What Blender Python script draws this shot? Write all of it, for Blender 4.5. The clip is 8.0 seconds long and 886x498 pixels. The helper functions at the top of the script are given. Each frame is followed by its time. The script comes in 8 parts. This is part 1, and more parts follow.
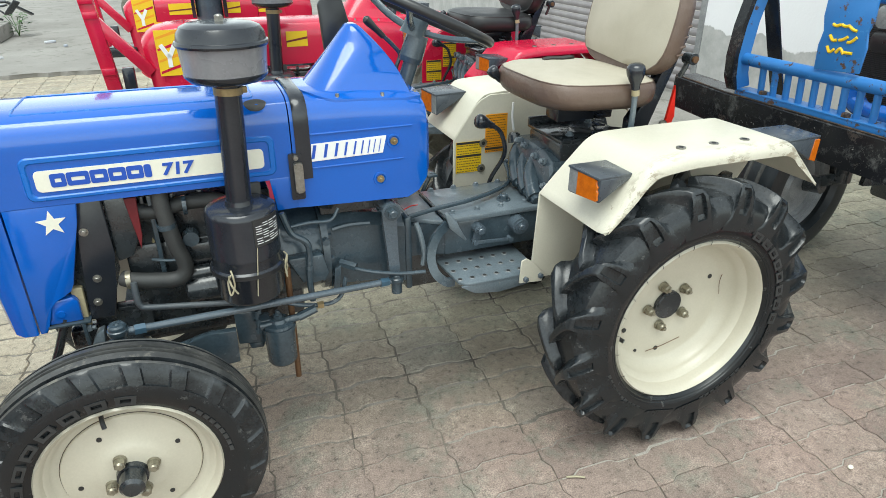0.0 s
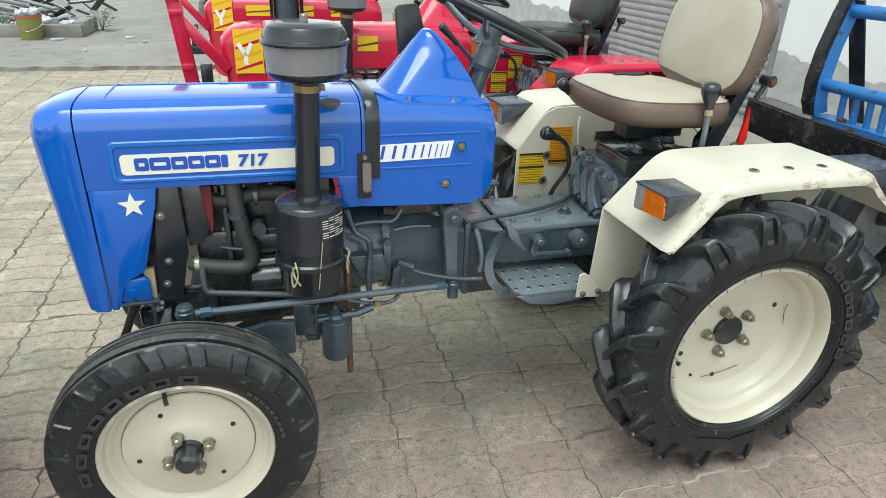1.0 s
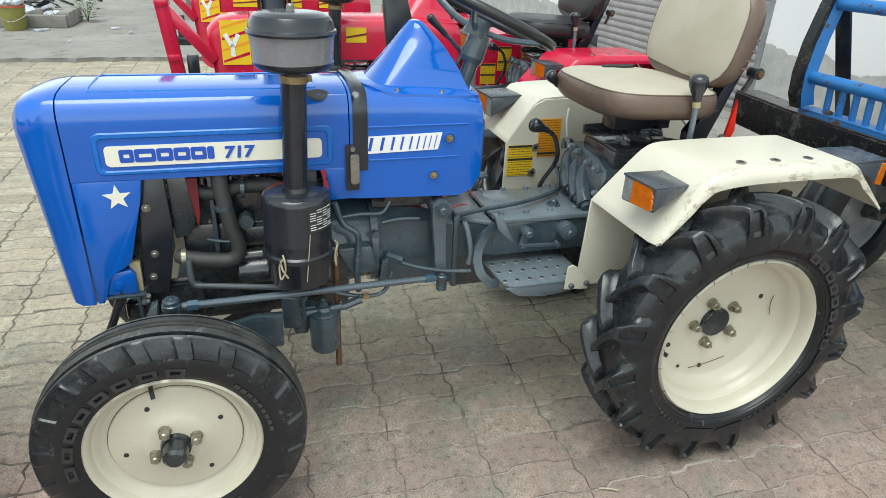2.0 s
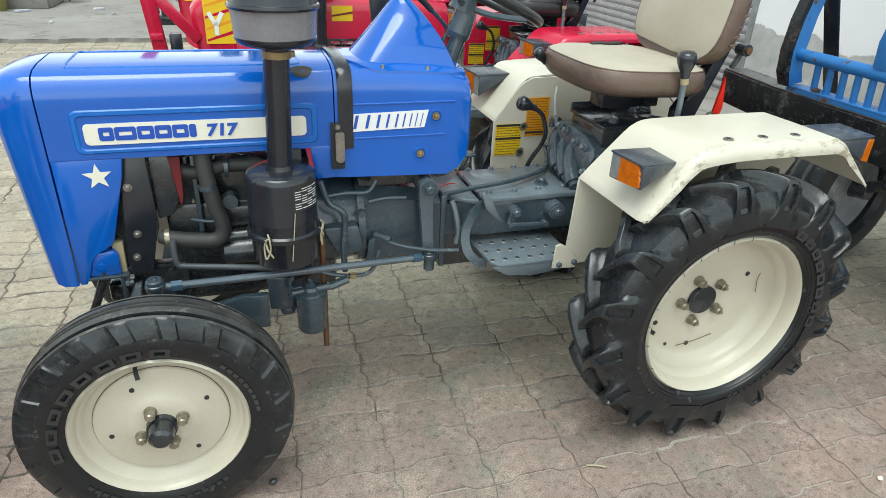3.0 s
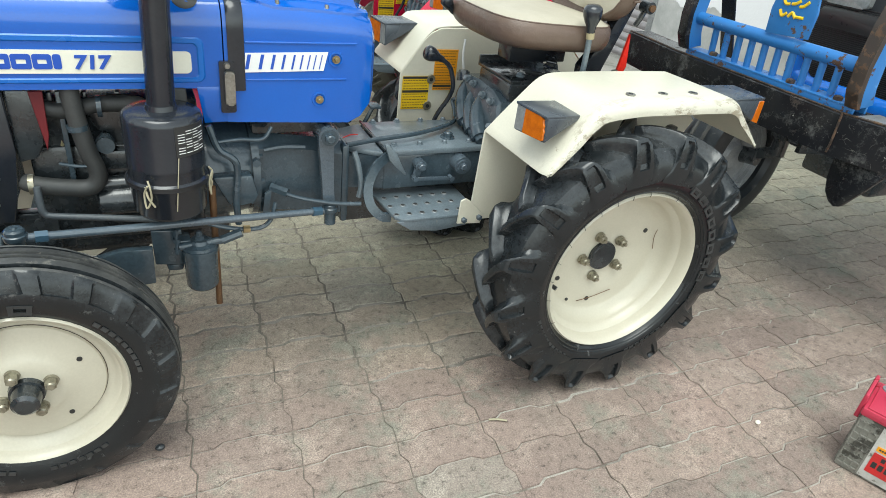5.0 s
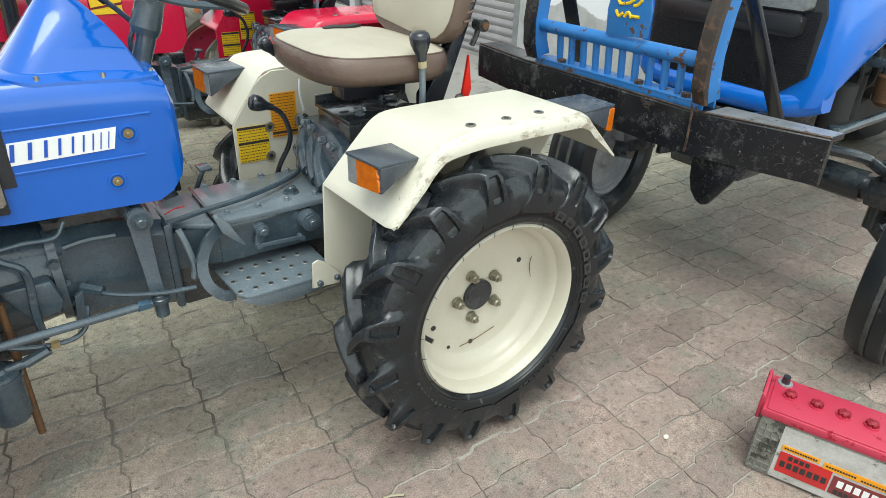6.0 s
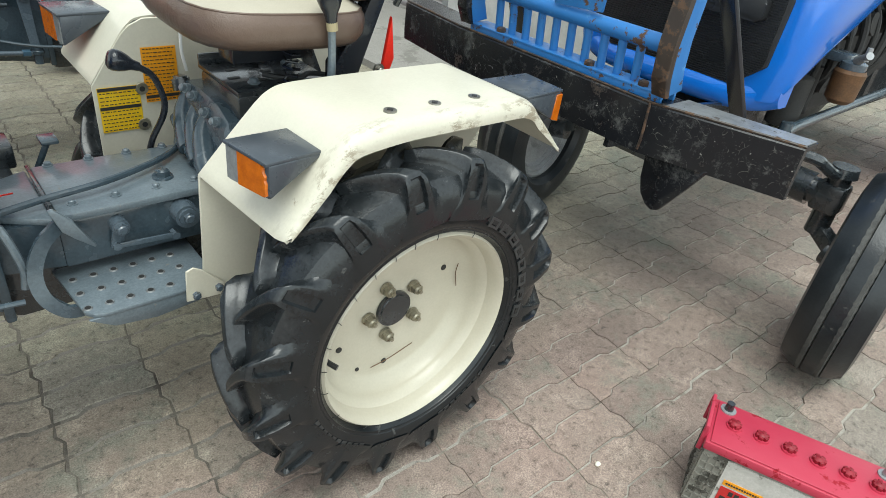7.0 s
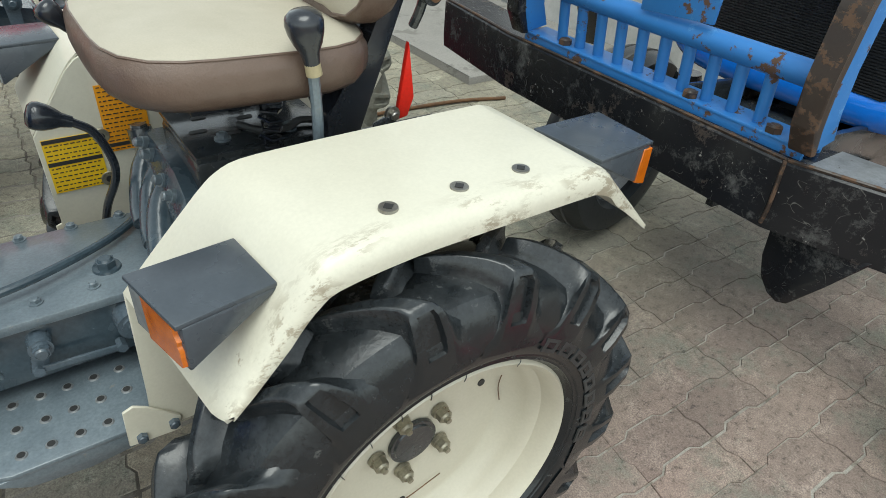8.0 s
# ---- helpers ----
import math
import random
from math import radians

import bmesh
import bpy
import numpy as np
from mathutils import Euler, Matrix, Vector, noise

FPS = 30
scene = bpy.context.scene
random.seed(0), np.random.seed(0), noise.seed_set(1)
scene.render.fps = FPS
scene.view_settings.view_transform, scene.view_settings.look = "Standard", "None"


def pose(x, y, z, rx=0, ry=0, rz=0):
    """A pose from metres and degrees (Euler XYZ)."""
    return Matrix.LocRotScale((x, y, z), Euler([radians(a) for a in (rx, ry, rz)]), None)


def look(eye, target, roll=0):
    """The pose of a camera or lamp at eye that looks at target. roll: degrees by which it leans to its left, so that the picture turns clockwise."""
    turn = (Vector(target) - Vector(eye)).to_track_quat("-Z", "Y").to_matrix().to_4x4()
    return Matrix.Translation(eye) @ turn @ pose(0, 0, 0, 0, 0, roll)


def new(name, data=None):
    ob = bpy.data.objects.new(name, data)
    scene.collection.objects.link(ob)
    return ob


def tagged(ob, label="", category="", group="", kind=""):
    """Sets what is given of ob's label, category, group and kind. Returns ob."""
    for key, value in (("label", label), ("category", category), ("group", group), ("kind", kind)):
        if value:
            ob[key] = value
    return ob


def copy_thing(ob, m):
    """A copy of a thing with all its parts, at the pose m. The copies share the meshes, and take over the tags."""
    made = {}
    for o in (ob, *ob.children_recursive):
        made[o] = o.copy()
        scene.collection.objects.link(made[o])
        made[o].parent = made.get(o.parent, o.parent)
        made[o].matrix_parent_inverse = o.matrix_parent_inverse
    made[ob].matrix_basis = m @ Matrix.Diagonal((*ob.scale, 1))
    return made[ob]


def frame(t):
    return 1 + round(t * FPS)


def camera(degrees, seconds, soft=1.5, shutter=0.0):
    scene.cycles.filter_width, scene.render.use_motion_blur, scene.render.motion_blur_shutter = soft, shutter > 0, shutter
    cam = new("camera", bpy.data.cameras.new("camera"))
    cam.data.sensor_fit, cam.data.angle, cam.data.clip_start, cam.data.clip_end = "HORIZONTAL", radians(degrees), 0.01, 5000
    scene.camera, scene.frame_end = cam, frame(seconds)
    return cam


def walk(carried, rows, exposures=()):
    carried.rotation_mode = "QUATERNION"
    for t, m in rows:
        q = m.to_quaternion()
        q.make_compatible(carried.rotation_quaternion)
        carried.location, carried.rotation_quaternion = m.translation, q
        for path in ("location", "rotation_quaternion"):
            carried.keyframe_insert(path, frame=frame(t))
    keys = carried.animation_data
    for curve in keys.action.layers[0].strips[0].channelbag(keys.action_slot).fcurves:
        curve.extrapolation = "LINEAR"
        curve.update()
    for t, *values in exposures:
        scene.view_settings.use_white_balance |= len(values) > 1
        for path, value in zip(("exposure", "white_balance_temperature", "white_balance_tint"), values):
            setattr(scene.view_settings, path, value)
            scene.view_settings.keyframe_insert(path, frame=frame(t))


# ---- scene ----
cam = camera(69.9, 8.0, soft=0.55)
METRES, EYE, TILT, LEAN, TURN = 8.0, 1.5, 0.0, 0.0, 0.0
PATH = [
    (0, (0.277, -1.747, 1.413), (0.921, -0.074, 0.526), 0.2),
    (0.2, (0.263, -1.734, 1.421), (0.822, -0.043, 0.578), 0.6),
    (0.5, (0.242, -1.736, 1.416), (0.729, 0.002, 0.555), 1.1),
    (1, (0.239, -1.75, 1.403), (0.748, -0.016, 0.545), 2.2),
    (1.2, (0.240, -1.751, 1.405), (0.752, -0.013, 0.572), 2.3),
    (2.5, (0.248, -1.749, 1.391), (0.802, -0.052, 0.488), 2.6),
    (3, (0.254, -1.749, 1.383), (0.815, -0.064, 0.463), 2.7),
    (3.5, (0.244, -1.751, 1.37), (0.735, -0.083, 0.382), 3.5),
    (3.8, (0.198, -1.759, 1.339), (0.535, -0.090, 0.307), 5.5),
    (4, (0.172, -1.767, 1.316), (0.407, -0.114, 0.214), 6.8),
    (4.2, (0.162, -1.768, 1.295), (0.388, -0.114, 0.193), 7.4),
    (4.5, (0.183, -1.751, 1.314), (0.563, -0.143, 0.186), 7.9),
    (5, (0.298, -1.731, 1.328), (1.1, -0.189, 0.337), 7.4),
    (5.2, (0.338, -1.716, 1.351), (1.253, -0.207, 0.409), 6.0),
    (6.3, (0.623, -1.573, 1.369), (1.655, -0.16, 0.401), 1.4),
    (6.5, (0.667, -1.534, 1.354), (1.784, -0.218, 0.345), 4.4),
    (6.7, (0.709, -1.477, 1.340), (1.892, -0.231, 0.331), 5.8),
    (7, (0.744, -1.382, 1.334), (1.922, -0.156, 0.28), 7.9),
    (7.3, (0.809, -1.272, 1.339), (1.900, -0.071, 0.197), 6.1),
    (7.5, (0.866, -1.216, 1.336), (2.015, -0.048, 0.19), 5.0),
    (7.7, (0.957, -1.15, 1.333), (2.087, 0.062, 0.213), 2.2),
    (7.8, (1.000, -1.115, 1.319), (2.103, 0.111, 0.216), 3.0),
    (8, (1.088, -1.045, 1.326), (2.076, 0.26, 0.178), 4.4),
]
walk(cam, [(t, look(eye, target, roll)) for t, eye, target, roll in PATH],
     exposures=[(0, 1.13), (0.5, 1.06), (2.5, 1.0), (4, 1.08), (4.5, 1.27), (5, 1.19), (6.5, 1.1), (7, 1.05), (7.5, 1.04), (8, 0.86)])

# ---- light: a bright overcast sky ----
world = bpy.data.worlds.new("overcast_sky")
scene.world = world
world.use_nodes = True
wn = world.node_tree.nodes
sky = wn.new("ShaderNodeTexSky")
sky.sky_type, sky.sun_disc = "NISHITA", False
sky.sun_elevation, sky.sun_rotation = radians(58), radians(200)
sky.dust_density, sky.ozone_density = 1.0, 1.5
haze = wn.new("ShaderNodeHueSaturation")
haze.inputs["Saturation"].default_value = 0.22
tint = wn.new("ShaderNodeMix")
tint.data_type, tint.blend_type = "RGBA", "MULTIPLY"
tint.inputs[0].default_value, tint.inputs[7].default_value = 1.0, (0.925, 1.0, 0.955, 1)
world.node_tree.links.new(sky.outputs[0], haze.inputs["Color"])
world.node_tree.links.new(haze.outputs[0], tint.inputs[6])
world.node_tree.links.new(tint.outputs[2], wn["Background"].inputs["Color"])
wn["Background"].inputs["Strength"].default_value = 0.15

sun = new("sun", bpy.data.lights.new("sun", "SUN"))
sun.data.energy, sun.data.angle, sun.data.color = 1.3, radians(40), (0.95, 1.0, 0.945)
sun.matrix_world = look((-0.9, -1.0, 5.0), (0, 0, 0))
scene.view_settings.exposure = 1.0


# ---- materials ----
def shader(name):
    m = bpy.data.materials.new(name)
    m.use_nodes = True
    return m, m.node_tree.nodes, m.node_tree.links, m.node_tree.nodes["Principled BSDF"]


def noise_tex(n, l, coord, scale, detail=4.0, rough=0.6):
    t = n.new("ShaderNodeTexNoise")
    t.inputs["Scale"].default_value, t.inputs["Detail"].default_value, t.inputs["Roughness"].default_value = scale, detail, rough
    l.new(coord, t.inputs["Vector"])
    return t.outputs["Fac"]


def ramp(n, l, fac, stops):
    r = n.new("ShaderNodeValToRGB")
    e = r.color_ramp.elements
    while len(e) < len(stops):
        e.new(0.5)
    for el, (p, c) in zip(e, stops):
        el.position, el.color = p, (*c, 1) if len(c) == 3 else c
    l.new(fac, r.inputs["Fac"])
    return r.outputs["Color"]


def mix(n, l, fac, a, b, kind="MIX"):
    m = n.new("ShaderNodeMix")
    m.data_type, m.blend_type = "RGBA", kind
    for socket, v in ((m.inputs[0], fac), (m.inputs[6], a), (m.inputs[7], b)):
        if isinstance(v, (int, float)):
            socket.default_value = v
        elif isinstance(v, tuple):
            socket.default_value = (*v, 1)
        else:
            l.new(v, socket)
    return m.outputs[2]


def bumped(n, l, p, height, strength, dist):
    b = n.new("ShaderNodeBump")
    b.inputs["Strength"].default_value, b.inputs["Distance"].default_value = strength, dist
    l.new(height, b.inputs["Height"])
    l.new(b.outputs[0], p.inputs["Normal"])
    return b


def surface(name, base, other, rough=0.5, metal=0.0, scale=6.0, grain=180.0, bump=0.15, depth=0.0008, spot=None, spot_at=0.62, spot_scale=14.0, coat=0.0, spread=0.12, lumps=0.0):
    """A material with slow colour drift, fine grain and, if given, chips or dirt of another colour."""
    m, n, l, p = shader(name)
    c = n.new("ShaderNodeTexCoord").outputs["Object"]
    slow, fine = noise_tex(n, l, c, scale), noise_tex(n, l, c, grain, 3.0)
    col = mix(n, l, ramp(n, l, slow, [(0.35, (0, 0, 0)), (0.68, (1, 1, 1))]), base, other)
    col = mix(n, l, spread, col, mix(n, l, 1.0, col, ramp(n, l, fine, [(0.3, (0.35, 0.35, 0.35)), (0.7, (1.5, 1.5, 1.5))]), "MULTIPLY"))
    rgh = ramp(n, l, slow, [(0.3, (rough * 0.82,) * 3), (0.7, (min(1, rough * 1.22),) * 3)])
    if spot:
        k = ramp(n, l, noise_tex(n, l, c, spot_scale, 9.0, 0.72), [(spot_at, (0, 0, 0)), (spot_at + 0.035, (1, 1, 1))])
        col = mix(n, l, k, col, spot)
        rgh = mix(n, l, k, rgh, (0.85, 0.85, 0.85))
    l.new(col, p.inputs["Base Color"])
    l.new(rgh, p.inputs["Roughness"])
    p.inputs["Metallic"].default_value = metal
    p.inputs["Coat Weight"].default_value = coat
    p.inputs["Coat Roughness"].default_value = 0.12
    height = fine
    if lumps:
        height = mix(n, l, lumps, fine, noise_tex(n, l, c, 32, 3, 0.5))
        depth *= 4
    bumped(n, l, p, height, bump, depth)
    return m


BLUE = surface("blue_paint", (0.0022, 0.094, 0.44), (0.0032, 0.107, 0.49), 0.10, scale=3, bump=0.03, depth=0.0004, spread=0.05, lumps=0.5, coat=0.5)
# brighter copy of the blue: the pressed ridges' highlight is put into the colour
BLUE_EDGE = surface("blue_paint_lit_edge", (0.004, 0.125, 0.48), (0.006, 0.14, 0.52), 0.25, spread=0.05)
ROYAL = surface("bright_blue_paint", (0.004, 0.138, 0.57), (0.006, 0.156, 0.63), 0.14, scale=3, bump=0.03, depth=0.0004, coat=0.5, spread=0.05)


def lip_worn(name, from_y):
    """Cream paint scratched brown and grey along the wing's rolled outer lip."""
    m = surface(name, (0.60, 0.573, 0.472), (0.55, 0.523, 0.428), 0.38, scale=5, bump=0.05, spread=0.06, spot=(0.30, 0.25, 0.17), spot_at=0.69, spot_scale=13, coat=0.15)
    n, l = m.node_tree.nodes, m.node_tree.links
    p = n["Principled BSDF"]
    col = p.inputs["Base Color"].links[0].from_socket
    c = n.new("ShaderNodeTexCoord").outputs["Object"]
    sep = n.new("ShaderNodeSeparateXYZ")
    l.new(c, sep.inputs[0])
    out = n.new("ShaderNodeMath")
    out.operation = "MULTIPLY"
    out.inputs[1].default_value = -1.0
    l.new(sep.outputs["Y"], out.inputs[0])
    near = ramp(n, l, out.outputs[0], [(from_y, (0, 0, 0)), (from_y + 0.045, (1, 1, 1))])
    turn = n.new("ShaderNodeMapping")
    turn.inputs["Rotation"].default_value = (0.4, 0.7, 0.6)
    turn.inputs["Scale"].default_value = (0.5, 1.8, 1.0)
    l.new(c, turn.inputs["Vector"])
    scar = ramp(n, l, noise_tex(n, l, turn.outputs[0], 34, 9, 0.8), [(0.505, (0, 0, 0)), (0.55, (0.85, 0.85, 0.85))])
    some = ramp(n, l, noise_tex(n, l, c, 7, 3), [(0.42, (0, 0, 0)), (0.52, (1, 1, 1))])
    k = mix(n, l, 1.0, mix(n, l, 1.0, scar, some, "MULTIPLY"), near, "MULTIPLY")
    l.new(mix(n, l, k, col, (0.26, 0.215, 0.15)), p.inputs["Base Color"])
    return m


WINGCREAM = lip_worn("scuffed_cream_wing_paint", 0.485)
RIM_CREAM = surface("cream_rim_paint", (0.53, 0.495, 0.40), (0.49, 0.455, 0.365), 0.36, scale=7, bump=0.05, spread=0.06, spot=(0.28, 0.22, 0.14), spot_at=0.74, spot_scale=20, coat=0.15)
RED = surface("red_paint", (0.55, 0.009, 0.046), (0.48, 0.008, 0.038), 0.25, scale=4, bump=0.05, coat=0.35, spread=0.08)
RIM_DUST = surface("dusty_faded_red_paint", (0.46, 0.20, 0.17), (0.40, 0.13, 0.12), 0.8, scale=6, bump=0.3, spread=0.25, spot=(0.34, 0.26, 0.20), spot_at=0.54, spot_scale=9)
RED_RIM = surface("dusty_red_rim_paint", (0.48, 0.015, 0.075), (0.40, 0.04, 0.08), 0.5, scale=9, bump=0.2, spread=0.2, spot=(0.30, 0.20, 0.16), spot_at=0.66, spot_scale=16)
IRON = surface("dark_grey_engine_paint", (0.032, 0.050, 0.064), (0.050, 0.073, 0.090), 0.24, scale=9, grain=140, bump=0.4, depth=0.001, spread=0.25, spot=(0.085, 0.082, 0.075), spot_at=0.70, spot_scale=22, lumps=0.6, coat=0.4)
IRON_OILY = surface("oily_dark_iron", (0.014, 0.018, 0.021), (0.032, 0.038, 0.042), 0.25, scale=14, grain=160, bump=0.4, depth=0.001, spread=0.3, spot=(0.11, 0.10, 0.085), spot_at=0.70, spot_scale=26, lumps=0.6, coat=0.6)
WORNSTEP = surface("bare_worn_step_metal", (0.24, 0.25, 0.25), (0.14, 0.15, 0.16), 0.4, metal=0.3, scale=60, spread=0.3)
LOCKBLUE = surface("blue_grey_nut_paint", (0.032, 0.075, 0.115), (0.045, 0.095, 0.14), 0.35, scale=30)
STEPGREY = surface("worn_step_paint", (0.140, 0.174, 0.195), (0.095, 0.122, 0.142), 0.36, scale=12, bump=0.4, spread=0.25, spot=(0.20, 0.19, 0.17), spot_at=0.64, spot_scale=30, lumps=0.6, coat=0.5)
CASTGREY = surface("blue_grey_cast_iron", (0.076, 0.101, 0.123), (0.055, 0.077, 0.098), 0.24, scale=10, bump=0.4, spread=0.25, spot=(0.12, 0.12, 0.12), spot_at=0.70, spot_scale=24, lumps=0.6, coat=0.8)
BLACK = surface("black_enamel", (0.013, 0.016, 0.022), (0.021, 0.024, 0.030), 0.22, scale=6, bump=0.12, depth=0.0006, lumps=0.6, spread=0.15, spot=(0.07, 0.065, 0.06), spot_at=0.74, spot_scale=24, coat=0.2)
PLASTIC = surface("black_plastic", (0.016, 0.017, 0.019), (0.022, 0.023, 0.025), 0.3, bump=0.08, spread=0.1)
LAMPBOX = surface("grey_black_lamp_plastic", (0.066, 0.078, 0.092), (0.048, 0.058, 0.070), 0.27, scale=11, bump=0.12, spread=0.15, spot=(0.12, 0.12, 0.12), spot_at=0.72, spot_scale=30)
HOSE = surface("rubber_hose", (0.030, 0.032, 0.032), (0.05, 0.05, 0.048), 0.62, scale=16, bump=0.2, spread=0.2)


def tyre_rubber(name, wall, tread):
    """Blue-black rubber, clean on the wall, greyer towards the running surface with road dust and painted-in sky sheen;
    radii from the axle.
    """
    m, n, l, p = shader(name)
    c = n.new("ShaderNodeTexCoord").outputs["Object"]
    flat = n.new("ShaderNodeVectorMath")
    flat.operation = "MULTIPLY"
    flat.inputs[1].default_value = (1, 0, 1)
    l.new(c, flat.inputs[0])
    rad = n.new("ShaderNodeVectorMath")
    rad.operation = "LENGTH"
    l.new(flat.outputs[0], rad.inputs[0])
    near = n.new("ShaderNodeMapRange")
    near.inputs["From Min"].default_value, near.inputs["From Max"].default_value = wall, tread
    l.new(rad.outputs["Value"], near.inputs["Value"])
    slow, fine, film = noise_tex(n, l, c, 9, 5), noise_tex(n, l, c, 150, 3), noise_tex(n, l, c, 26, 9, 0.72)
    clean = mix(n, l, slow, (0.0055, 0.0076, 0.0092), (0.0120, 0.0148, 0.0168))
    dust_sheen = mix(n, l, slow, (0.021, 0.026, 0.031), (0.042, 0.046, 0.048))
    k = mix(n, l, 1.0, near.outputs[0], ramp(n, l, film, [(0.42, (0.15, 0.15, 0.15)), (0.60, (1, 1, 1))]), "MULTIPLY")
    col = mix(n, l, k, clean, dust_sheen)
    mark = ramp(n, l, film, [(0.615, (0, 0, 0)), (0.66, (1, 1, 1))])
    col = mix(n, l, mark, col, (0.070, 0.071, 0.068))
    col = mix(n, l, 0.35, col, mix(n, l, 1.0, col, ramp(n, l, fine, [(0.3, (0.35, 0.35, 0.35)), (0.7, (1.6, 1.6, 1.6))]), "MULTIPLY"))
    l.new(col, p.inputs["Base Color"])
    l.new(mix(n, l, mark, ramp(n, l, slow, [(0.3, (0.18, 0.18, 0.18)), (0.7, (0.29, 0.29, 0.29))]), (0.8, 0.8, 0.8)), p.inputs["Roughness"])
    bumped(n, l, p, mix(n, l, 0.45, fine, noise_tex(n, l, c, 32, 3, 0.5)), 0.26, 0.0022)
    return m


RUBBER = tyre_rubber("black_front_tyre_rubber", 0.235, 0.315)
LUGRUBBER = tyre_rubber("black_rear_tyre_rubber", 0.300, 0.430)
ROADRUBBER = surface("blue_black_tyre_rubber", (0.0075, 0.0105, 0.0135), (0.015, 0.019, 0.022), 0.34, scale=9, grain=140, bump=0.3, depth=0.0007, spread=0.3, spot=(0.060, 0.060, 0.056), spot_at=0.62, spot_scale=24, lumps=0.45)
MUDRUBBER = surface("dusty_old_tyre_rubber", (0.115, 0.116, 0.096), (0.180, 0.173, 0.140), 0.85, scale=8, grain=90, bump=0.4, depth=0.0015, spread=0.3, spot=(0.15, 0.135, 0.105), spot_at=0.60, spot_scale=12)
TREAD = surface("dusty_grey_tread_rubber", (0.030, 0.032, 0.033), (0.066, 0.066, 0.062), 0.5, scale=11, grain=110, bump=0.3, depth=0.001, spread=0.35, spot=(0.13, 0.125, 0.11), spot_at=0.57, spot_scale=20)
GROOVEDUST = surface("pale_dust_in_grooves", (0.085, 0.085, 0.08), (0.055, 0.055, 0.053), 0.9, scale=20, spread=0.4)
MOULD = surface("raised_tyre_marking", (0.024, 0.026, 0.027), (0.042, 0.043, 0.043), 0.45, spread=0.2)
STEEL = surface("bare_steel", (0.36, 0.35, 0.32), (0.25, 0.24, 0.21), 0.35, metal=0.9, scale=30, spread=0.25, spot=(0.22, 0.13, 0.06), spot_at=0.66, spot_scale=60)
ZINC = surface("yellow_zinc_nut", (0.37, 0.345, 0.265), (0.24, 0.22, 0.165), 0.42, metal=0.7, scale=40, spread=0.3, spot=(0.14, 0.08, 0.04), spot_at=0.6, spot_scale=90)
PIPEGREY = surface("dull_grey_pipe_paint", (0.060, 0.072, 0.082), (0.085, 0.098, 0.108), 0.42, scale=14, bump=0.3, spread=0.25, spot=(0.14, 0.135, 0.12), spot_at=0.66, spot_scale=30)
COPPER = surface("brown_tube", (0.16, 0.08, 0.035), (0.10, 0.055, 0.03), 0.55, metal=0.3, scale=20, spread=0.3)
BRASS = surface("dull_brass_clip", (0.36, 0.27, 0.14), (0.25, 0.19, 0.10), 0.45, metal=0.7, scale=30)
SEATTOP = surface("beige_vinyl", (0.42, 0.382, 0.305), (0.37, 0.335, 0.262), 0.55, scale=5, grain=420, bump=0.25, depth=0.0006, spread=0.1, spot=(0.34, 0.28, 0.2), spot_at=0.76, spot_scale=8)
SEATSIDE = surface("brown_vinyl", (0.105, 0.070, 0.053), (0.140, 0.094, 0.071), 0.34, scale=6, grain=380, bump=0.5, depth=0.0016, spread=0.1, lumps=0.8)
BLACKSEAT = surface("black_vinyl", (0.014, 0.014, 0.015), (0.024, 0.024, 0.025), 0.4, scale=8, grain=300, bump=0.2, spread=0.1)
FOAM = surface("dark_torn_foam", (0.02, 0.018, 0.016), (0.05, 0.042, 0.035), 0.9)
AMBER = surface("amber_lens", (0.60, 0.145, 0.006), (0.46, 0.10, 0.005), 0.18, scale=60, bump=0.3, grain=300, coat=0.5)
CLEAR = surface("grey_clear_lens", (0.26, 0.27, 0.27), (0.19, 0.20, 0.20), 0.2, scale=60, coat=0.5)
REDPLASTIC = surface("red_plastic_reflector", (0.80, 0.025, 0.012), (0.7, 0.02, 0.01), 0.3, bump=0.05)
CREAMDECAL = surface("cream_label", (0.80, 0.78, 0.66), (0.76, 0.74, 0.62), 0.4, spread=0.04)
BLUEDECAL = surface("blue_print", (0.010, 0.07, 0.40), (0.012, 0.08, 0.44), 0.4, spread=0.04)
WHITEDECAL = surface("white_print", (0.80, 0.80, 0.78), (0.76, 0.76, 0.74), 0.4, spread=0.04)
YELLOWDECAL = surface("yellow_sticker", (0.80, 0.52, 0.012), (0.76, 0.47, 0.01), 0.45, spread=0.05)
ORANGEDECAL = surface("orange_sticker", (0.80, 0.33, 0.010), (0.76, 0.29, 0.008), 0.45, spread=0.05)
INK = surface("black_print", (0.02, 0.02, 0.02), (0.03, 0.03, 0.03), 0.5, spread=0.05)
TWINE = surface("pale_twine", (0.42, 0.38, 0.26), (0.32, 0.29, 0.2), 0.8, bump=0.4, grain=600)
REDCLOTH = surface("dark_red_panel", (0.16, 0.008, 0.012), (0.11, 0.006, 0.01), 0.5)
BEIGEPIPE = surface("tan_reservoir_plastic", (0.42, 0.36, 0.22), (0.35, 0.29, 0.17), 0.5)
CLOUDY = surface("smoky_plastic", (0.20, 0.20, 0.21), (0.15, 0.15, 0.165), 0.28, scale=10, bump=0.05, spread=0.1, coat=0.3)
GALV = surface("grey_galvanised_steel", (0.36, 0.37, 0.38), (0.26, 0.27, 0.275), 0.42, metal=0.4, scale=10, spread=0.25)
RADGRILLE = surface("black_grille_mesh", (0.012, 0.014, 0.018), (0.02, 0.022, 0.026), 0.6, spread=0.2)


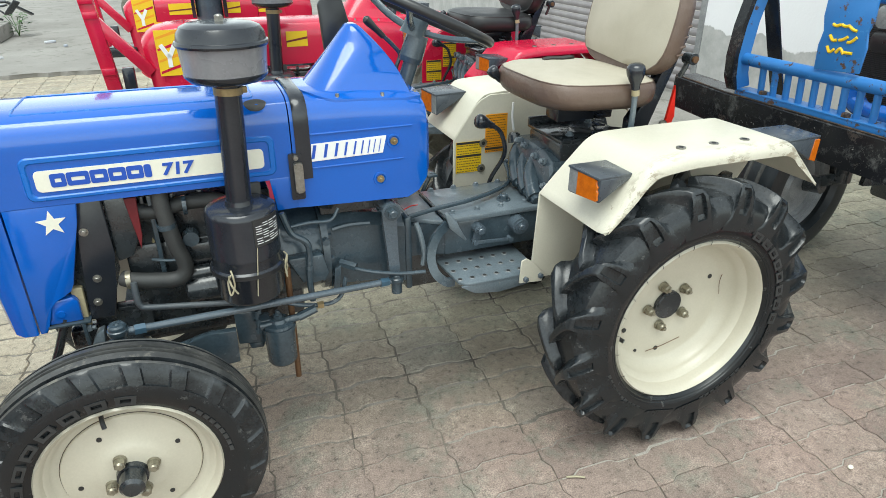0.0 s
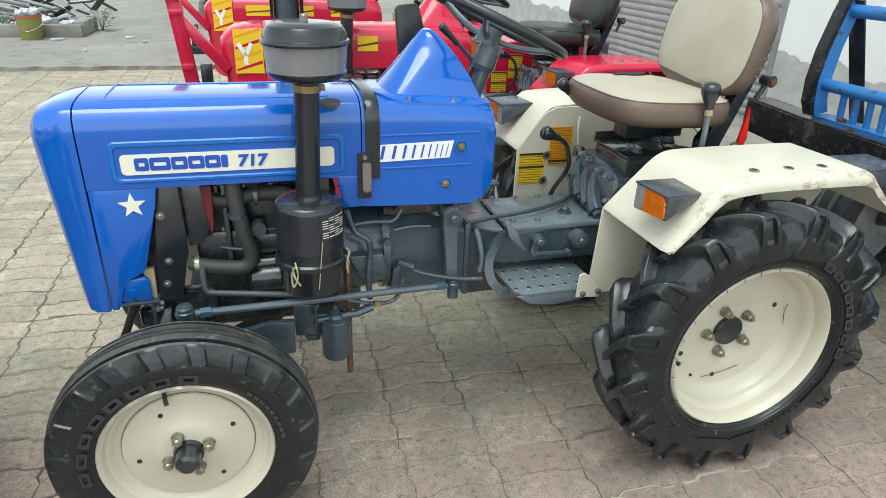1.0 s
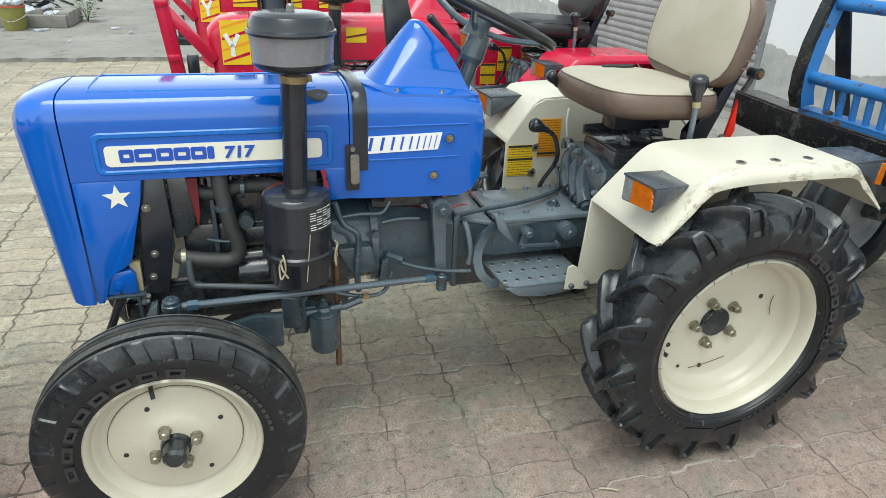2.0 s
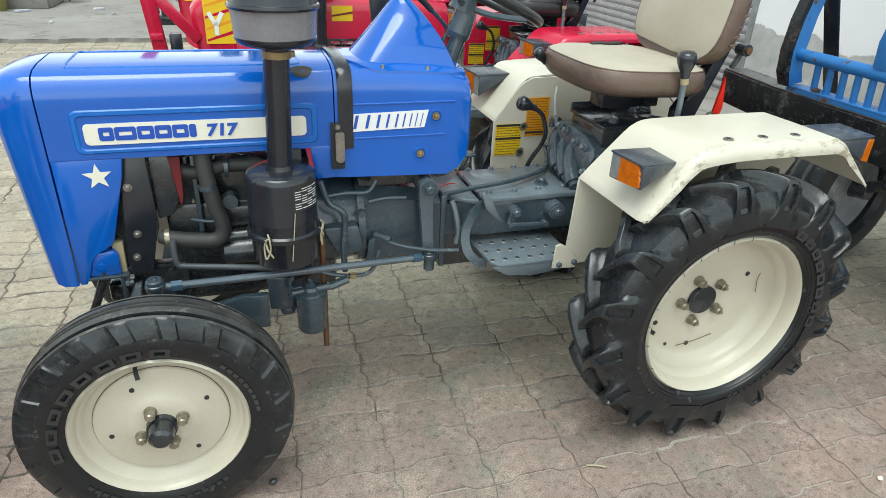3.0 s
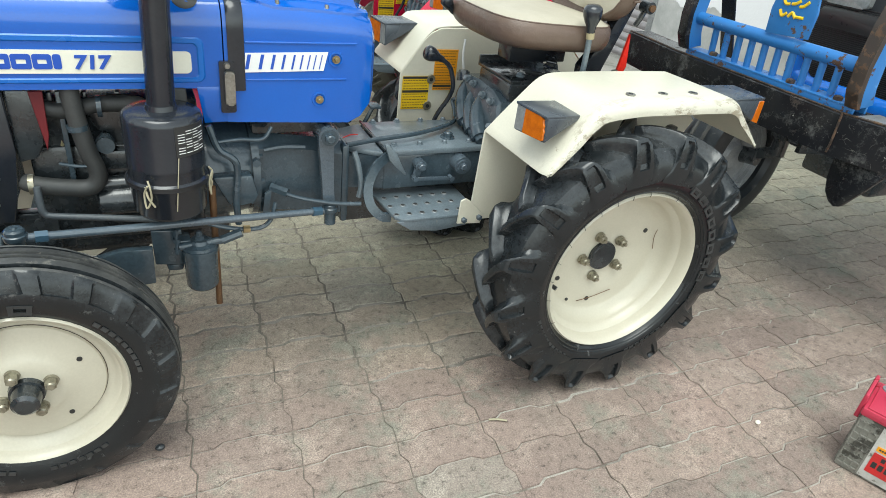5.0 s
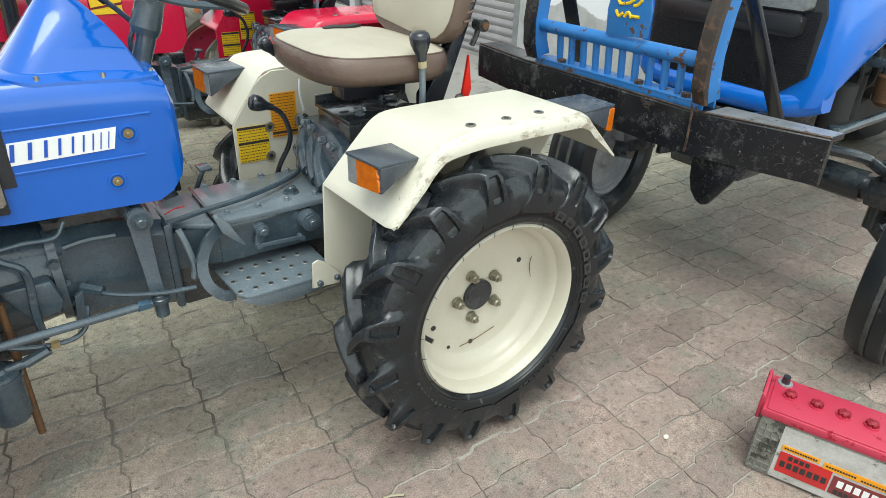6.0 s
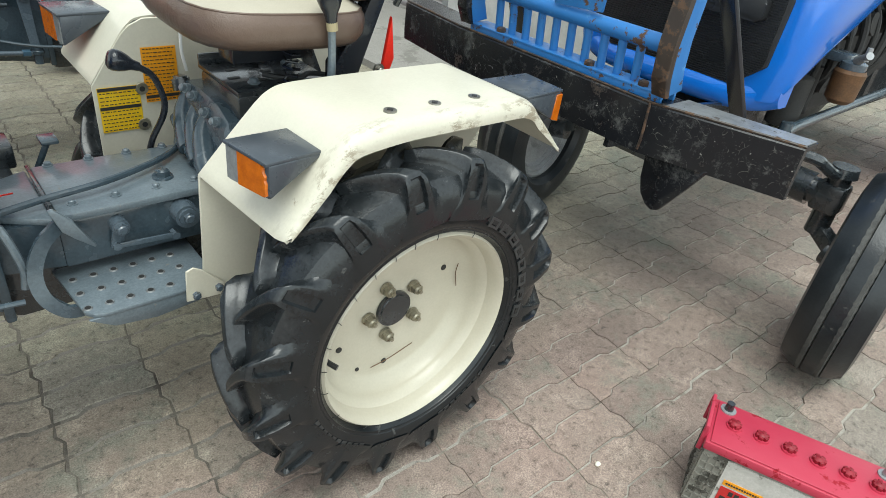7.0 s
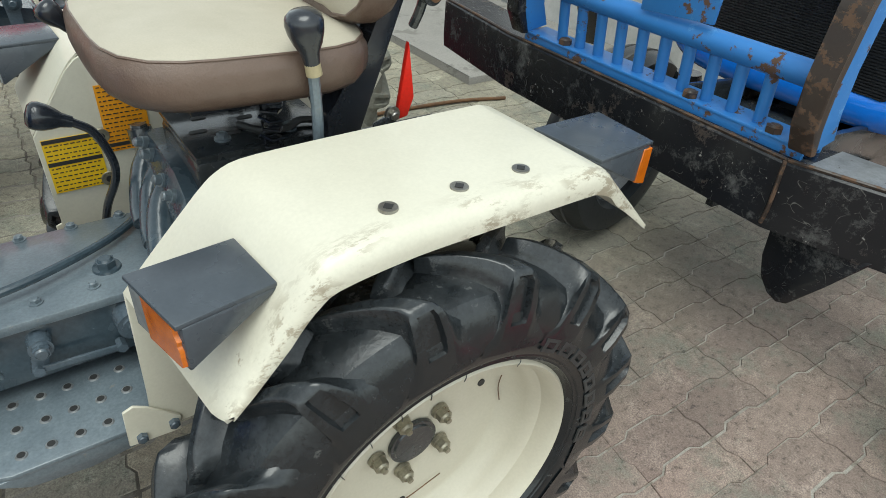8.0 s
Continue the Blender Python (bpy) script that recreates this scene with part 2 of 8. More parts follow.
def worn_paint(name, paint, paint2, rust, rust2, at, scale=7.0, scuff=None):
    """Thick old paint with rust breaking through in patches and pale scuffs."""
    m, n, l, p = shader(name)
    c = n.new("ShaderNodeTexCoord").outputs["Object"]
    col = mix(n, l, noise_tex(n, l, c, 12), paint, paint2)
    if scuff:
        col = mix(n, l, ramp(n, l, noise_tex(n, l, c, 26, 8, 0.75), [(0.60, (0, 0, 0)), (0.68, (1, 1, 1))]), col, scuff)
    k = ramp(n, l, noise_tex(n, l, c, scale, 9, 0.68), [(at, (0, 0, 0)), (at + 0.03, (1, 1, 1))])
    r = mix(n, l, noise_tex(n, l, c, 60, 5), rust, rust2)
    col = mix(n, l, k, col, r)
    l.new(col, p.inputs["Base Color"])
    l.new(mix(n, l, k, (0.42, 0.42, 0.42), (0.9, 0.9, 0.9)), p.inputs["Roughness"])
    bumped(n, l, p, mix(n, l, 0.5, k, noise_tex(n, l, c, 90, 6)), 0.35, 0.002)
    return m


GUARDBLUE = worn_paint("rusting_light_blue_paint", (0.017, 0.140, 0.42), (0.032, 0.195, 0.49), (0.062, 0.034, 0.022), (0.13, 0.075, 0.048), 0.600, 19, (0.08, 0.27, 0.56))


def beam_material():
    """Old black paint, chipped to rust and rubbed pale, with fine scratches along it."""
    m, n, l, p = shader("scuffed_black_beam_paint")
    c = n.new("ShaderNodeTexCoord").outputs["Object"]
    bend = n.new("ShaderNodeVectorMath")
    bend.operation = "MULTIPLY_ADD"
    wob = n.new("ShaderNodeTexNoise")
    wob.inputs["Scale"].default_value = 9
    l.new(c, wob.inputs["Vector"])
    l.new(wob.outputs["Color"], bend.inputs[0])
    bend.inputs[1].default_value = (0.16, 0.16, 0.16)
    l.new(c, bend.inputs[2])
    crack = n.new("ShaderNodeTexVoronoi")
    crack.feature = "DISTANCE_TO_EDGE"
    crack.inputs["Scale"].default_value = 26
    l.new(bend.outputs[0], crack.inputs["Vector"])
    col = mix(n, l, noise_tex(n, l, c, 9), (0.006, 0.007, 0.009), (0.017, 0.018, 0.021))
    p.inputs["Specular IOR Level"].default_value = 0.35
    rub = ramp(n, l, noise_tex(n, l, c, 14, 10, 0.8), [(0.54, (0, 0, 0)), (0.66, (0.8, 0.8, 0.8))])
    col = mix(n, l, rub, col, (0.11, 0.112, 0.110))
    rust = ramp(n, l, noise_tex(n, l, c, 7.5, 10, 0.78), [(0.565, (0, 0, 0)), (0.62, (0.9, 0.9, 0.9))])
    col = mix(n, l, rust, col, mix(n, l, noise_tex(n, l, c, 50, 5), (0.040, 0.028, 0.022), (0.13, 0.098, 0.076)))
    line = ramp(n, l, crack.outputs["Distance"], [(0.004, (1, 1, 1)), (0.014, (0, 0, 0))])
    some = ramp(n, l, noise_tex(n, l, c, 38, 5, 0.7), [(0.52, (0, 0, 0)), (0.60, (0.5, 0.5, 0.5))])
    col = mix(n, l, mix(n, l, 1.0, line, some, "MULTIPLY"), col, (0.22, 0.215, 0.20))
    fleck = ramp(n, l, noise_tex(n, l, c, 70, 3, 0.6), [(0.69, (0, 0, 0)), (0.72, (0.8, 0.8, 0.8))])
    col = mix(n, l, fleck, col, (0.30, 0.29, 0.27))
    l.new(col, p.inputs["Base Color"])
    l.new(mix(n, l, rust, (0.26, 0.26, 0.26), (0.8, 0.8, 0.8)), p.inputs["Roughness"])
    bumped(n, l, p, mix(n, l, 0.5, rust, noise_tex(n, l, c, 60, 6)), 0.45, 0.002)
    return m


BEAMBLACK = beam_material()
BEAMTOP = surface("rubbed_grey_steel", (0.20, 0.21, 0.22), (0.11, 0.115, 0.12), 0.34, scale=16, bump=0.3, spread=0.3, spot=(0.06, 0.05, 0.045), spot_at=0.60, spot_scale=24)
SOOTY = surface("sooty_black_casting", (0.014, 0.015, 0.016), (0.030, 0.029, 0.027), 0.75, scale=12, bump=0.4, spread=0.4, spot=(0.09, 0.08, 0.065), spot_at=0.64, spot_scale=20)
RUSTPLATE = worn_paint("rusty_edge", (0.018, 0.015, 0.013), (0.050, 0.032, 0.023), (0.13, 0.078, 0.048), (0.065, 0.036, 0.022), 0.53, 40)
BATTERYRED = worn_paint("faded_red_battery_lid", (0.42, 0.022, 0.054), (0.47, 0.045, 0.080), (0.26, 0.003, 0.012), (0.34, 0.006, 0.020), 0.60, 13)
BATTERYCASE = worn_paint("grimy_grey_battery_case", (0.25, 0.245, 0.215), (0.15, 0.145, 0.122), (0.045, 0.042, 0.034), (0.10, 0.095, 0.08), 0.50, 11)


def paver_material():
    m, n, l, p = shader("worn_interlocking_pavers")
    geo, info = n.new("ShaderNodeNewGeometry"), n.new("ShaderNodeObjectInfo")
    pos = geo.outputs["Position"]
    add, fr = n.new("ShaderNodeMath"), n.new("ShaderNodeMath")
    add.operation, fr.operation = "ADD", "FRACT"
    l.new(geo.outputs["Random Per Island"], add.inputs[0])
    l.new(info.outputs["Random"], add.inputs[1])
    l.new(add.outputs[0], fr.inputs[0])
    each = fr.outputs[0]
    pink, tan, grey = (0.268, 0.180, 0.153), (0.280, 0.242, 0.183), (0.182, 0.168, 0.148)
    area = ramp(n, l, noise_tex(n, l, pos, 0.45, 2), [(0.42, (0, 0, 0)), (0.58, (1, 1, 1))])
    sep = n.new("ShaderNodeSeparateXYZ")
    l.new(pos, sep.inputs[0])
    far = n.new("ShaderNodeMapRange")
    far.inputs["From Min"].default_value, far.inputs["From Max"].default_value = -0.35, 0.35
    drift = n.new("ShaderNodeMath")
    drift.operation = "MULTIPLY_ADD"
    drift.inputs[1].default_value = 0.9
    l.new(noise_tex(n, l, pos, 1.3, 3), drift.inputs[0])
    shift = n.new("ShaderNodeMath")
    shift.operation = "SUBTRACT"
    shift.inputs[1].default_value = 0.45
    l.new(sep.outputs["Y"], shift.inputs[0])
    l.new(shift.outputs[0], drift.inputs[2])
    l.new(drift.outputs[0], far.inputs["Value"])
    col = mix(n, l, far.outputs[0], mix(n, l, area, pink, (0.240, 0.178, 0.150)), mix(n, l, area, tan, (0.252, 0.217, 0.165)))
    col = mix(n, l, ramp(n, l, each, [(0.78, (0, 0, 0)), (0.96, (0.6, 0.6, 0.6))]), col, grey)
    col = mix(n, l, 1.0, col, ramp(n, l, each, [(0.0, (0.82, 0.82, 0.82)), (0.5, (1, 1, 1)), (1.0, (1.16, 1.15, 1.12))]), "MULTIPLY")
    sand = noise_tex(n, l, pos, 230, 4, 0.75)
    grit = ramp(n, l, noise_tex(n, l, pos, 6.5, 9, 0.74), [(0.50, (0, 0, 0)), (0.60, (1, 1, 1))])
    moss = ramp(n, l, noise_tex(n, l, pos, 3.4, 8, 0.74), [(0.52, (0, 0, 0)), (0.63, (0.7, 0.7, 0.7))])
    oil = ramp(n, l, noise_tex(n, l, pos, 1.9, 7, 0.66), [(0.55, (0, 0, 0)), (0.72, (0.5, 0.5, 0.5))])
    pits = ramp(n, l, noise_tex(n, l, pos, 38, 7, 0.8), [(0.33, (0.34, 0.34, 0.34)), (0.46, (1, 1, 1)), (0.66, (1.22, 1.22, 1.22))])
    pale = mix(n, l, 1.0, col, (1.38, 1.44, 1.44), "MULTIPLY")
    col = mix(n, l, mix(n, l, 1.0, grit, ramp(n, l, sand, [(0.40, (0.15, 0.15, 0.15)), (0.60, (1, 1, 1))]), "MULTIPLY"), col, pale)
    col = mix(n, l, moss, col, (0.178, 0.178, 0.142))
    col = mix(n, l, oil, col, (0.125, 0.106, 0.088))
    col = mix(n, l, 1.0, col, pits, "MULTIPLY")
    col = mix(n, l, 0.46, col, mix(n, l, 1.0, col, ramp(n, l, sand, [(0.32, (0.20, 0.20, 0.20)), (0.5, (1, 1, 1)), (0.68, (1.85, 1.85, 1.80))]), "MULTIPLY"))
    fleck = ramp(n, l, noise_tex(n, l, pos, 85, 4, 0.8), [(0.66, (0, 0, 0)), (0.70, (0.7, 0.7, 0.7))])
    col = mix(n, l, fleck, col, (0.50, 0.48, 0.43))
    # pale in the open; dirt and shade painted under and behind the tractor row
    from_left = n.new("ShaderNodeMapRange")
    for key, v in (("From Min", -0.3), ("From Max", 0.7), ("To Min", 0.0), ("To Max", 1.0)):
        from_left.inputs[key].default_value = v
    l.new(sep.outputs["X"], from_left.inputs["Value"])
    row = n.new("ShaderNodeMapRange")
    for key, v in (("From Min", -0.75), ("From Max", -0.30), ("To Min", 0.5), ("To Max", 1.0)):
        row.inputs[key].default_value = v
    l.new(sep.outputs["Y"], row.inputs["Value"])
    dirt_shade = n.new("ShaderNodeMath")
    dirt_shade.operation = "MULTIPLY"
    l.new(from_left.outputs[0], dirt_shade.inputs[0])
    l.new(row.outputs[0], dirt_shade.inputs[1])
    col = mix(n, l, 1.0, col, mix(n, l, dirt_shade.outputs[0], (1.18, 1.19, 1.20), (0.82, 0.87, 0.87)), "MULTIPLY")
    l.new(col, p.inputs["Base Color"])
    l.new(ramp(n, l, noise_tex(n, l, pos, 4, 4), [(0.35, (0.62, 0.62, 0.62)), (0.7, (0.92, 0.92, 0.92))]), p.inputs["Roughness"])
    bumped(n, l, p, mix(n, l, 0.5, sand, noise_tex(n, l, pos, 45, 6, 0.7)), 0.55, 0.004)
    return m


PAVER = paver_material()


def joint_material():
    """Pale sand in the short joints, dark damp soil in the long cross joints."""
    m, n, l, p = shader("gritty_joint_sand")
    pos = n.new("ShaderNodeNewGeometry").outputs["Position"]
    sep = n.new("ShaderNodeSeparateXYZ")
    l.new(pos, sep.inputs[0])
    row = n.new("ShaderNodeMath")
    row.operation = "PINGPONG"
    row.inputs[1].default_value = 0.257 / 2
    shift = n.new("ShaderNodeMath")
    shift.operation = "SUBTRACT"
    shift.inputs[1].default_value = 0.049 - 0.257 * 40
    l.new(sep.outputs["X"], shift.inputs[0])
    l.new(shift.outputs[0], row.inputs[0])
    soil = ramp(n, l, row.outputs[0], [(0.013, (1, 1, 1)), (0.016, (0, 0, 0))])
    patch = ramp(n, l, noise_tex(n, l, pos, 3.0, 6, 0.7), [(0.40, (0, 0, 0)), (0.52, (1, 1, 1))])
    tight, edge = n.new("ShaderNodeMapRange"), n.new("ShaderNodeMapRange")
    for node, key, lo, hi in ((tight, "Y", -0.25, -0.60), (edge, "X", 1.6, 2.0)):
        node.inputs["From Min"].default_value, node.inputs["From Max"].default_value = lo, hi
        l.new(sep.outputs[key], node.inputs["Value"])
    either = n.new("ShaderNodeMath")
    either.operation = "MAXIMUM"
    l.new(tight.outputs[0], either.inputs[0])
    l.new(edge.outputs[0], either.inputs[1])
    patch = mix(n, l, either.outputs[0], mix(n, l, 1.0, patch, (0.45, 0.45, 0.45), "MULTIPLY"), mix(n, l, patch, (0.40, 0.40, 0.40), (1, 1, 1)))
    pale = mix(n, l, patch, (0.105, 0.093, 0.078), (0.36, 0.335, 0.295))
    dark = mix(n, l, patch, (0.070, 0.062, 0.052), (0.24, 0.215, 0.18))
    col = mix(n, l, soil, pale, dark)
    grain = noise_tex(n, l, pos, 300, 3, 0.7)
    col = mix(n, l, 0.5, col, mix(n, l, 1.0, col, ramp(n, l, grain, [(0.3, (0.4, 0.4, 0.4)), (0.7, (1.6, 1.6, 1.6))]), "MULTIPLY"))
    l.new(col, p.inputs["Base Color"])
    p.inputs["Roughness"].default_value = 0.95
    bumped(n, l, p, grain, 0.5, 0.002)
    return m


JOINT = joint_material()
CONCRETE = surface("trowelled_grey_concrete", (0.262, 0.250, 0.228), (0.200, 0.191, 0.174), 0.85, scale=0.9, grain=120, bump=0.4, depth=0.003, spread=0.3, spot=(0.16, 0.152, 0.135), spot_at=0.56, spot_scale=4)


def wall_material():
    m, n, l, p = shader("limewashed_wall_over_cement_dado")
    pos = n.new("ShaderNodeNewGeometry").outputs["Position"]
    sep = n.new("ShaderNodeSeparateXYZ")
    l.new(pos, sep.inputs[0])
    jag = noise_tex(n, l, pos, 1.7, 5, 0.55)
    edge = n.new("ShaderNodeMath")
    edge.operation = "MULTIPLY_ADD"
    edge.inputs[1].default_value = 0.45
    l.new(jag, edge.inputs[0])
    l.new(sep.outputs["Z"], edge.inputs[2])
    k = ramp(n, l, edge.outputs[0], [(0.885, (0, 0, 0)), (0.895, (1, 1, 1))])
    white = mix(n, l, noise_tex(n, l, pos, 2.2, 6), (0.84, 0.83, 0.84), (0.76, 0.75, 0.755))
    cement = mix(n, l, ramp(n, l, noise_tex(n, l, pos, 6, 8, 0.7), [(0.35, (0, 0, 0)), (0.65, (1, 1, 1))]), (0.36, 0.36, 0.345), (0.50, 0.49, 0.475))
    l.new(mix(n, l, k, cement, white), p.inputs["Base Color"])
    p.inputs["Roughness"].default_value = 0.92
    bumped(n, l, p, mix(n, l, 0.4, noise_tex(n, l, pos, 40, 7), k), 0.5, 0.006)
    return m


WALL = wall_material()
SHUTTER = surface("grey_painted_shutter_lath", (0.33, 0.305, 0.31), (0.27, 0.25, 0.255), 0.5, metal=0.2, scale=4, bump=0.2, spread=0.2, spot=(0.11, 0.075, 0.055), spot_at=0.72, spot_scale=8)


# ---- building helpers ----
def origin_of(ob):
    v = Vector((0, 0, 0))
    while ob:
        v += ob.location
        ob = ob.parent
    return v


def mesh_of(name, bm, material, sharp=35):
    me = bpy.data.meshes.new(name)
    bmesh.ops.recalc_face_normals(bm, faces=bm.faces[:])
    bm.to_mesh(me)
    bm.free()
    me.materials.append(material)
    me.shade_smooth()
    me.set_sharp_from_angle(angle=radians(sharp))
    return me


def part(name, bm, material, parent=None, label="", sharp=35):
    """One mesh object under a thing or a part, its vertices given in the place's metres."""
    if parent:
        bmesh.ops.translate(bm, verts=bm.verts[:], vec=-origin_of(parent))
    ob = new(name, mesh_of(name, bm, material, sharp))
    ob.parent = parent
    return tagged(ob, label)


def thing(name, at, label, category, group="", kind=""):
    e = new(name)
    e.location = at
    e.empty_display_size = 0.1
    return tagged(e, label, category, group, kind)


def box(bm, c, s, bev=0.0, rot=(0, 0, 0), seg=2):
    m = Matrix.Translation(c) @ Euler([radians(a) for a in rot]).to_matrix().to_4x4() @ Matrix.Diagonal((*s, 1))
    vs = bmesh.ops.create_cube(bm, size=1, matrix=m)["verts"]
    if bev:
        es = list({e for v in vs for e in v.link_edges})
        bmesh.ops.bevel(bm, geom=es, offset=bev, segments=seg, affect="EDGES", profile=0.5)
    return bm


def cyl(bm, p0, p1, r0, r1=None, seg=20):
    p0, p1 = Vector(p0), Vector(p1)
    d = p1 - p0
    m = Matrix.Translation((p0 + p1) / 2) @ d.to_track_quat("Z", "Y").to_matrix().to_4x4()
    bmesh.ops.create_cone(bm, cap_ends=True, segments=seg, radius1=r0, radius2=r0 if r1 is None else r1, depth=d.length, matrix=m)
    return bm


def ball(bm, c, r, s=(1, 1, 1), u=18, v=12):
    bmesh.ops.create_uvsphere(bm, u_segments=u, v_segments=v, radius=r, matrix=Matrix.Translation(c) @ Matrix.Diagonal((*s, 1)))
    return bm


def loft(bm, rings, closed=True, caps=True):
    vs = [[bm.verts.new(p) for p in ring] for ring in rings]
    n = len(vs[0])
    for a, b in zip(vs, vs[1:]):
        for i in range(n if closed else n - 1):
            bm.faces.new((a[i], a[(i + 1) % n], b[(i + 1) % n], b[i]))
    if caps and closed:
        bm.faces.new(vs[0][::-1])
        bm.faces.new(vs[-1])
    return bm


def smooth_path(pts, n=6):
    pts = [Vector(p) for p in pts]
    q = [2 * pts[0] - pts[1], *pts, 2 * pts[-1] - pts[-2]]
    out = []
    for a, b, c, d in zip(q, q[1:], q[2:], q[3:]):
        for k in range(n):
            t = k / n
            out.append(0.5 * (2 * b + (c - a) * t + (2 * a - 5 * b + 4 * c - d) * t * t + (3 * b - a - 3 * c + d) * t**3))
    return out + [pts[-1]]


def tube(bm, pts, r, seg=10, n=6, squash=1.0):
    path = smooth_path(pts, n) if n else [Vector(p) for p in pts]
    side, rings = None, []
    for i, p in enumerate(path):
        t = (path[min(i + 1, len(path) - 1)] - path[max(i - 1, 0)]).normalized()
        if side is None:
            side = t.orthogonal().normalized()
        side = (side - t * side.dot(t)).normalized()
        up = t.cross(side)
        rings.append([p + r * (math.cos(a) * side + squash * math.sin(a) * up) for a in (2 * math.pi * k / seg for k in range(seg))])
    return loft(bm, rings)


def lathe(bm, prof, c=(0, 0, 0), axis="y", seg=56):
    """Turns (along, radius) pairs round an axis through c."""
    rings = []
    for k in range(seg):
        a = 2 * math.pi * k / seg
        ca, sa = math.cos(a), math.sin(a)
        ring = []
        for u, r in prof:
            v = {"y": (r * ca, u, r * sa), "x": (u, r * ca, r * sa), "z": (r * ca, r * sa, u)}[axis]
            ring.append((c[0] + v[0], c[1] + v[1], c[2] + v[2]))
        rings.append(ring)
    vs = [[bm.verts.new(p) for p in ring] for ring in rings]
    for i in range(seg):
        a, b = vs[i], vs[(i + 1) % seg]
        for j in range(len(prof) - 1):
            bm.faces.new((a[j], a[j + 1], b[j + 1], b[j]))
    bmesh.ops.remove_doubles(bm, verts=bm.verts[:], dist=1e-6)
    return bm


def slab(bm, pts, a, b, axis="y", bev=0.0, seg=2):
    """A flat outline, given in the two other axes, made solid from a to b along an axis."""
    at = {"y": lambda u, v, w: (u, w, v), "x": lambda u, v, w: (w, u, v), "z": lambda u, v, w: (u, v, w)}[axis]
    before = set(bm.edges)
    va, vb = [bm.verts.new(at(u, v, a)) for u, v in pts], [bm.verts.new(at(u, v, b)) for u, v in pts]
    bm.faces.new(va)
    bm.faces.new(vb[::-1])
    for i in range(len(pts)):
        j = (i + 1) % len(pts)
        bm.faces.new((va[i], vb[i], vb[j], va[j]))
    if bev:
        bmesh.ops.bevel(bm, geom=[e for e in bm.edges if e not in before], offset=bev, segments=seg, affect="EDGES", profile=0.5)
    return bm


def round_rect(x0, z0, x1, z1, r, n=5):
    out = []
    for cx, cz, a0 in ((x1 - r, z1 - r, 0), (x0 + r, z1 - r, 90), (x0 + r, z0 + r, 180), (x1 - r, z0 + r, 270)):
        for k in range(n + 1):
            a = radians(a0 + 90 * k / n)
            out.append((cx + r * math.cos(a), cz + r * math.sin(a)))
    return out


def hexnut(bm, c, axis, r, h):
    """A six-sided bolt head that stands out along an axis from c."""
    d = Vector(axis).normalized()
    cyl(bm, c, Vector(c) + d * h, r, r, 6)
    cyl(bm, Vector(c) + d * h, Vector(c) + d * h * 1.25, r * 0.8, r * 0.6, 12)
    return bm


def lettering(text, size, m, depth=0.001, bold=0.0016):
    """Text in the built-in font as a mesh, moved by m."""
    cu = bpy.data.curves.new("lettering", "FONT")
    cu.body, cu.size, cu.extrude, cu.offset = text, size, depth, bold
    tmp = bpy.data.objects.new("lettering", cu)
    me = bpy.data.meshes.new_from_object(tmp)
    bm = bmesh.new()
    bm.from_mesh(me)
    bm.transform(m)
    bpy.data.objects.remove(tmp)
    bpy.data.meshes.remove(me)
    return bm


# ---- ground and walls ----
bm = bmesh.new()
bmesh.ops.create_grid(bm, x_segments=4, y_segments=4, size=400, matrix=Matrix.Translation((0, 0, -0.0046)))
ground = tagged(part("ground", bm, JOINT), "gritty sand bed under grey-pink interlocking concrete pavers", "ground", kind="structure")


def ragged_edge(x0, x1, y, seed, step=0.12):
    rnd = random.Random(seed)
    pts, x = [], x0
    while x < x1:
        pts.append((x, y + rnd.uniform(-0.05, 0.05)))
        x += step * rnd.uniform(0.6, 1.4)
    return [*pts, (x1, y)]


bm = bmesh.new()
edge = ragged_edge(-30, 3.3, 6.45, 3)
slab(bm, [*edge, (3.3, 1.75), (4.6, 1.75), (4.6, 60), (-30, 60)], -0.1, 0.045, "z", 0.012)
tagged(part("pavement", bm, CONCRETE), "pale trowelled concrete apron with a broken edge", "concrete apron", kind="structure")

bm = bmesh.new()
box(bm, (4.72, 1.95, 1.6), (0.24, 2.1, 3.4))
box(bm, (4.72, 9.6, 1.6), (0.24, 6.8, 3.4))
box(bm, (4.72, 4.6, 2.9), (0.24, 3.2, 0.8))
wall = tagged(part("wall_east", bm, WALL), "whitewashed wall with bare cement along its foot", "wall", kind="structure")

door = thing("door_1", (4.66, 4.6, 0.045), "grey roller shutter, closed, in a whitewashed wall", "roller shutter", kind="structure")
lath = None
for k in range(31):
    if lath is None:
        bm = bmesh.new()
        prof = [(0.012 * math.sin(math.pi * t / 8) - 0.006, 0.072 * t / 8) for t in range(9)]
        rings = [[(4.66 - u, y, 0.05 + v) for u, v in prof] + [(4.668, y, 0.122), (4.668, y, 0.05)] for y in (3.02, 4.6, 6.18)]
        loft(bm, rings)
        lath = part("slat", bm, SHUTTER, door)
    else:
        ob = new("slat", lath.data)
        ob.parent, ob.location = door, (0, 0, 0.0755 * k)
for y in (3.03, 6.17):
    bm = bmesh.new()
    box(bm, (4.615, y, 1.25), (0.05, 0.07, 2.42), 0.006)
    part("guide_rail", bm, GALV, door, "galvanised guide rail")

# ---- small tractors ----
FRONT_C = (0.0, -0.432, 0.297)
REAR_C = (1.492, -0.474, 0.423)


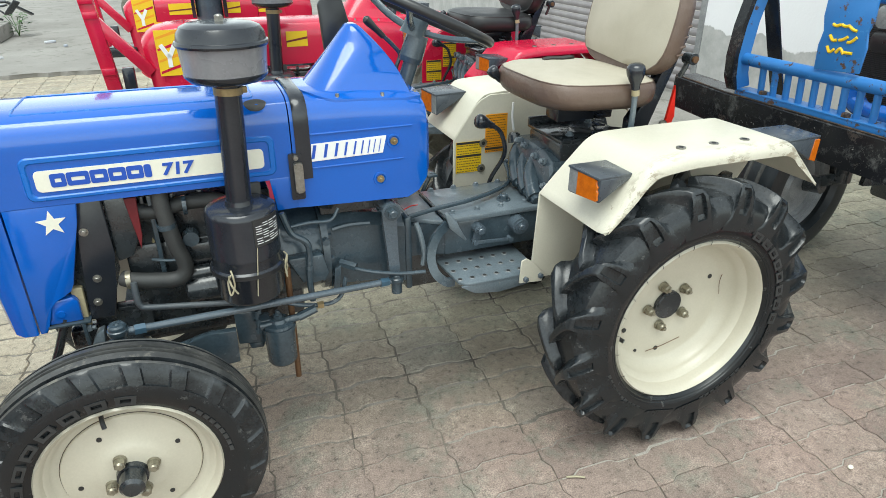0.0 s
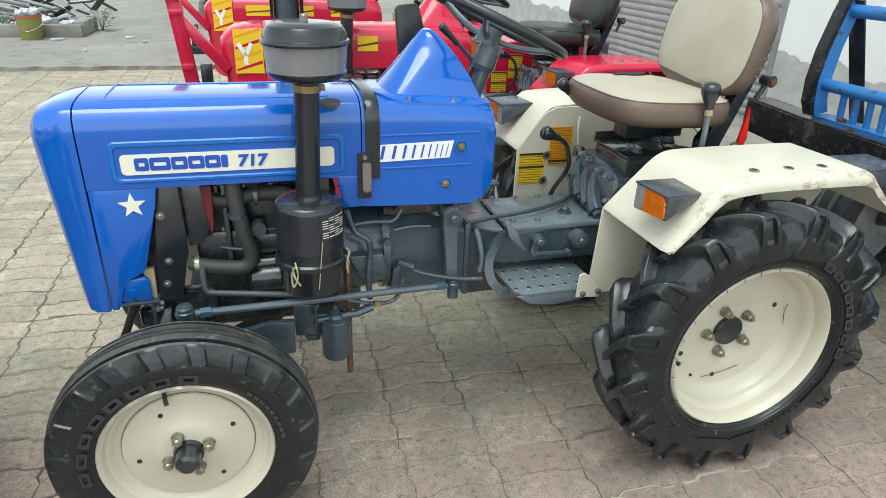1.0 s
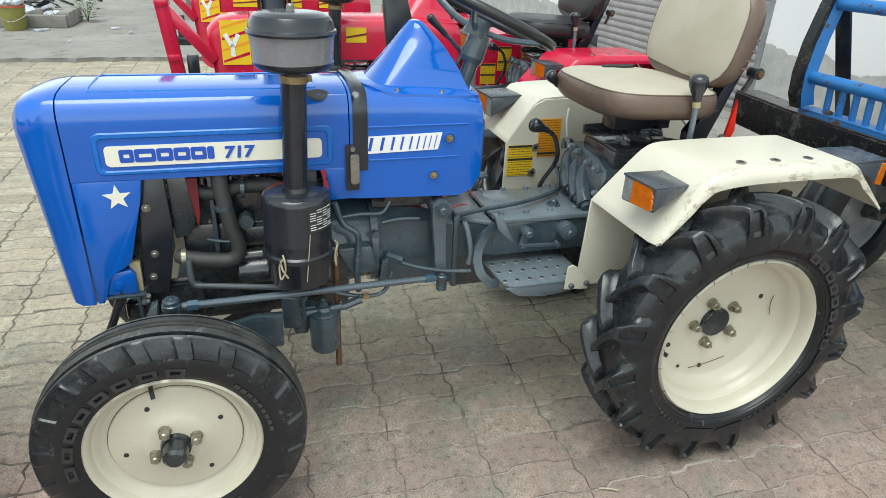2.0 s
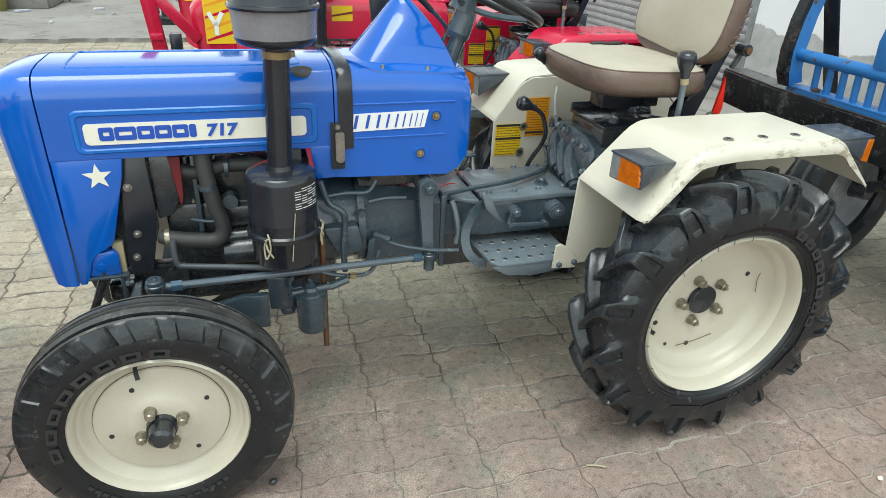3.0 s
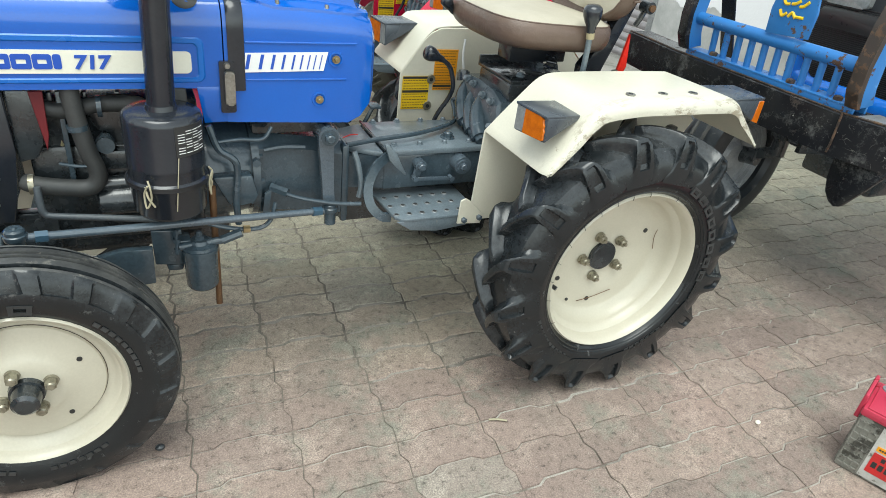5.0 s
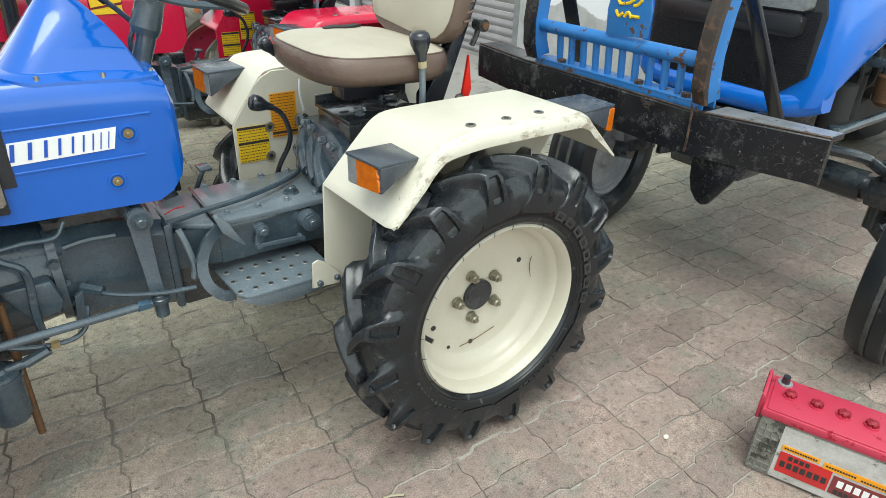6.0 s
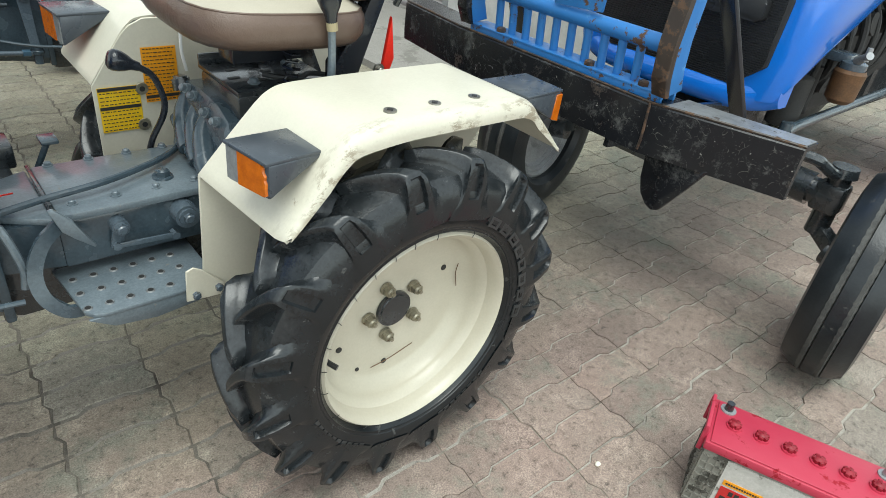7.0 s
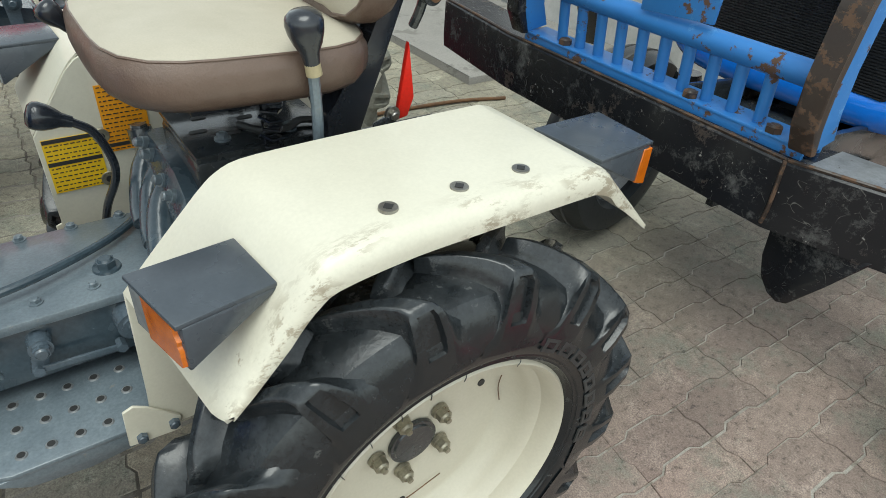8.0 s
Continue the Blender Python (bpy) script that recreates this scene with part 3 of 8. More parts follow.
def arc_block(bm, r0, r1, a0, a1, y0, y1, n=3):
    """A small curved block between two radii and two angles, standing on a wheel's side."""
    rings = []
    for k in range(n + 1):
        a = a0 + (a1 - a0) * k / n
        rings.append([(r * math.cos(a), y, r * math.sin(a)) for r, y in ((r0, y0), (r1, y0), (r1, y1), (r0, y1))])
    return loft(bm, rings)


def front_tyre(bm):
    """Ribbed tread whose shoulders are scooped out between short ridges; one closed skin."""
    half = [(-0.045, 0.188, 0), (-0.058, 0.196, 0), (-0.069, 0.220, 0), (-0.0725, 0.236, 0), (-0.0725, 0.247, 0), (-0.0715, 0.2555, 0), (-0.0708, 0.2585, 0), (-0.0700, 0.2605, 1), (-0.0668, 0.272, 1), (-0.0625, 0.284, 1), (-0.0585, 0.293, 1),
            (-0.0545, 0.2985, 0.9), (-0.0500, 0.3025, 0.25), (-0.044, 0.3045, 0), (-0.0415, 0.3035, 0), (-0.039, 0.292, 0), (-0.033, 0.292, 0), (-0.031, 0.306, 0), (-0.013, 0.309, 0), (-0.010, 0.296, 0), (-0.005, 0.296, 0), (-0.002, 0.309, 0)]
    prof = half + [(-u, r, c) for u, r, c in reversed(half)] + [(0.03, 0.199, 0), (-0.03, 0.199, 0)]
    rings, scoops = [], 19
    for k in range(scoops):
        for f, d in ((0.0, 0.0), (0.16, 0.0), (0.34, 0.0), (0.385, 0.75), (0.45, 1.0), (0.68, 1.0), (0.90, 1.0), (0.96, 0.75)):
            ring = []
            for n, (u, r, c) in enumerate(prof):
                # the scoops of the two shoulders are half a step apart and lean a little
                far = n >= len(half)
                a = 2 * math.pi * (k + f + (0.5 if far else 0.0) + (0.10 * (r - 0.28) / 0.03 if c else 0.0)) / scoops
                q = d * c
                ring.append(((r - 0.0028 * q) * math.cos(a), u * (1 - 0.075 * q), (r - 0.0028 * q) * math.sin(a)))
            rings.append(ring)
    loft(bm, [*rings, rings[0]], True, False)
    bmesh.ops.remove_doubles(bm, verts=bm.verts[:], dist=1e-6)
    return bm


def narrow(u):
    """The tyre is narrower than its wheel is deep: it keeps to the outer face."""
    return -0.1175 + (u + 0.1175) * 0.78


def rear_tyre(bm, k=1.0):
    prof = [(-0.045, 0.250), (-0.088, 0.2525), (-0.1015, 0.262), (-0.1045, 0.2632), (-0.1035, 0.2660), (-0.1060, 0.270), (-0.1085, 0.2712), (-0.1080, 0.2735), (-0.112, 0.280), (-0.1165, 0.312), (-0.111, 0.345), (-0.100, 0.370), (-0.082, 0.388), (-0.045, 0.397), (0, 0.400)]
    prof = prof + [(-u, r) for u, r in reversed(prof[:-1])] + [(0.06, 0.246), (-0.06, 0.246), (-0.045, 0.250)]
    return lathe(bm, [(narrow(u) * k, r * k * (0.98 if r > 0.3 else 1.0)) for u, r in prof], seg=96)


def tyre_lug(bm, s, k=0.98):
    """One swept bar of the tread, from the middle to the shoulder on side s and a little way down the wall."""
    rings = []
    keys = [(-0.016, 0.000, 0.0105, 0.030, 0.424, 0.390), (0.004, 0.045, 0.0115, 0.035, 0.4300, 0.389), (0.030, 0.118, 0.0125, 0.038, 0.432, 0.386), (0.058, 0.186, 0.0135, 0.041, 0.432, 0.383), (0.082, 0.232, 0.0150, 0.046, 0.4305, 0.374),
            (0.099, 0.254, 0.0175, 0.052, 0.427, 0.360), (0.110, 0.264, 0.0245, 0.060, 0.410, 0.342), (0.1180, 0.269, 0.0310, 0.070, 0.372, 0.320), (0.1215, 0.272, 0.0320, 0.0745, 0.328, 0.302)]
    for i in (0, 0.5, 1, 1.5, 2, 2.5, 3, 3.5, 4, 4.5, 5, 5.45, 5.62, 6, 6.5, 7, 7.45, 7.62, 8):
        n = min(int(i), 7)
        y, da, th, bh, top, lo = (u + (v - u) * (i - n) for u, v in zip(keys[n], keys[n + 1]))
        # the shoulder end of each bar holds a moulded pocket
        dip = 0.011 if 5.5 < i < 7.5 else 0.0
        ring = []
        # a long hollow flank on one side, a steep one on the other
        g = (2.35 if i < 5 else 2.35 - 1.35 * (i - 5) / 3) * bh - th
        h = (0.72 if i < 5 else 0.72 + 0.28 * (i - 5) / 3) * bh - th
        for f, half, d in ((0.0, -th - g, 0), (0.035, -th - 0.74 * g, 0), (0.13, -th - 0.50 * g, 0), (0.30, -th - 0.30 * g, 0), (0.58, -th - 0.13 * g, 0), (0.96, -th - 0.002, 0), (1.0, -th + 0.002, 0), (1.0, -0.58 * th, 0), (1.0, -0.46 * th, dip),
                           (1.0, 0.46 * th, dip), (1.0, 0.58 * th, 0), (1.0, th - 0.002, 0), (0.96, th + 0.002, 0), (0.45, th + 0.22 * h, 0), (0.12, th + 0.55 * h, 0), (0.0, th + h, 0)):
            r, a = lo + (top - lo) * f - 0.5 * d, -da + half / 0.42
            ring.append((r * k * math.cos(a), narrow(s * (y - d)) * k, r * k * math.sin(a)))
        rings.append(ring)
    return loft(bm, rings)


def dark_hole(bm, c, r, ax=(0, -1, 0)):
    c, d = Vector(c), Vector(ax)
    return cyl(bm, c - d * 0.004, c + d * 0.0012, r, r, 14)


def make_wheel(front, rim_mat, rubber):
    """The meshes of a wheel with its outer face towards -y, centred on its axle."""
    out = []
    if front:
        prof = [(-0.060, 0.199), (-0.065, 0.195), (-0.060, 0.189), (-0.050, 0.185), (-0.042, 0.181), (-0.039, 0.176), (-0.028, 0.170), (-0.022, 0.163), (-0.020, 0.155), (-0.0195, 0.1515), (-0.023, 0.151), (-0.0265, 0.149), (-0.028, 0.144), (-0.033, 0.120), (-0.037, 0.092),
                (-0.044, 0.078), (-0.048, 0.068), (-0.050, 0.05), (-0.050, 0.0), (0.02, 0.0), (0.02, 0.17), (0.058, 0.19), (0.062, 0.197), (0.04, 0.19), (-0.04, 0.19), (-0.060, 0.199)]
        out.append(("front_wheel", lathe(bmesh.new(), prof), rim_mat, ""))
        out.append(("tyre", front_tyre(bmesh.new()), rubber, "black rubber tyre with ribbed tread"))
        bm = bmesh.new()
        cyl(bm, (0, -0.05, 0), (0, -0.062, 0), 0.036, 0.034, 28)
        cyl(bm, (0, -0.062, 0), (0, -0.096, 0), 0.030, 0.027, 28)
        cyl(bm, (0, -0.096, 0), (0, -0.103, 0), 0.027, 0.019, 28)
        out.append(("hub_cap", bm, IRON_OILY, "dark navy hub cap"))
        bm = lathe(bmesh.new(), [(-0.0205, 0.1500), (-0.0215, 0.1512), (-0.0205, 0.1526), (-0.0195, 0.1512), (-0.0205, 0.1500)])
        out.append(("rim_seam", bm, RUSTPLATE, "dark seam between rim and disc"))
        for k in range(4):
            a = radians(22 + 90 * k)
            bm = bmesh.new()
            c = (0.051 * math.cos(a), -0.05, 0.051 * math.sin(a))
            cyl(bm, c, (c[0], -0.056, c[2]), 0.015, 0.014)
            hexnut(bm, (c[0], -0.055, c[2]), (0, -1, 0), 0.0125, 0.016)
            out.append(("wheel_nut", bm, ZINC, "worn zinc nut"))
        for ang in (26, 116, 190, 306):
            a = radians(ang)
            out.append(("vent_hole", dark_hole(bmesh.new(), (0.116 * math.cos(a), -0.0345, 0.116 * math.sin(a)), 0.0058), INK, ""))
        bm = bmesh.new()
        tube(bm, [(-0.036, -0.020, 0.172), (-0.033, -0.042, 0.160), (-0.029, -0.055, 0.146)], 0.0052, 8)
        out.append(("valve", bm, PLASTIC, "black rubber valve"))
        marks = (0.2125, 0.2345, -0.0695, -0.0745)
        spans = [(radians(190 - 14.6 * k), radians(190 - 14.6 * k - 10.5)) for k in range(8)]
        small = [(radians(48 - 5 * k), radians(48 - 5 * k - 3.6)) for k in range(9)] + [(radians(216 + 5 * k), radians(216 + 5 * k + 3.6)) for k in range(8)] + [(radians(272 + 5 * k), radians(272 + 5 * k + 3.4)) for k in range(7)]
    else:
        prof = [(-0.096, 0.254), (-0.102, 0.249), (-0.095, 0.242), (-0.080, 0.237), (-0.060, 0.233), (-0.050, 0.222), (-0.034, 0.217), (-0.020, 0.213), (-0.008, 0.200), (0.002, 0.190), (0.005, 0.180), (0.003, 0.15),
                (0.006, 0.11), (0.012, 0.095), (0.014, 0.06), (0.012, 0.0), (0.05, 0.0), (0.05, 0.19), (0.09, 0.24), (0.098, 0.252), (0.07, 0.245), (-0.06, 0.245), (-0.096, 0.254)]
        out.append(("rear_wheel", lathe(bmesh.new(), prof, seg=72), rim_mat, ""))
        out.append(("tyre", rear_tyre(bmesh.new()), rubber, "black rubber tyre with deep chevron lugs"))
        if rim_mat is RED_RIM:
            bm = lathe(bmesh.new(), [(-0.094, 0.2548), (-0.1035, 0.2492), (-0.0965, 0.2410), (-0.080, 0.2358), (-0.0615, 0.2318), (-0.058, 0.2335), (-0.075, 0.2385), (-0.094, 0.2548)], seg=72)
            out.append(("rim_flange", bm, RIM_DUST, "dust-covered faded pink rim flange"))
        bm = bmesh.new()
        cyl(bm, (0, 0.012, 0), (0, 0.004, 0), 0.047, 0.046, 32)
        cyl(bm, (0, 0.004, 0), (0, 0.001, 0), 0.040, 0.038, 32)
        out.append(("hub_cover", bm, IRON_OILY, "dark navy hub disc"))
        for k in range(5):
            a = radians(39 + 72 * k)
            c = Vector((0.070 * math.cos(a), 0.010, 0.070 * math.sin(a)))
            bm = bmesh.new()
            cyl(bm, c, c + Vector((0, -0.007, 0)), 0.0165, 0.0155)
            hexnut(bm, c + Vector((0, -0.006, 0)), (0, -1, 0), 0.0135, 0.015)
            cyl(bm, c, c + Vector((0, -0.031, 0)), 0.0065, 0.0055, 10)
            out.append(("wheel_nut", bm, ZINC, "brassy wheel nut on a stud"))
        for k, (ang, r) in enumerate(((28, 0.155), (118, 0.16), (200, 0.16), (262, 0.15), (235, 0.17), (150, 0.172))):
            a = radians(ang)
            out.append(("vent_hole", dark_hole(bmesh.new(), (r * math.cos(a), 0.0025, r * math.sin(a)), 0.0075 if k < 4 else 0.005), INK, ""))
        bm = bmesh.new()
        tube(bm, [(-0.196, 0.000, -0.052), (-0.190, -0.020, -0.056), (-0.180, -0.040, -0.060)], 0.0065, 8)
        out.append(("valve", bm, PLASTIC, "black rubber valve"))
        for pts in ([(0.186, -0.002, 0.09), (0.176, -0.002, 0.05), (0.184, -0.002, 0.005)], [(-0.06, 0.0, -0.150), (-0.01, -0.004, -0.140), (0.06, -0.002, -0.125)]):
            bm = bmesh.new()
            tube(bm, pts, 0.0011, 6)
            out.append(("scratch", bm, COPPER, "rust-brown scrape in the paint"))
        for ang in (64, 88, 101, 112, 124, 137, 150, 163, 176, 190, 210, 236, 262, 292):
            a = radians(ang)
            bm = bmesh.new()
            tube(bm, [(r * math.cos(a + t), y, r * math.sin(a + t)) for r, y, t in ((0.262, -0.0985, 0.0), (0.255, -0.1040, 0.006), (0.247, -0.1045, 0.018))], 0.0008, 4)
            out.append(("moulding_whisker", bm, PLASTIC, ""))
        marks = (0.284, 0.308, -0.1155, -0.1185)
        spans = [(radians(62 - 9.5 * k), radians(62 - 9.5 * k - 7)) for k in range(8)]
        small = [(radians(200 + 4 * k), radians(200 + 4 * k + 2.8)) for k in range(10)] + [(radians(285 + 4 * k), radians(285 + 4 * k + 2.8)) for k in range(8)]
    bm = bmesh.new()
    r0, r1, y0, y1 = marks
    for a0, a1 in spans:
        t = (a1 - a0) * 0.24
        arc_block(bm, r0, r1, a0, a0 + t, y0, y1, 1)
        arc_block(bm, r0, r1, a1 - t, a1, y0, y1, 1)
        arc_block(bm, r1 - 0.006, r1, a0 + t, a1 - t, y0, y1, 2)
        arc_block(bm, r0, r0 + 0.006, a0 + t, a1 - t, y0, y1, 2)
    for a0, a1 in small:
        arc_block(bm, r0 + 0.004, r0 + 0.013, a0, a1, y0, y1 + 0.002, 1)
    out.append(("sidewall_marking", bm, MOULD, "raised maker's marking in plain bars"))
    done = [(name, mesh_of(name, bm, mat, 32), label) for name, bm, mat, label in out]
    if front:
        # the ribs that roll on the road are rubbed grey with dust
        skin = done[1][1]
        skin.materials.append(TREAD)
        for poly in skin.polygons:
            if math.hypot(poly.center.x, poly.center.z) > 0.3005 and abs(poly.center.y) < 0.050:
                poly.material_index = 1
    return done


def put_wheel(meshes, tractor, centre, flip, spin=0.0, steer=0.0):
    top = None
    for name, me, label in meshes:
        ob = new(name, me)
        if top is None:
            ob.parent = tractor
            ob.location = Vector(centre) - tractor.location
            ob.rotation_euler = Euler((0, radians(spin), radians((180 if flip else 0) + steer)), "XYZ")
            top = ob
        else:
            ob.parent = top
        tagged(ob, label, kind="stuff" if name == "sidewall_marking" else "")
    return top


LUGS = 16


def put_lugs(wheel, rubber, k=0.98, cache={}):
    """The tread bars of a rear wheel, each an object of its own on two shared meshes."""
    for s in (-1, 1):
        key = (s, rubber.name, k)
        if key not in cache:
            cache[key] = mesh_of("tyre_lug", tyre_lug(bmesh.new(), s, k), rubber, 58)
        for n in range(LUGS):
            ob = new("tyre_lug", cache[key])
            ob.parent = wheel
            ob.rotation_euler = (0, -2 * math.pi * (n + (0.5 if s > 0 else 0)) / LUGS - 0.037, 0)


def bonnet_ring(x, w, z0, z1, top=1.055, drop=0.0):
    """A cross-section of the bonnet: upright sides, a soft shoulder, a nearly flat crown."""
    side = [(-w, z0), (-w, z0 + 0.4 * (z1 - z0)), (-w, z1 - 0.075), (-w * 0.99, z1 - 0.05), (-w * 0.95, z1 - 0.030), (-w * 0.86, z1 - 0.014), (-w * 0.7, z1 - 0.005), (-w * 0.35, z1)]
    return [(x, y, z) for y, z in side] + [(x, -y, z) for y, z in reversed(side)]


def crown(x, y):
    """Height of the bonnet's top at a place."""
    z1 = 1.053 if x < 0.5 else 1.053 - 0.019 * (x - 0.5) if x < 0.66 else 1.050 - 0.056 * (x - 0.66) if x < 0.785 else 1.043 - 0.28 * (x - 0.785)
    f = abs(y) / 0.155
    drop = 0.0
    for f0, d0, f1, d1 in ((0.35, 0, 0.7, 0.005), (0.7, 0.005, 0.86, 0.014), (0.86, 0.014, 0.95, 0.030), (0.95, 0.030, 0.99, 0.050)):
        if f0 < f:
            drop = d0 + (d1 - d0) * min(1.0, (f - f0) / (f1 - f0))
    return z1 - drop


def lamp_unit(tractor, corners, low, front, broken=False):
    """A wedge-shaped lamp housing on the wing: corners of the lid in order front-inner, rear-inner, rear-outer, front-outer."""
    cx = sum(p[0] for p in corners) / 4
    base = [(x, y, low if (x < cx) == front else z - 0.012) for x, y, z in corners]
    bm = loft(bmesh.new(), [base, [(x, y, z - 0.006) for x, y, z in corners]])
    bmesh.ops.bevel(bm, geom=bm.edges[:], offset=0.003, segments=2, affect="EDGES", profile=0.5)
    lamp = part("side_lamp", bm, LAMPBOX, tractor, "dark grey plastic lamp housing with an amber lens")
    # lid with a small overhang over the lens
    over = -0.006 if front else 0.006
    lid = [(x + (over if (x < cx) == front else 0), y, z) for x, y, z in corners]
    bm = loft(bmesh.new(), [[(x, y, z - 0.007) for x, y, z in lid], lid])
    bmesh.ops.bevel(bm, geom=bm.edges[:], offset=0.002, segments=2, affect="EDGES", profile=0.5)
    part("lid", bm, LAMPBOX, lamp)
    a, b = (Vector(corners[k]) for k in ((0, 3) if front else (1, 2)))
    out = Vector((-1 if front else 1, 0, 0))

    def lens(outline, depth, mat, name, label):
        ring = []
        for u, v in outline:
            p = a.lerp(b, u)
            ring.append(Vector((p.x, p.y, low + 0.004 + v * (p.z - 0.008 - low))))
        part(name, loft(bmesh.new(), [[p - out * 0.004 for p in ring], [p + out * depth for p in ring]]), mat, lamp, label)

    outline = [(0.32, 0), (0.97, 0), (0.97, 1), (0.32, 1)]
    if broken:
        outline = [(0.32, 0), (0.93, 0), (0.965, 0.05), (0.95, 0.22), (0.96, 0.40), (0.93, 0.50), (0.945, 0.62), (0.90, 0.74), (0.895, 0.86), (0.82, 0.96), (0.32, 1)]
    lens(outline, 0.005, AMBER, "amber_lens", "cracked amber lens" if broken else "amber lens")
    if not front:
        # the rear lens wraps round the outer corner
        s = -1 if b.y < 0 else 1
        ring = [(b.x - dx, b.z - 0.010 if up else low + 0.004 + 0.30 * dx) for dx, up in ((-0.004, False), (0.020, False), (0.016, True), (-0.004, True))]
        part("amber_lens", slab(bmesh.new(), ring, b.y - s * 0.006, b.y + s * 0.003, "y", 0.001, 1), AMBER, lamp, "amber lens")
    lens([(0.03, 0.02), (0.30, 0.02), (0.30, 0.98), (0.03, 0.98)], 0.003, CLEAR, "clear_lens", "clear grey lens")
    return lamp


def wing(tractor, s, paint, near_detail):
    """A rear wing: flat top, sloped ends, a rolled outer lip and an upright inner panel. s: -1 or 1 for its side."""
    out, inn = (-0.535, -0.268) if s < 0 else (0.60, 0.30)
    inner = [(1.139, 0.757), (1.186, 0.808), (1.240, 0.864), (1.262, 0.886), (1.285, 0.904), (1.32, 0.916), (1.40, 0.919), (1.50, 0.920), (1.70, 0.920), (1.735, 0.917), (1.762, 0.906), (1.782, 0.886), (1.838, 0.834), (1.903, 0.772)]
    outer = [(1.180, 0.730), (1.222, 0.784), (1.270, 0.848), (1.289, 0.872), (1.307, 0.890), (1.334, 0.906), (1.42, 0.916), (1.50, 0.918), (1.712, 0.918), (1.748, 0.915), (1.776, 0.903), (1.796, 0.883), (1.846, 0.832), (1.902, 0.772)]
    back = 0.0 if s < 0 else 0.028
    if s > 0:
        inner = [(1.103, 0.757), (1.133, 0.800), (1.168, 0.850), (1.186, 0.875), (1.206, 0.896), (1.24, 0.912)] + [(x - back, z) for x, z in inner[6:]]
        outer = inner
    inner, outer = [[(v.x, v.z) for v in smooth_path([(x, 0, z) for x, z in pts], 3)] for pts in (inner, outer)]
    bm = bmesh.new()
    rings = []
    for (xi, zi), (xo, zo) in zip(inner, outer):
        n = len(rings)
        shallow = min(1.0, 0.3 + 0.12 * min(n, len(inner) - 1 - n))

        def at(f, dz):
            # the two outer corners of the sheet are cut round
            cut = 0.024 * (1 - math.sqrt(max(0.0, 1 - ((f - 0.88) / 0.12) ** 2))) if f > 0.88 and n in (0, len(inner) - 1) else 0.0
            return (xi + (xo - xi) * f + (cut * 0.64 if n == 0 else -cut * 0.70), inn + (out - inn) * f, zi + (zo - zi) * f + dz * shallow + cut * 0.76)
        rings.append([at(1.0, -0.038), at(1.0, -0.027), at(0.990, -0.0155), at(0.968, -0.007), at(0.94, -0.002), at(0.90, 0.0005), at(0.5, 0.001), at(0.0, 0.0), at(0.0, -0.005), at(0.5, -0.004), at(0.90, -0.0045), at(0.945, -0.008), at(0.975, -0.020), at(0.984, -0.038)])
    loft(bm, rings)
    wing_ob = part("wing", bm, paint, tractor, "", 50)
    bm = bmesh.new()
    top = [(1.139, 0.753), (1.240, 0.860), (1.285, 0.900), (1.32, 0.912)] if s < 0 else [(1.131, 0.753), (1.196, 0.846), (1.214, 0.871), (1.234, 0.892), (1.268, 0.908)]
    pts = [*top, (1.70, 0.916), (1.762, 0.901), (1.900, 0.762), (1.81, 0.62), (1.70, 0.52), (1.30, 0.50), (1.235, 0.480), (1.126, 0.480), (1.132, 0.56)]
    slab(bm, [(x - back, z) for x, z in pts], inn - s * 0.003, inn + s * 0.004, "y", 0.0015, 1)
    part("inner_panel", bm, paint, wing_ob)
    bm = bmesh.new()
    slab(bm, [(1.088, 0.476), (1.165, 0.470), (1.170, 0.50), (1.125, 0.545), (1.108, 0.556), (1.092, 0.55)], inn + s * 0.006, inn + s * 0.011, "y", 0.001, 1)
    br = part("bracket", bm, paint, wing_ob)
    for x, z in ((1.108, 0.488), (1.157, 0.492)):
        bm = bmesh.new()
        hexnut(bm, (x, inn + s * 0.011, z), (0, s, 0), 0.009, 0.008)
        part("bolt", bm, CASTGREY, wing_ob)
    for x in (1.429, 1.536, 1.641):
        bm = bmesh.new()
        cyl(bm, (x, s * 0.478, 0.914), (x, s * 0.478, 0.9215), 0.0135, 0.0125, 24)
        ob = part("hole_washer", bm, STEEL, wing_ob, "worn steel square-hole washer")
        bm = bmesh.new()
        box(bm, (x, s * 0.478, 0.9205), (0.011, 0.011, 0.004), rot=(0, 0, 45))
        part("square_hole", bm, INK, wing_ob)
    y = lambda v: s * v
    if s < 0:
        front = [(1.138, -0.416, 0.889), (1.264, -0.390, 0.879), (1.278, -0.489, 0.872), (1.164, -0.520, 0.882)]
    else:
        front = [(1.087, 0.427, 0.893), (1.203, 0.424, 0.897), (1.198, 0.562, 0.893), (1.077, 0.558, 0.893)]
    lamp_unit(tractor, front, 0.815, True, near_detail and s < 0)
    lamp_unit(tractor, [(1.775, y(0.356), 0.904), (1.924, y(0.352), 0.902), (1.912, y(0.486), 0.905), (1.790, y(0.495), 0.905)], 0.826, False)
    return wing_ob


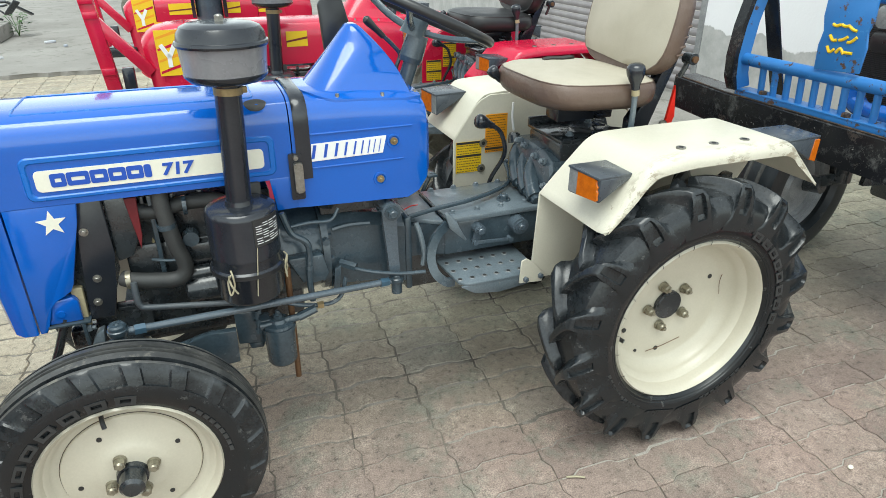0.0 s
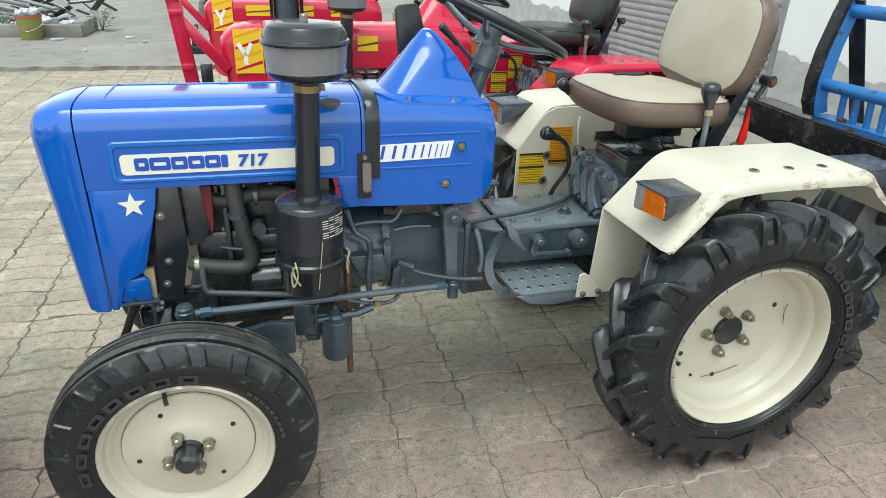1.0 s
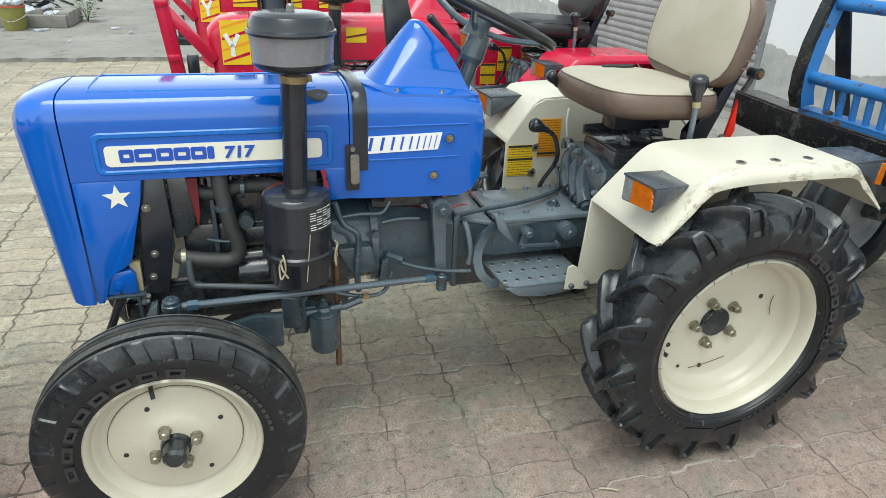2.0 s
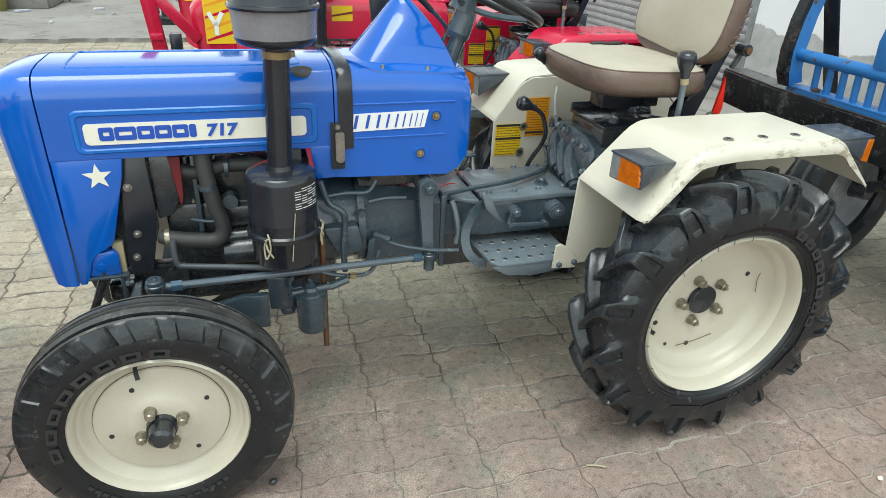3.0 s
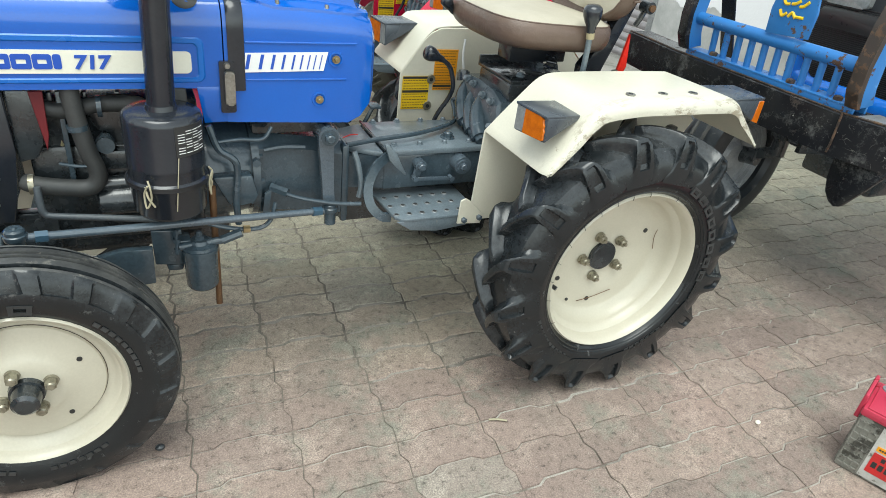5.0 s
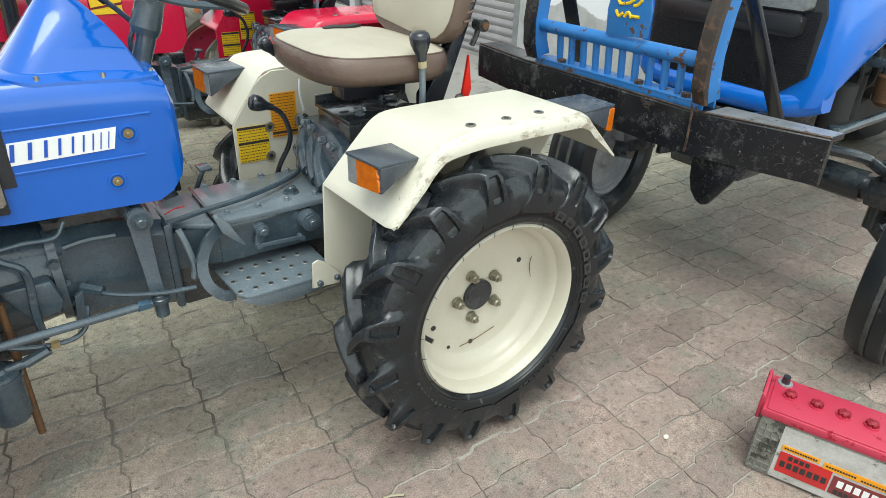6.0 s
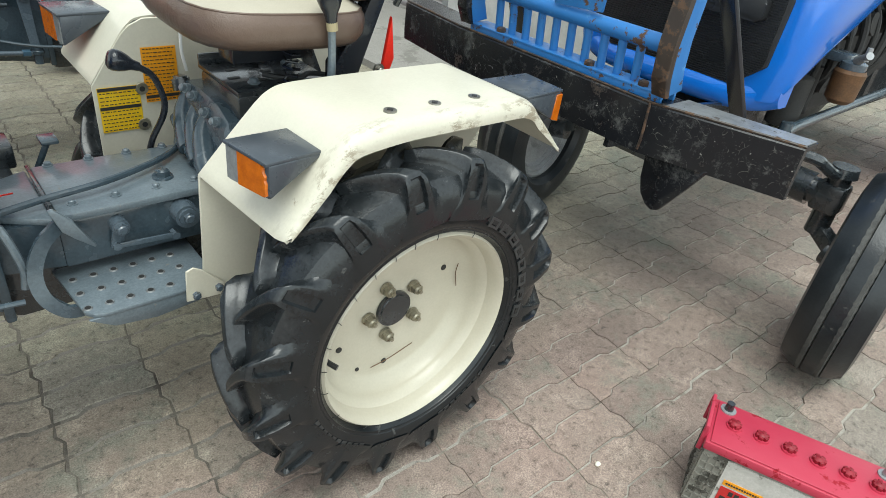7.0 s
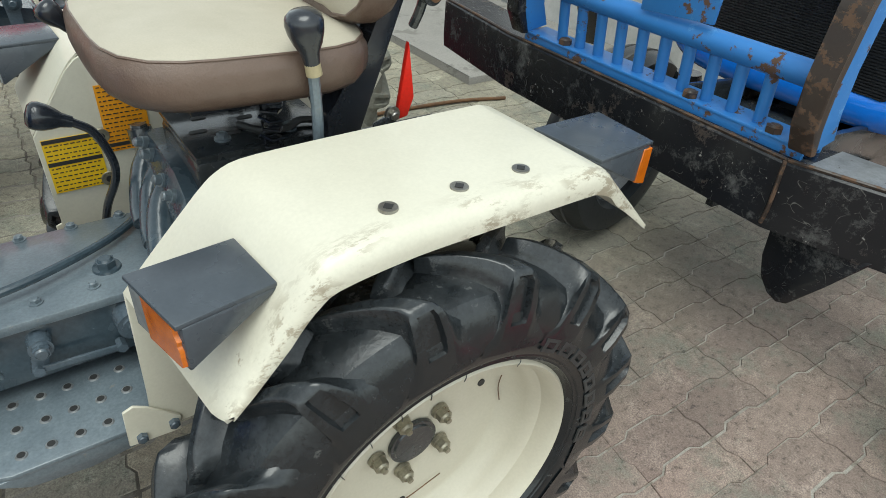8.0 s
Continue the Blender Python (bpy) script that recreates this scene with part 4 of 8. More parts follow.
def sticker(parent, x0, x1, y, z0, z1, mat, rows, title=None, tilt=0.0, label=""):
    bm = bmesh.new()
    box(bm, ((x0 + x1) / 2, y, (z0 + z1) / 2), (x1 - x0, 0.0015, z1 - z0))
    st = part("sticker", bm, mat, parent, label)
    bm = bmesh.new()
    rnd = random.Random(int(x0 * 1000))
    h = (z1 - z0) / rows
    for k in range(rows):
        z = z1 - h * (k + 0.5)
        if title and k in title:
            box(bm, ((x0 + x1) / 2, y - 0.0011, z), ((x1 - x0) * 0.98, 0.001, h * 0.85))
        else:
            x = x0 + 0.004
            while x < x1 - 0.008:
                wl = min(rnd.uniform(0.003, 0.010), x1 - 0.004 - x)
                box(bm, (x + wl / 2, y - 0.0011, z), (wl, 0.0008, h * 0.22))
                x += wl + 0.003
    part("print", bm, INK, st, "black print in plain bars")
    return st


def seat_shape(rx, ry, h, crown, p=4.0, n=36, levels=9):
    """Rings of a cushion with squared, rounded sides."""
    rings = []
    for k in range(levels):
        t = k / (levels - 1)
        z = h * t
        sc = 1 - 0.10 * abs(2 * t - 1) ** 3 - (0.05 if t > 0.97 else 0)
        ring = []
        for i in range(n):
            a = 2 * math.pi * i / n
            c, s = math.cos(a), math.sin(a)
            r = (abs(c) ** p + abs(s) ** p) ** (-1 / p)
            ring.append(Vector((rx * sc * r * c, ry * sc * r * s, z)))
        rings.append(ring)
    for f in (0.86, 0.6, 0.3, 0.08):
        rings.append([Vector((v.x * f, v.y * f, h + crown * (1 - f) ** 0.6)) for v in rings[levels - 1]])
    return rings


def seat(tractor, top_mat, side_mat, torn):
    def cushion(name, m, rx, ry, h, crown, split, p=4.0, hem=0.0):
        shape = seat_shape(rx, ry, h, crown, p)
        rings = [[m @ v for v in ring] for ring in shape]
        bm = loft(bmesh.new(), rings[: split + 1])
        base = part(name, bm, side_mat, tractor, "", 50)
        bm = loft(bmesh.new(), [[m @ Vector((max(v.x, hem * (1.3 + 0.9 * min(1.0, max(-1.0, v.y / ry))) - rx) if hem else v.x, v.y, v.z + 0.0008)) for v in r] for r in shape[split:]])
        part("cover_panel", bm, top_mat, base, "", 50)
        bm = bmesh.new()
        ring = [m @ Vector((max(v.x, hem * (1.3 + 0.9 * min(1.0, max(-1.0, v.y / ry))) - rx) if hem else v.x, v.y, v.z)) for v in shape[split]]
        tube(bm, [*ring, ring[0]], 0.0022, 6, 1)
        part("piping", bm, side_mat, base)
        return base

    base = cushion("seat", pose(1.389, 0, 0.957, 0, 2, 0), 0.203, 0.222, 0.084, 0.012, 7)
    if torn:
        bm = bmesh.new()
        slab(bm, [(1.345, 0.112), (1.38, 0.127), (1.41, 0.113), (1.44, 0.122), (1.475, 0.142), (1.46, 0.160), (1.42, 0.148), (1.385, 0.164), (1.35, 0.142)], 1.030, 1.0528, "z", 0.001, 1)
        part("tear", bm, FOAM, base, "dark torn opening in the seat cover")
    back = pose(1.634, 0, 1.170, 0, -79, 0)
    rest = cushion("backrest", back, 0.156, 0.224, 0.078, 0.016, 7, 3.4, 0.022)
    if torn:
        # the loose cover gathers in folds down the side
        for u, deep in ((-0.02, 0.034), (-0.045, 0.026), (-0.068, 0.030), (0.012, 0.024)):
            bm = bmesh.new()
            tube(bm, [back @ Vector((u, -0.2140, 0.008)), back @ Vector((u - 0.003, -0.2200, 0.55 * deep)), back @ Vector((u - 0.008, -0.2190, 1.1 * deep))], 0.0034, 8, 5)
            part("cover_fold", bm, side_mat, rest)
    for y in (-0.145, 0.145):
        bm = bmesh.new()
        slab(bm, [(1.50, 0.86), (1.56, 0.86), (1.672, 1.150), (1.640, 1.158), (1.580, 1.01), (1.50, 0.905)], y - 0.02, y + 0.02, "y", 0.004)
        part("seat_bracket", bm, BLACK, tractor, "black steel seat bracket")
    bm = bmesh.new()
    box(bm, (1.41, 0, 0.950), (0.26, 0.22, 0.02), 0.004)
    box(bm, (1.42, 0, 0.915), (0.20, 0.08, 0.06), 0.004)
    part("seat_pan", bm, BLACK, tractor, "black steel seat pan")
    for y in (-0.1, 0.1):
        bm = bmesh.new()
        tube(bm, [(1.43 + 0.018 * math.sin(k * 1.4), y + 0.018 * math.cos(k * 1.4), 0.80 + 0.0035 * k) for k in range(36)], 0.003, 6, 1)
        part("seat_spring", bm, BLACK, tractor, "black coil spring")


def lever(tractor, pts, r, knob_at, knob, axis, label, blue_shank=False):
    bm = bmesh.new()
    tube(bm, pts, r, 10)
    lv = part("lever", bm, STEPGREY if blue_shank else BLACK, tractor, label)
    bm = bmesh.new()
    d = Vector(axis).normalized()
    q = d.to_track_quat("Z", "Y").to_matrix().to_4x4()
    rings = []
    for t, rr in ((0, 0.010), (0.004, 0.0105), (0.016, 0.0125), (0.028, 0.0185), (0.040, 0.0225), (0.052, 0.0240), (0.060, 0.0225), (0.066, 0.016), (0.068, 0.004)):
        rings.append([Matrix.Translation(knob_at) @ q @ Vector((knob * rr * math.cos(a), knob * rr * math.sin(a), knob * t)) for a in (2 * math.pi * k / 18 for k in range(18))])
    loft(bm, rings)
    part("knob", bm, BLACK, lv, "glossy black knob", 60)
    if blue_shank:
        c = Vector(knob_at)
        part("collar", cyl(bmesh.new(), c - d * 0.016, c + d * 0.004, 0.0118, 0.0112, 20), BEIGEPIPE, lv, "pale plastic collar")
    return lv


def bar(bm, p, q, w, h, bev=0.002):
    """A flat bar from p to q, w wide across the vertical plane and h thick."""
    p, q = Vector(p), Vector(q)
    d = q - p
    m = Matrix.Translation((p + q) / 2) @ d.to_track_quat("X", "Z").to_matrix().to_4x4() @ Matrix.Diagonal((d.length, h, w, 1))
    vs = bmesh.ops.create_cube(bm, size=1, matrix=m)["verts"]
    if bev:
        bmesh.ops.bevel(bm, geom=list({e for v in vs for e in v.link_edges}), offset=bev, segments=2, affect="EDGES", profile=0.5)
    return bm


def engine(t):
    """Engine, radiator side, hoses, gearbox, axle and steering gear under the bonnet."""
    bm = bmesh.new()
    box(bm, (0.235, 0.0, 0.56), (0.40, 0.17, 0.26), 0.012)
    box(bm, (0.235, 0.0, 0.74), (0.36, 0.15, 0.12), 0.010)
    box(bm, (0.26, -0.09, 0.66), (0.16, 0.05, 0.05), 0.008)
    box(bm, (0.36, -0.095, 0.52), (0.10, 0.06, 0.10), 0.012)
    cyl(bm, (0.22, -0.07, 0.535), (0.22, -0.125, 0.535), 0.05, 0.045)
    cyl(bm, (0.33, -0.07, 0.60), (0.33, -0.115, 0.60), 0.035, 0.032)
    for k in range(5):
        box(bm, (0.10 + 0.07 * k, -0.084, 0.80), (0.012, 0.03, 0.05), 0.003)
    part("engine_block", bm, IRON_OILY, t, "oily dark grey engine block")
    bm = bmesh.new()
    box(bm, (0.26, 0, 0.44), (0.44, 0.16, 0.10), 0.02)
    for k in range(7):
        cyl(bm, (0.08 + 0.06 * k, -0.08, 0.482), (0.08 + 0.06 * k, -0.088, 0.482), 0.007, 0.006, 6)
    part("oil_sump", bm, IRON_OILY, t)
    bm = bmesh.new()
    slab(bm, [(-0.045, 0.845), (0.018, 0.845), (0.020, 0.70), (0.004, 0.60), (-0.012, 0.525), (-0.070, 0.525), (-0.062, 0.62)], -0.140, -0.118, "y", 0.004)
    rp = part("radiator_side_plate", bm, BLACK, t, "black steel radiator side plate")
    for x, z in ((-0.034, 0.768), (-0.032, 0.640), (-0.044, 0.575)):
        bm = bmesh.new()
        cyl(bm, (x, -0.139, z), (x, -0.142, z), 0.0105, 0.0105, 20)
        hexnut(bm, (x, -0.142, z), (0, -1, 0), 0.0075, 0.006)
        part("bolt", bm, STEEL, rp, "bright steel bolt")
    bm = bmesh.new()
    box(bm, (-0.05, 0, 0.70), (0.07, 0.24, 0.33), 0.006)
    part("radiator", bm, IRON_OILY, t, "dark radiator core")
    bm = bmesh.new()
    for k in range(22):
        box(bm, (-0.088, 0, 0.55 + 0.0145 * k), (0.008, 0.23, 0.004))
    tagged(part("radiator_fins", bm, IRON_OILY, t), kind="stuff")
    bm = bmesh.new()
    slab(bm, [(0.018, 0.84), (0.075, 0.84), (0.088, 0.745), (0.060, 0.68), (0.022, 0.67)], -0.128, 0.128, "y", 0.006)
    part("fan_shroud", bm, IRON_OILY, t)
    bm = bmesh.new()
    slab(bm, [(0.066, 0.838), (0.094, 0.838), (0.090, 0.735), (0.082, 0.70)], -0.134, -0.126, "y", 0.001, 1)
    part("guard_strip", bm, REDCLOTH, t, "dark red strip")
    bm = bmesh.new()
    lathe(bm, [(0.10, 0.001), (0.10, 0.075), (0.106, 0.08), (0.112, 0.075), (0.112, 0.001)], (0, 0, 0.675), "x", 32)
    part("fan", bm, BEIGEPIPE, t, "tan plastic fan disc")
    bm = bmesh.new()
    tube(bm, [(0.145, -0.13, 0.845), (0.150, -0.135, 0.78), (0.162, -0.138, 0.70), (0.176, -0.138, 0.635), (0.154, -0.138, 0.605), (0.10, -0.136, 0.607), (0.045, -0.132, 0.616), (0.022, -0.120, 0.620)], 0.0205, 14)
    h = part("lower_hose", bm, HOSE, t, "dusty black radiator hose")
    for c, d in (((0.036, -0.130, 0.617), (1, 0, 0)), ((0.150, -0.136, 0.755), (0.1, 0, -1))):
        bm = bmesh.new()
        cyl(bm, Vector(c) - Vector(d) * 0.006, Vector(c) + Vector(d) * 0.006, 0.0235, 0.0235, 20)
        part("hose_clip", bm, ZINC if c[0] < 0.1 else IRON, h, "dull hose clip")
    bm = bmesh.new()
    tube(bm, [(0.06, -0.10, 0.80), (0.12, -0.105, 0.785), (0.20, -0.11, 0.80), (0.27, -0.115, 0.80)], 0.019, 12)
    tube(bm, [(0.05, -0.02, 0.79), (0.09, -0.05, 0.76), (0.13, -0.06, 0.73)], 0.022, 12)
    part("upper_hose", bm, HOSE, t, "black rubber hose")
    bm = bmesh.new()
    cyl(bm, (0.195, -0.12, 0.798), (0.205, -0.12, 0.798), 0.025, 0.025)
    part("hose_clip", bm, IRON, t)
    bm = bmesh.new()
    box(bm, (0.12, -0.10, 0.70), (0.012, 0.02, 0.26), 0.002)
    cyl(bm, (0.20, -0.09, 0.70), (0.20, -0.12, 0.70), 0.022, 0.02)
    tube(bm, [(0.10, -0.13, 0.665), (0.14, -0.145, 0.662), (0.17, -0.15, 0.664)], 0.004, 8)
    part("linkage", bm, IRON, t)
    bm = bmesh.new()
    slab(bm, [(-0.10, 0.62), (-0.072, 0.62), (-0.074, 0.50), (-0.096, 0.50)], -0.135, -0.115, "y", 0.004)
    part("reservoir", bm, BEIGEPIPE, t, "tan plastic overflow bottle")
    bm = bmesh.new()
    lathe(bm, [(0.40, 0.001), (0.40, 0.135), (0.425, 0.142), (0.44, 0.140), (0.50, 0.134), (0.535, 0.128), (0.537, 0.142), (0.556, 0.142), (0.558, 0.12), (0.558, 0.001)], (0, 0, 0.585), "x", 48)
    slab(bm, [(0.43, 0.62), (0.53, 0.62), (0.545, 0.56), (0.53, 0.53), (0.50, 0.545), (0.47, 0.535)], -0.165, -0.12, "y", 0.008)
    for k in range(9):
        a = radians(150 + 30 * k)
        cyl(bm, (0.556, 0.128 * math.cos(a), 0.585 + 0.128 * math.sin(a)), (0.566, 0.128 * math.cos(a), 0.585 + 0.128 * math.sin(a)), 0.008, 0.008, 6)
    cyl(bm, (0.545, -0.13, 0.645), (0.545, -0.15, 0.645), 0.011, 0.011, 6)
    part("bell_housing", bm, IRON, t, "dark grey cast bell housing")
    bm = bmesh.new()
    rings = []
    for x, hw, z0, z1 in ((0.556, 0.112, 0.455, 0.70), (0.60, 0.105, 0.455, 0.700), (0.70, 0.10, 0.445, 0.685), (0.79, 0.112, 0.43, 0.672)):
        c = 0.03
        rings.append([(x, -hw, z0 + c), (x, -hw + c, z0), (x, hw - c, z0), (x, hw, z0 + c), (x, hw, z1 - c), (x, hw - c, z1), (x, -hw + c, z1), (x, -hw, z1 - c)])
    loft(bm, rings)
    box(bm, (0.795, 0, 0.55), (0.022, 0.235, 0.24), 0.008)
    tube(bm, [(0.57, -0.108, 0.665), (0.62, -0.108, 0.672), (0.68, -0.106, 0.668)], 0.008, 8)
    part("clutch_housing", bm, IRON, t, "dark grey cast gearbox housing")
    bm = bmesh.new()
    for r, txt in ((0.615, 5), (0.600, 6), (0.585, 3)):
        for k in range(txt):
            box(bm, (0.725 + 0.0085 * k, -0.106, r), (0.0055, 0.004, 0.009), 0.001)
    part("casting_mark", bm, IRON, t, "raised casting mark in plain bars")
    # gearbox with its lid
    bm = bmesh.new()
    box(bm, (1.095, 0, 0.5765), (0.37, 0.225, 0.107), 0.008)
    loft(bm, [[(x, y, z) for y, z in ((-w, 0.53), (-w, zt), (w, zt), (w, 0.53))] for x, w, zt in ((0.775, 0.088, 0.628), (0.85, 0.098, 0.630), (0.911, 0.1125, 0.631))])
    part("gearbox", bm, IRON, t, "dark grey cast gearbox")
    bm = bmesh.new()
    box(bm, (1.15, 0, 0.475), (0.70, 0.14, 0.15), 0.02)
    part("gearbox_belly", bm, IRON_OILY, t)
    bm = bmesh.new()
    lathe(bm, [(-0.455, 0.001), (-0.455, 0.04), (-0.34, 0.04), (-0.34, 0.065), (-0.16, 0.065), (-0.13, 0.095), (0.13, 0.095), (0.16, 0.065), (0.34, 0.065), (0.34, 0.04), (0.455, 0.04), (0.455, 0.001)], (1.497, 0, 0.445), "y", 28)
    part("rear_axle", bm, IRON, t, "dark grey rear axle")
    bm = bmesh.new()
    box(bm, (1.42, 0, 0.55), (0.34, 0.26, 0.24), 0.02)
    part("differential_housing", bm, IRON, t)
    bm = bmesh.new()
    box(bm, (1.098, 0, 0.641), (0.366, 0.245, 0.018), 0.004)
    lid = part("gearbox_lid", bm, STEPGREY, t, "worn grey gearbox lid")
    for x, y in [(0.949 + 0.082 * k, y) for k in range(4) for y in (-0.082, 0.116)] + [(1.27, -0.05), (1.27, 0.05)]:
        bm = bmesh.new()
        cyl(bm, (x, y, 0.649), (x, y, 0.652), 0.011, 0.011, 16)
        hexnut(bm, (x, y, 0.651), (0, 0, 1), 0.008, 0.007)
        part("bolt", bm, STEPGREY, lid)
    bm = bmesh.new()
    hexnut(bm, (1.142, -0.040, 0.65), (0, 0, 1), 0.016, 0.016)
    cyl(bm, (1.142, -0.040, 0.648), (1.142, -0.040, 0.654), 0.024, 0.022)
    part("filler_plug", bm, IRON, lid, "dark filler plug")
    bm = bmesh.new()
    slab(bm, [(0.905, -0.122), (0.905, 0.122), (0.80, 0.075), (0.785, 0.03), (0.785, -0.03), (0.80, -0.055)], 0.630, 0.646, "z", 0.004)
    part("clutch_cover", bm, STEPGREY, t, "worn grey cover plate ahead of the lid")
    bm = bmesh.new()
    box(bm, (0.910, 0, 0.652), (0.007, 0.25, 0.006), 0.001)
    part("lid_seam", bm, IRON_OILY, t, "raised dark joint flange")
    bm = bmesh.new()
    tube(bm, [(0.925, 0.17, 0.600), (0.945, 0.17, 0.640), (0.965, 0.17, 0.680)], 0.007, 8)
    box(bm, (0.968, 0.17, 0.688), (0.036, 0.05, 0.010), 0.003)
    part("far_pedal", bm, IRON, t, "small dark foot pedal")
    bm = bmesh.new()
    tube(bm, [(0.80, -0.10, 0.665), (0.90, -0.075, 0.668), (1.02, -0.055, 0.672), (1.14, 0.005, 0.668), (1.205, 0.060, 0.664), (1.226, 0.098, 0.664), (1.240, 0.130, 0.682), (1.243, 0.158, 0.702), (1.252, 0.140, 0.712), (1.268, 0.10, 0.700)], 0.0075, 10)
    part("oil_pipe", bm, IRON, t, "dark steel oil pipe")
    # hydraulic valve casting and the slotted plate behind it
    bm = bmesh.new()
    lean = lambda z: 1.262 + 0.10 * (z - 0.66)
    rings = []
    for y, z0, z1 in ((0.150, 0.70, 0.775), (0.138, 0.672, 0.800), (0.05, 0.662, 0.806), (-0.05, 0.660, 0.800), (-0.105, 0.662, 0.780), (-0.118, 0.675, 0.755)):
        rings.append([(lean(z0), y, z0), (lean(z0) - 0.012, y, z0 + 0.02), (lean(z1) - 0.012, y, z1 - 0.02), (lean(z1), y, z1), (1.36, y, z1), (1.36, y, z0)])
    loft(bm, rings)
    valve = part("hydraulic_valve", bm, IRON, t, "dark grey cast hydraulic valve block", 25)
    # swelling spool bores that run slantwise down the face
    for y, z0, z1, r in ((0.120, 0.745, 0.682, 0.026), (0.062, 0.735, 0.672, 0.024), (0.004, 0.730, 0.668, 0.027)):
        bm = bmesh.new()
        tube(bm, [(lean(z1) - 0.034, y - 0.098, z1 - 0.004), (lean(z1) - 0.030, y - 0.070, z1 + 0.012), (lean(z0) - 0.016, y - 0.015, z0 - 0.015), (lean(z0) + 0.010, y + 0.012, z0 + 0.012)], r, 16, 5)
        cyl(bm, (lean(z1) - 0.034, y - 0.096, z1 - 0.003), (lean(z1) - 0.037, y - 0.116, z1 - 0.010), r * 0.72, r * 0.62, 14)
        part("spool_bore", bm, IRON, valve)
    bm = bmesh.new()
    cyl(bm, (1.272, 0.150, 0.775), (1.270, 0.156, 0.800), 0.024, 0.021, 18)
    cyl(bm, (1.270, 0.156, 0.798), (1.270, 0.157, 0.806), 0.017, 0.015, 6)
    part("breather_cap", bm, IRON_OILY, valve, "dark breather cap")
    for y, z in ((0.105, 0.790), (0.060, 0.786), (-0.014, 0.772), (-0.070, 0.770), (0.020, 0.700), (-0.100, 0.700), (0.118, 0.722)):
        bm = bmesh.new()
        cyl(bm, (lean(z) - 0.006, y, z), (lean(z) - 0.016, y - 0.002, z + 0.004), 0.0125, 0.0120, 14)
        hexnut(bm, (lean(z) - 0.016, y - 0.002, z + 0.004), (-1, -0.15, 0.4), 0.009, 0.010)
        part("bolt", bm, STEPGREY, valve)
    bm = bmesh.new()
    box(bm, (1.425, 0.010, 0.838), (0.245, 0.215, 0.010), 0.002)
    slab(bm, [(1.303, 0.822), (1.548, 0.822), (1.548, 0.842), (1.303, 0.842)], -0.100, -0.094, "y", 0.001, 1)
    box(bm, (1.425, 0.118, 0.850), (0.245, 0.010, 0.034), 0.002)
    plate = part("lift_plate", bm, IRON_OILY, t, "black slotted steel plate under the seat")
    for x, y, w in ((1.335, -0.005, 0.030), (1.352, 0.050, 0.026), (1.382, -0.035, 0.034), (1.425, 0.020, 0.028)):
        bm = bmesh.new()
        slab(bm, round_rect(x - w / 2, y - 0.006, x + w / 2, y + 0.006, 0.0055), 0.841, 0.8445, "z")
        part("slot", bm, INK, plate, "dark slot")
    for x, y in ((1.362, -0.050), (1.475, -0.060), (1.500, 0.060)):
        bm = bmesh.new()
        cyl(bm, (x, y, 0.842), (x, y, 0.846), 0.014, 0.014, 18)
        hexnut(bm, (x, y, 0.846), (0, 0, 1), 0.010, 0.008)
        part("bolt", bm, STEPGREY, plate)
    bm = bmesh.new()
    tube(bm, [(1.400, -0.02, 0.850), (1.425, -0.065, 0.853), (1.465, -0.075, 0.853), (1.50, -0.055, 0.853), (1.535, -0.075, 0.852), (1.57, -0.115, 0.850)], 0.0065, 8)
    part("hydraulic_hose", bm, HOSE, t, "thin black hydraulic hose")
    bm = bmesh.new()
    box(bm, (1.43, 0.0, 0.74), (0.26, 0.21, 0.19), 0.01)
    part("lift_housing", bm, IRON_OILY, t)
    # front axle, kingpins, drag link
    bm = bmesh.new()
    box(bm, (0.0, 0, 0.375), (0.07, 0.60, 0.06), 0.008)
    box(bm, (0.16, 0, 0.42), (0.34, 0.12, 0.05), 0.008)
    slab(bm, [(0.03, 0.410), (0.135, 0.424), (0.165, 0.437), (0.205, 0.446), (0.273, 0.443), (0.271, 0.340), (0.237, 0.338), (0.16, 0.36), (0.03, 0.35)], -0.188, -0.166, "y", 0.003)
    slab(bm, [(0.272, 0.487), (0.346, 0.482), (0.350, 0.376), (0.275, 0.386)], -0.172, -0.11, "y", 0.004)
    slab(bm, [(0.300, 0.380), (0.346, 0.376), (0.340, 0.358), (0.305, 0.360)], -0.168, -0.12, "y", 0.005)
    part("front_axle", bm, IRON, t, "dark grey front axle beam")
    bm = bmesh.new()
    box(bm, (0.0, -0.085, 0.475), (0.14, 0.04, 0.11), 0.010)
    box(bm, (-0.02, -0.06, 0.44), (0.24, 0.05, 0.06), 0.010)
    for x, z in ((0.03, 0.505), (0.045, 0.455)):
        cyl(bm, (x, -0.10, z), (x, -0.115, z), 0.012, 0.011, 10)
    part("front_support", bm, IRON_OILY, t, "oily dark front support casting")
    bm = bmesh.new()
    box(bm, (-0.115, -0.142, 0.5315), (0.095, 0.036, 0.006), 0.001)
    box(bm, (-0.0855, -0.142, 0.497), (0.009, 0.036, 0.066), 0.002)
    ang = part("angle_bracket", bm, IRON, t, "dark steel angle bracket")
    bm = bmesh.new()
    cyl(bm, (-0.081, -0.148, 0.508), (-0.062, -0.148, 0.508), 0.006, 0.006, 10)
    hexnut(bm, (-0.081, -0.148, 0.508), (1, 0, 0), 0.010, 0.009)
    part("bolt", bm, STEPGREY, ang)
    bm = bmesh.new()
    slab(bm, [(-0.083, 0.452), (-0.052, 0.447), (-0.046, 0.496), (-0.064, 0.488), (-0.078, 0.464)], -0.152, -0.118, "y", 0.003)
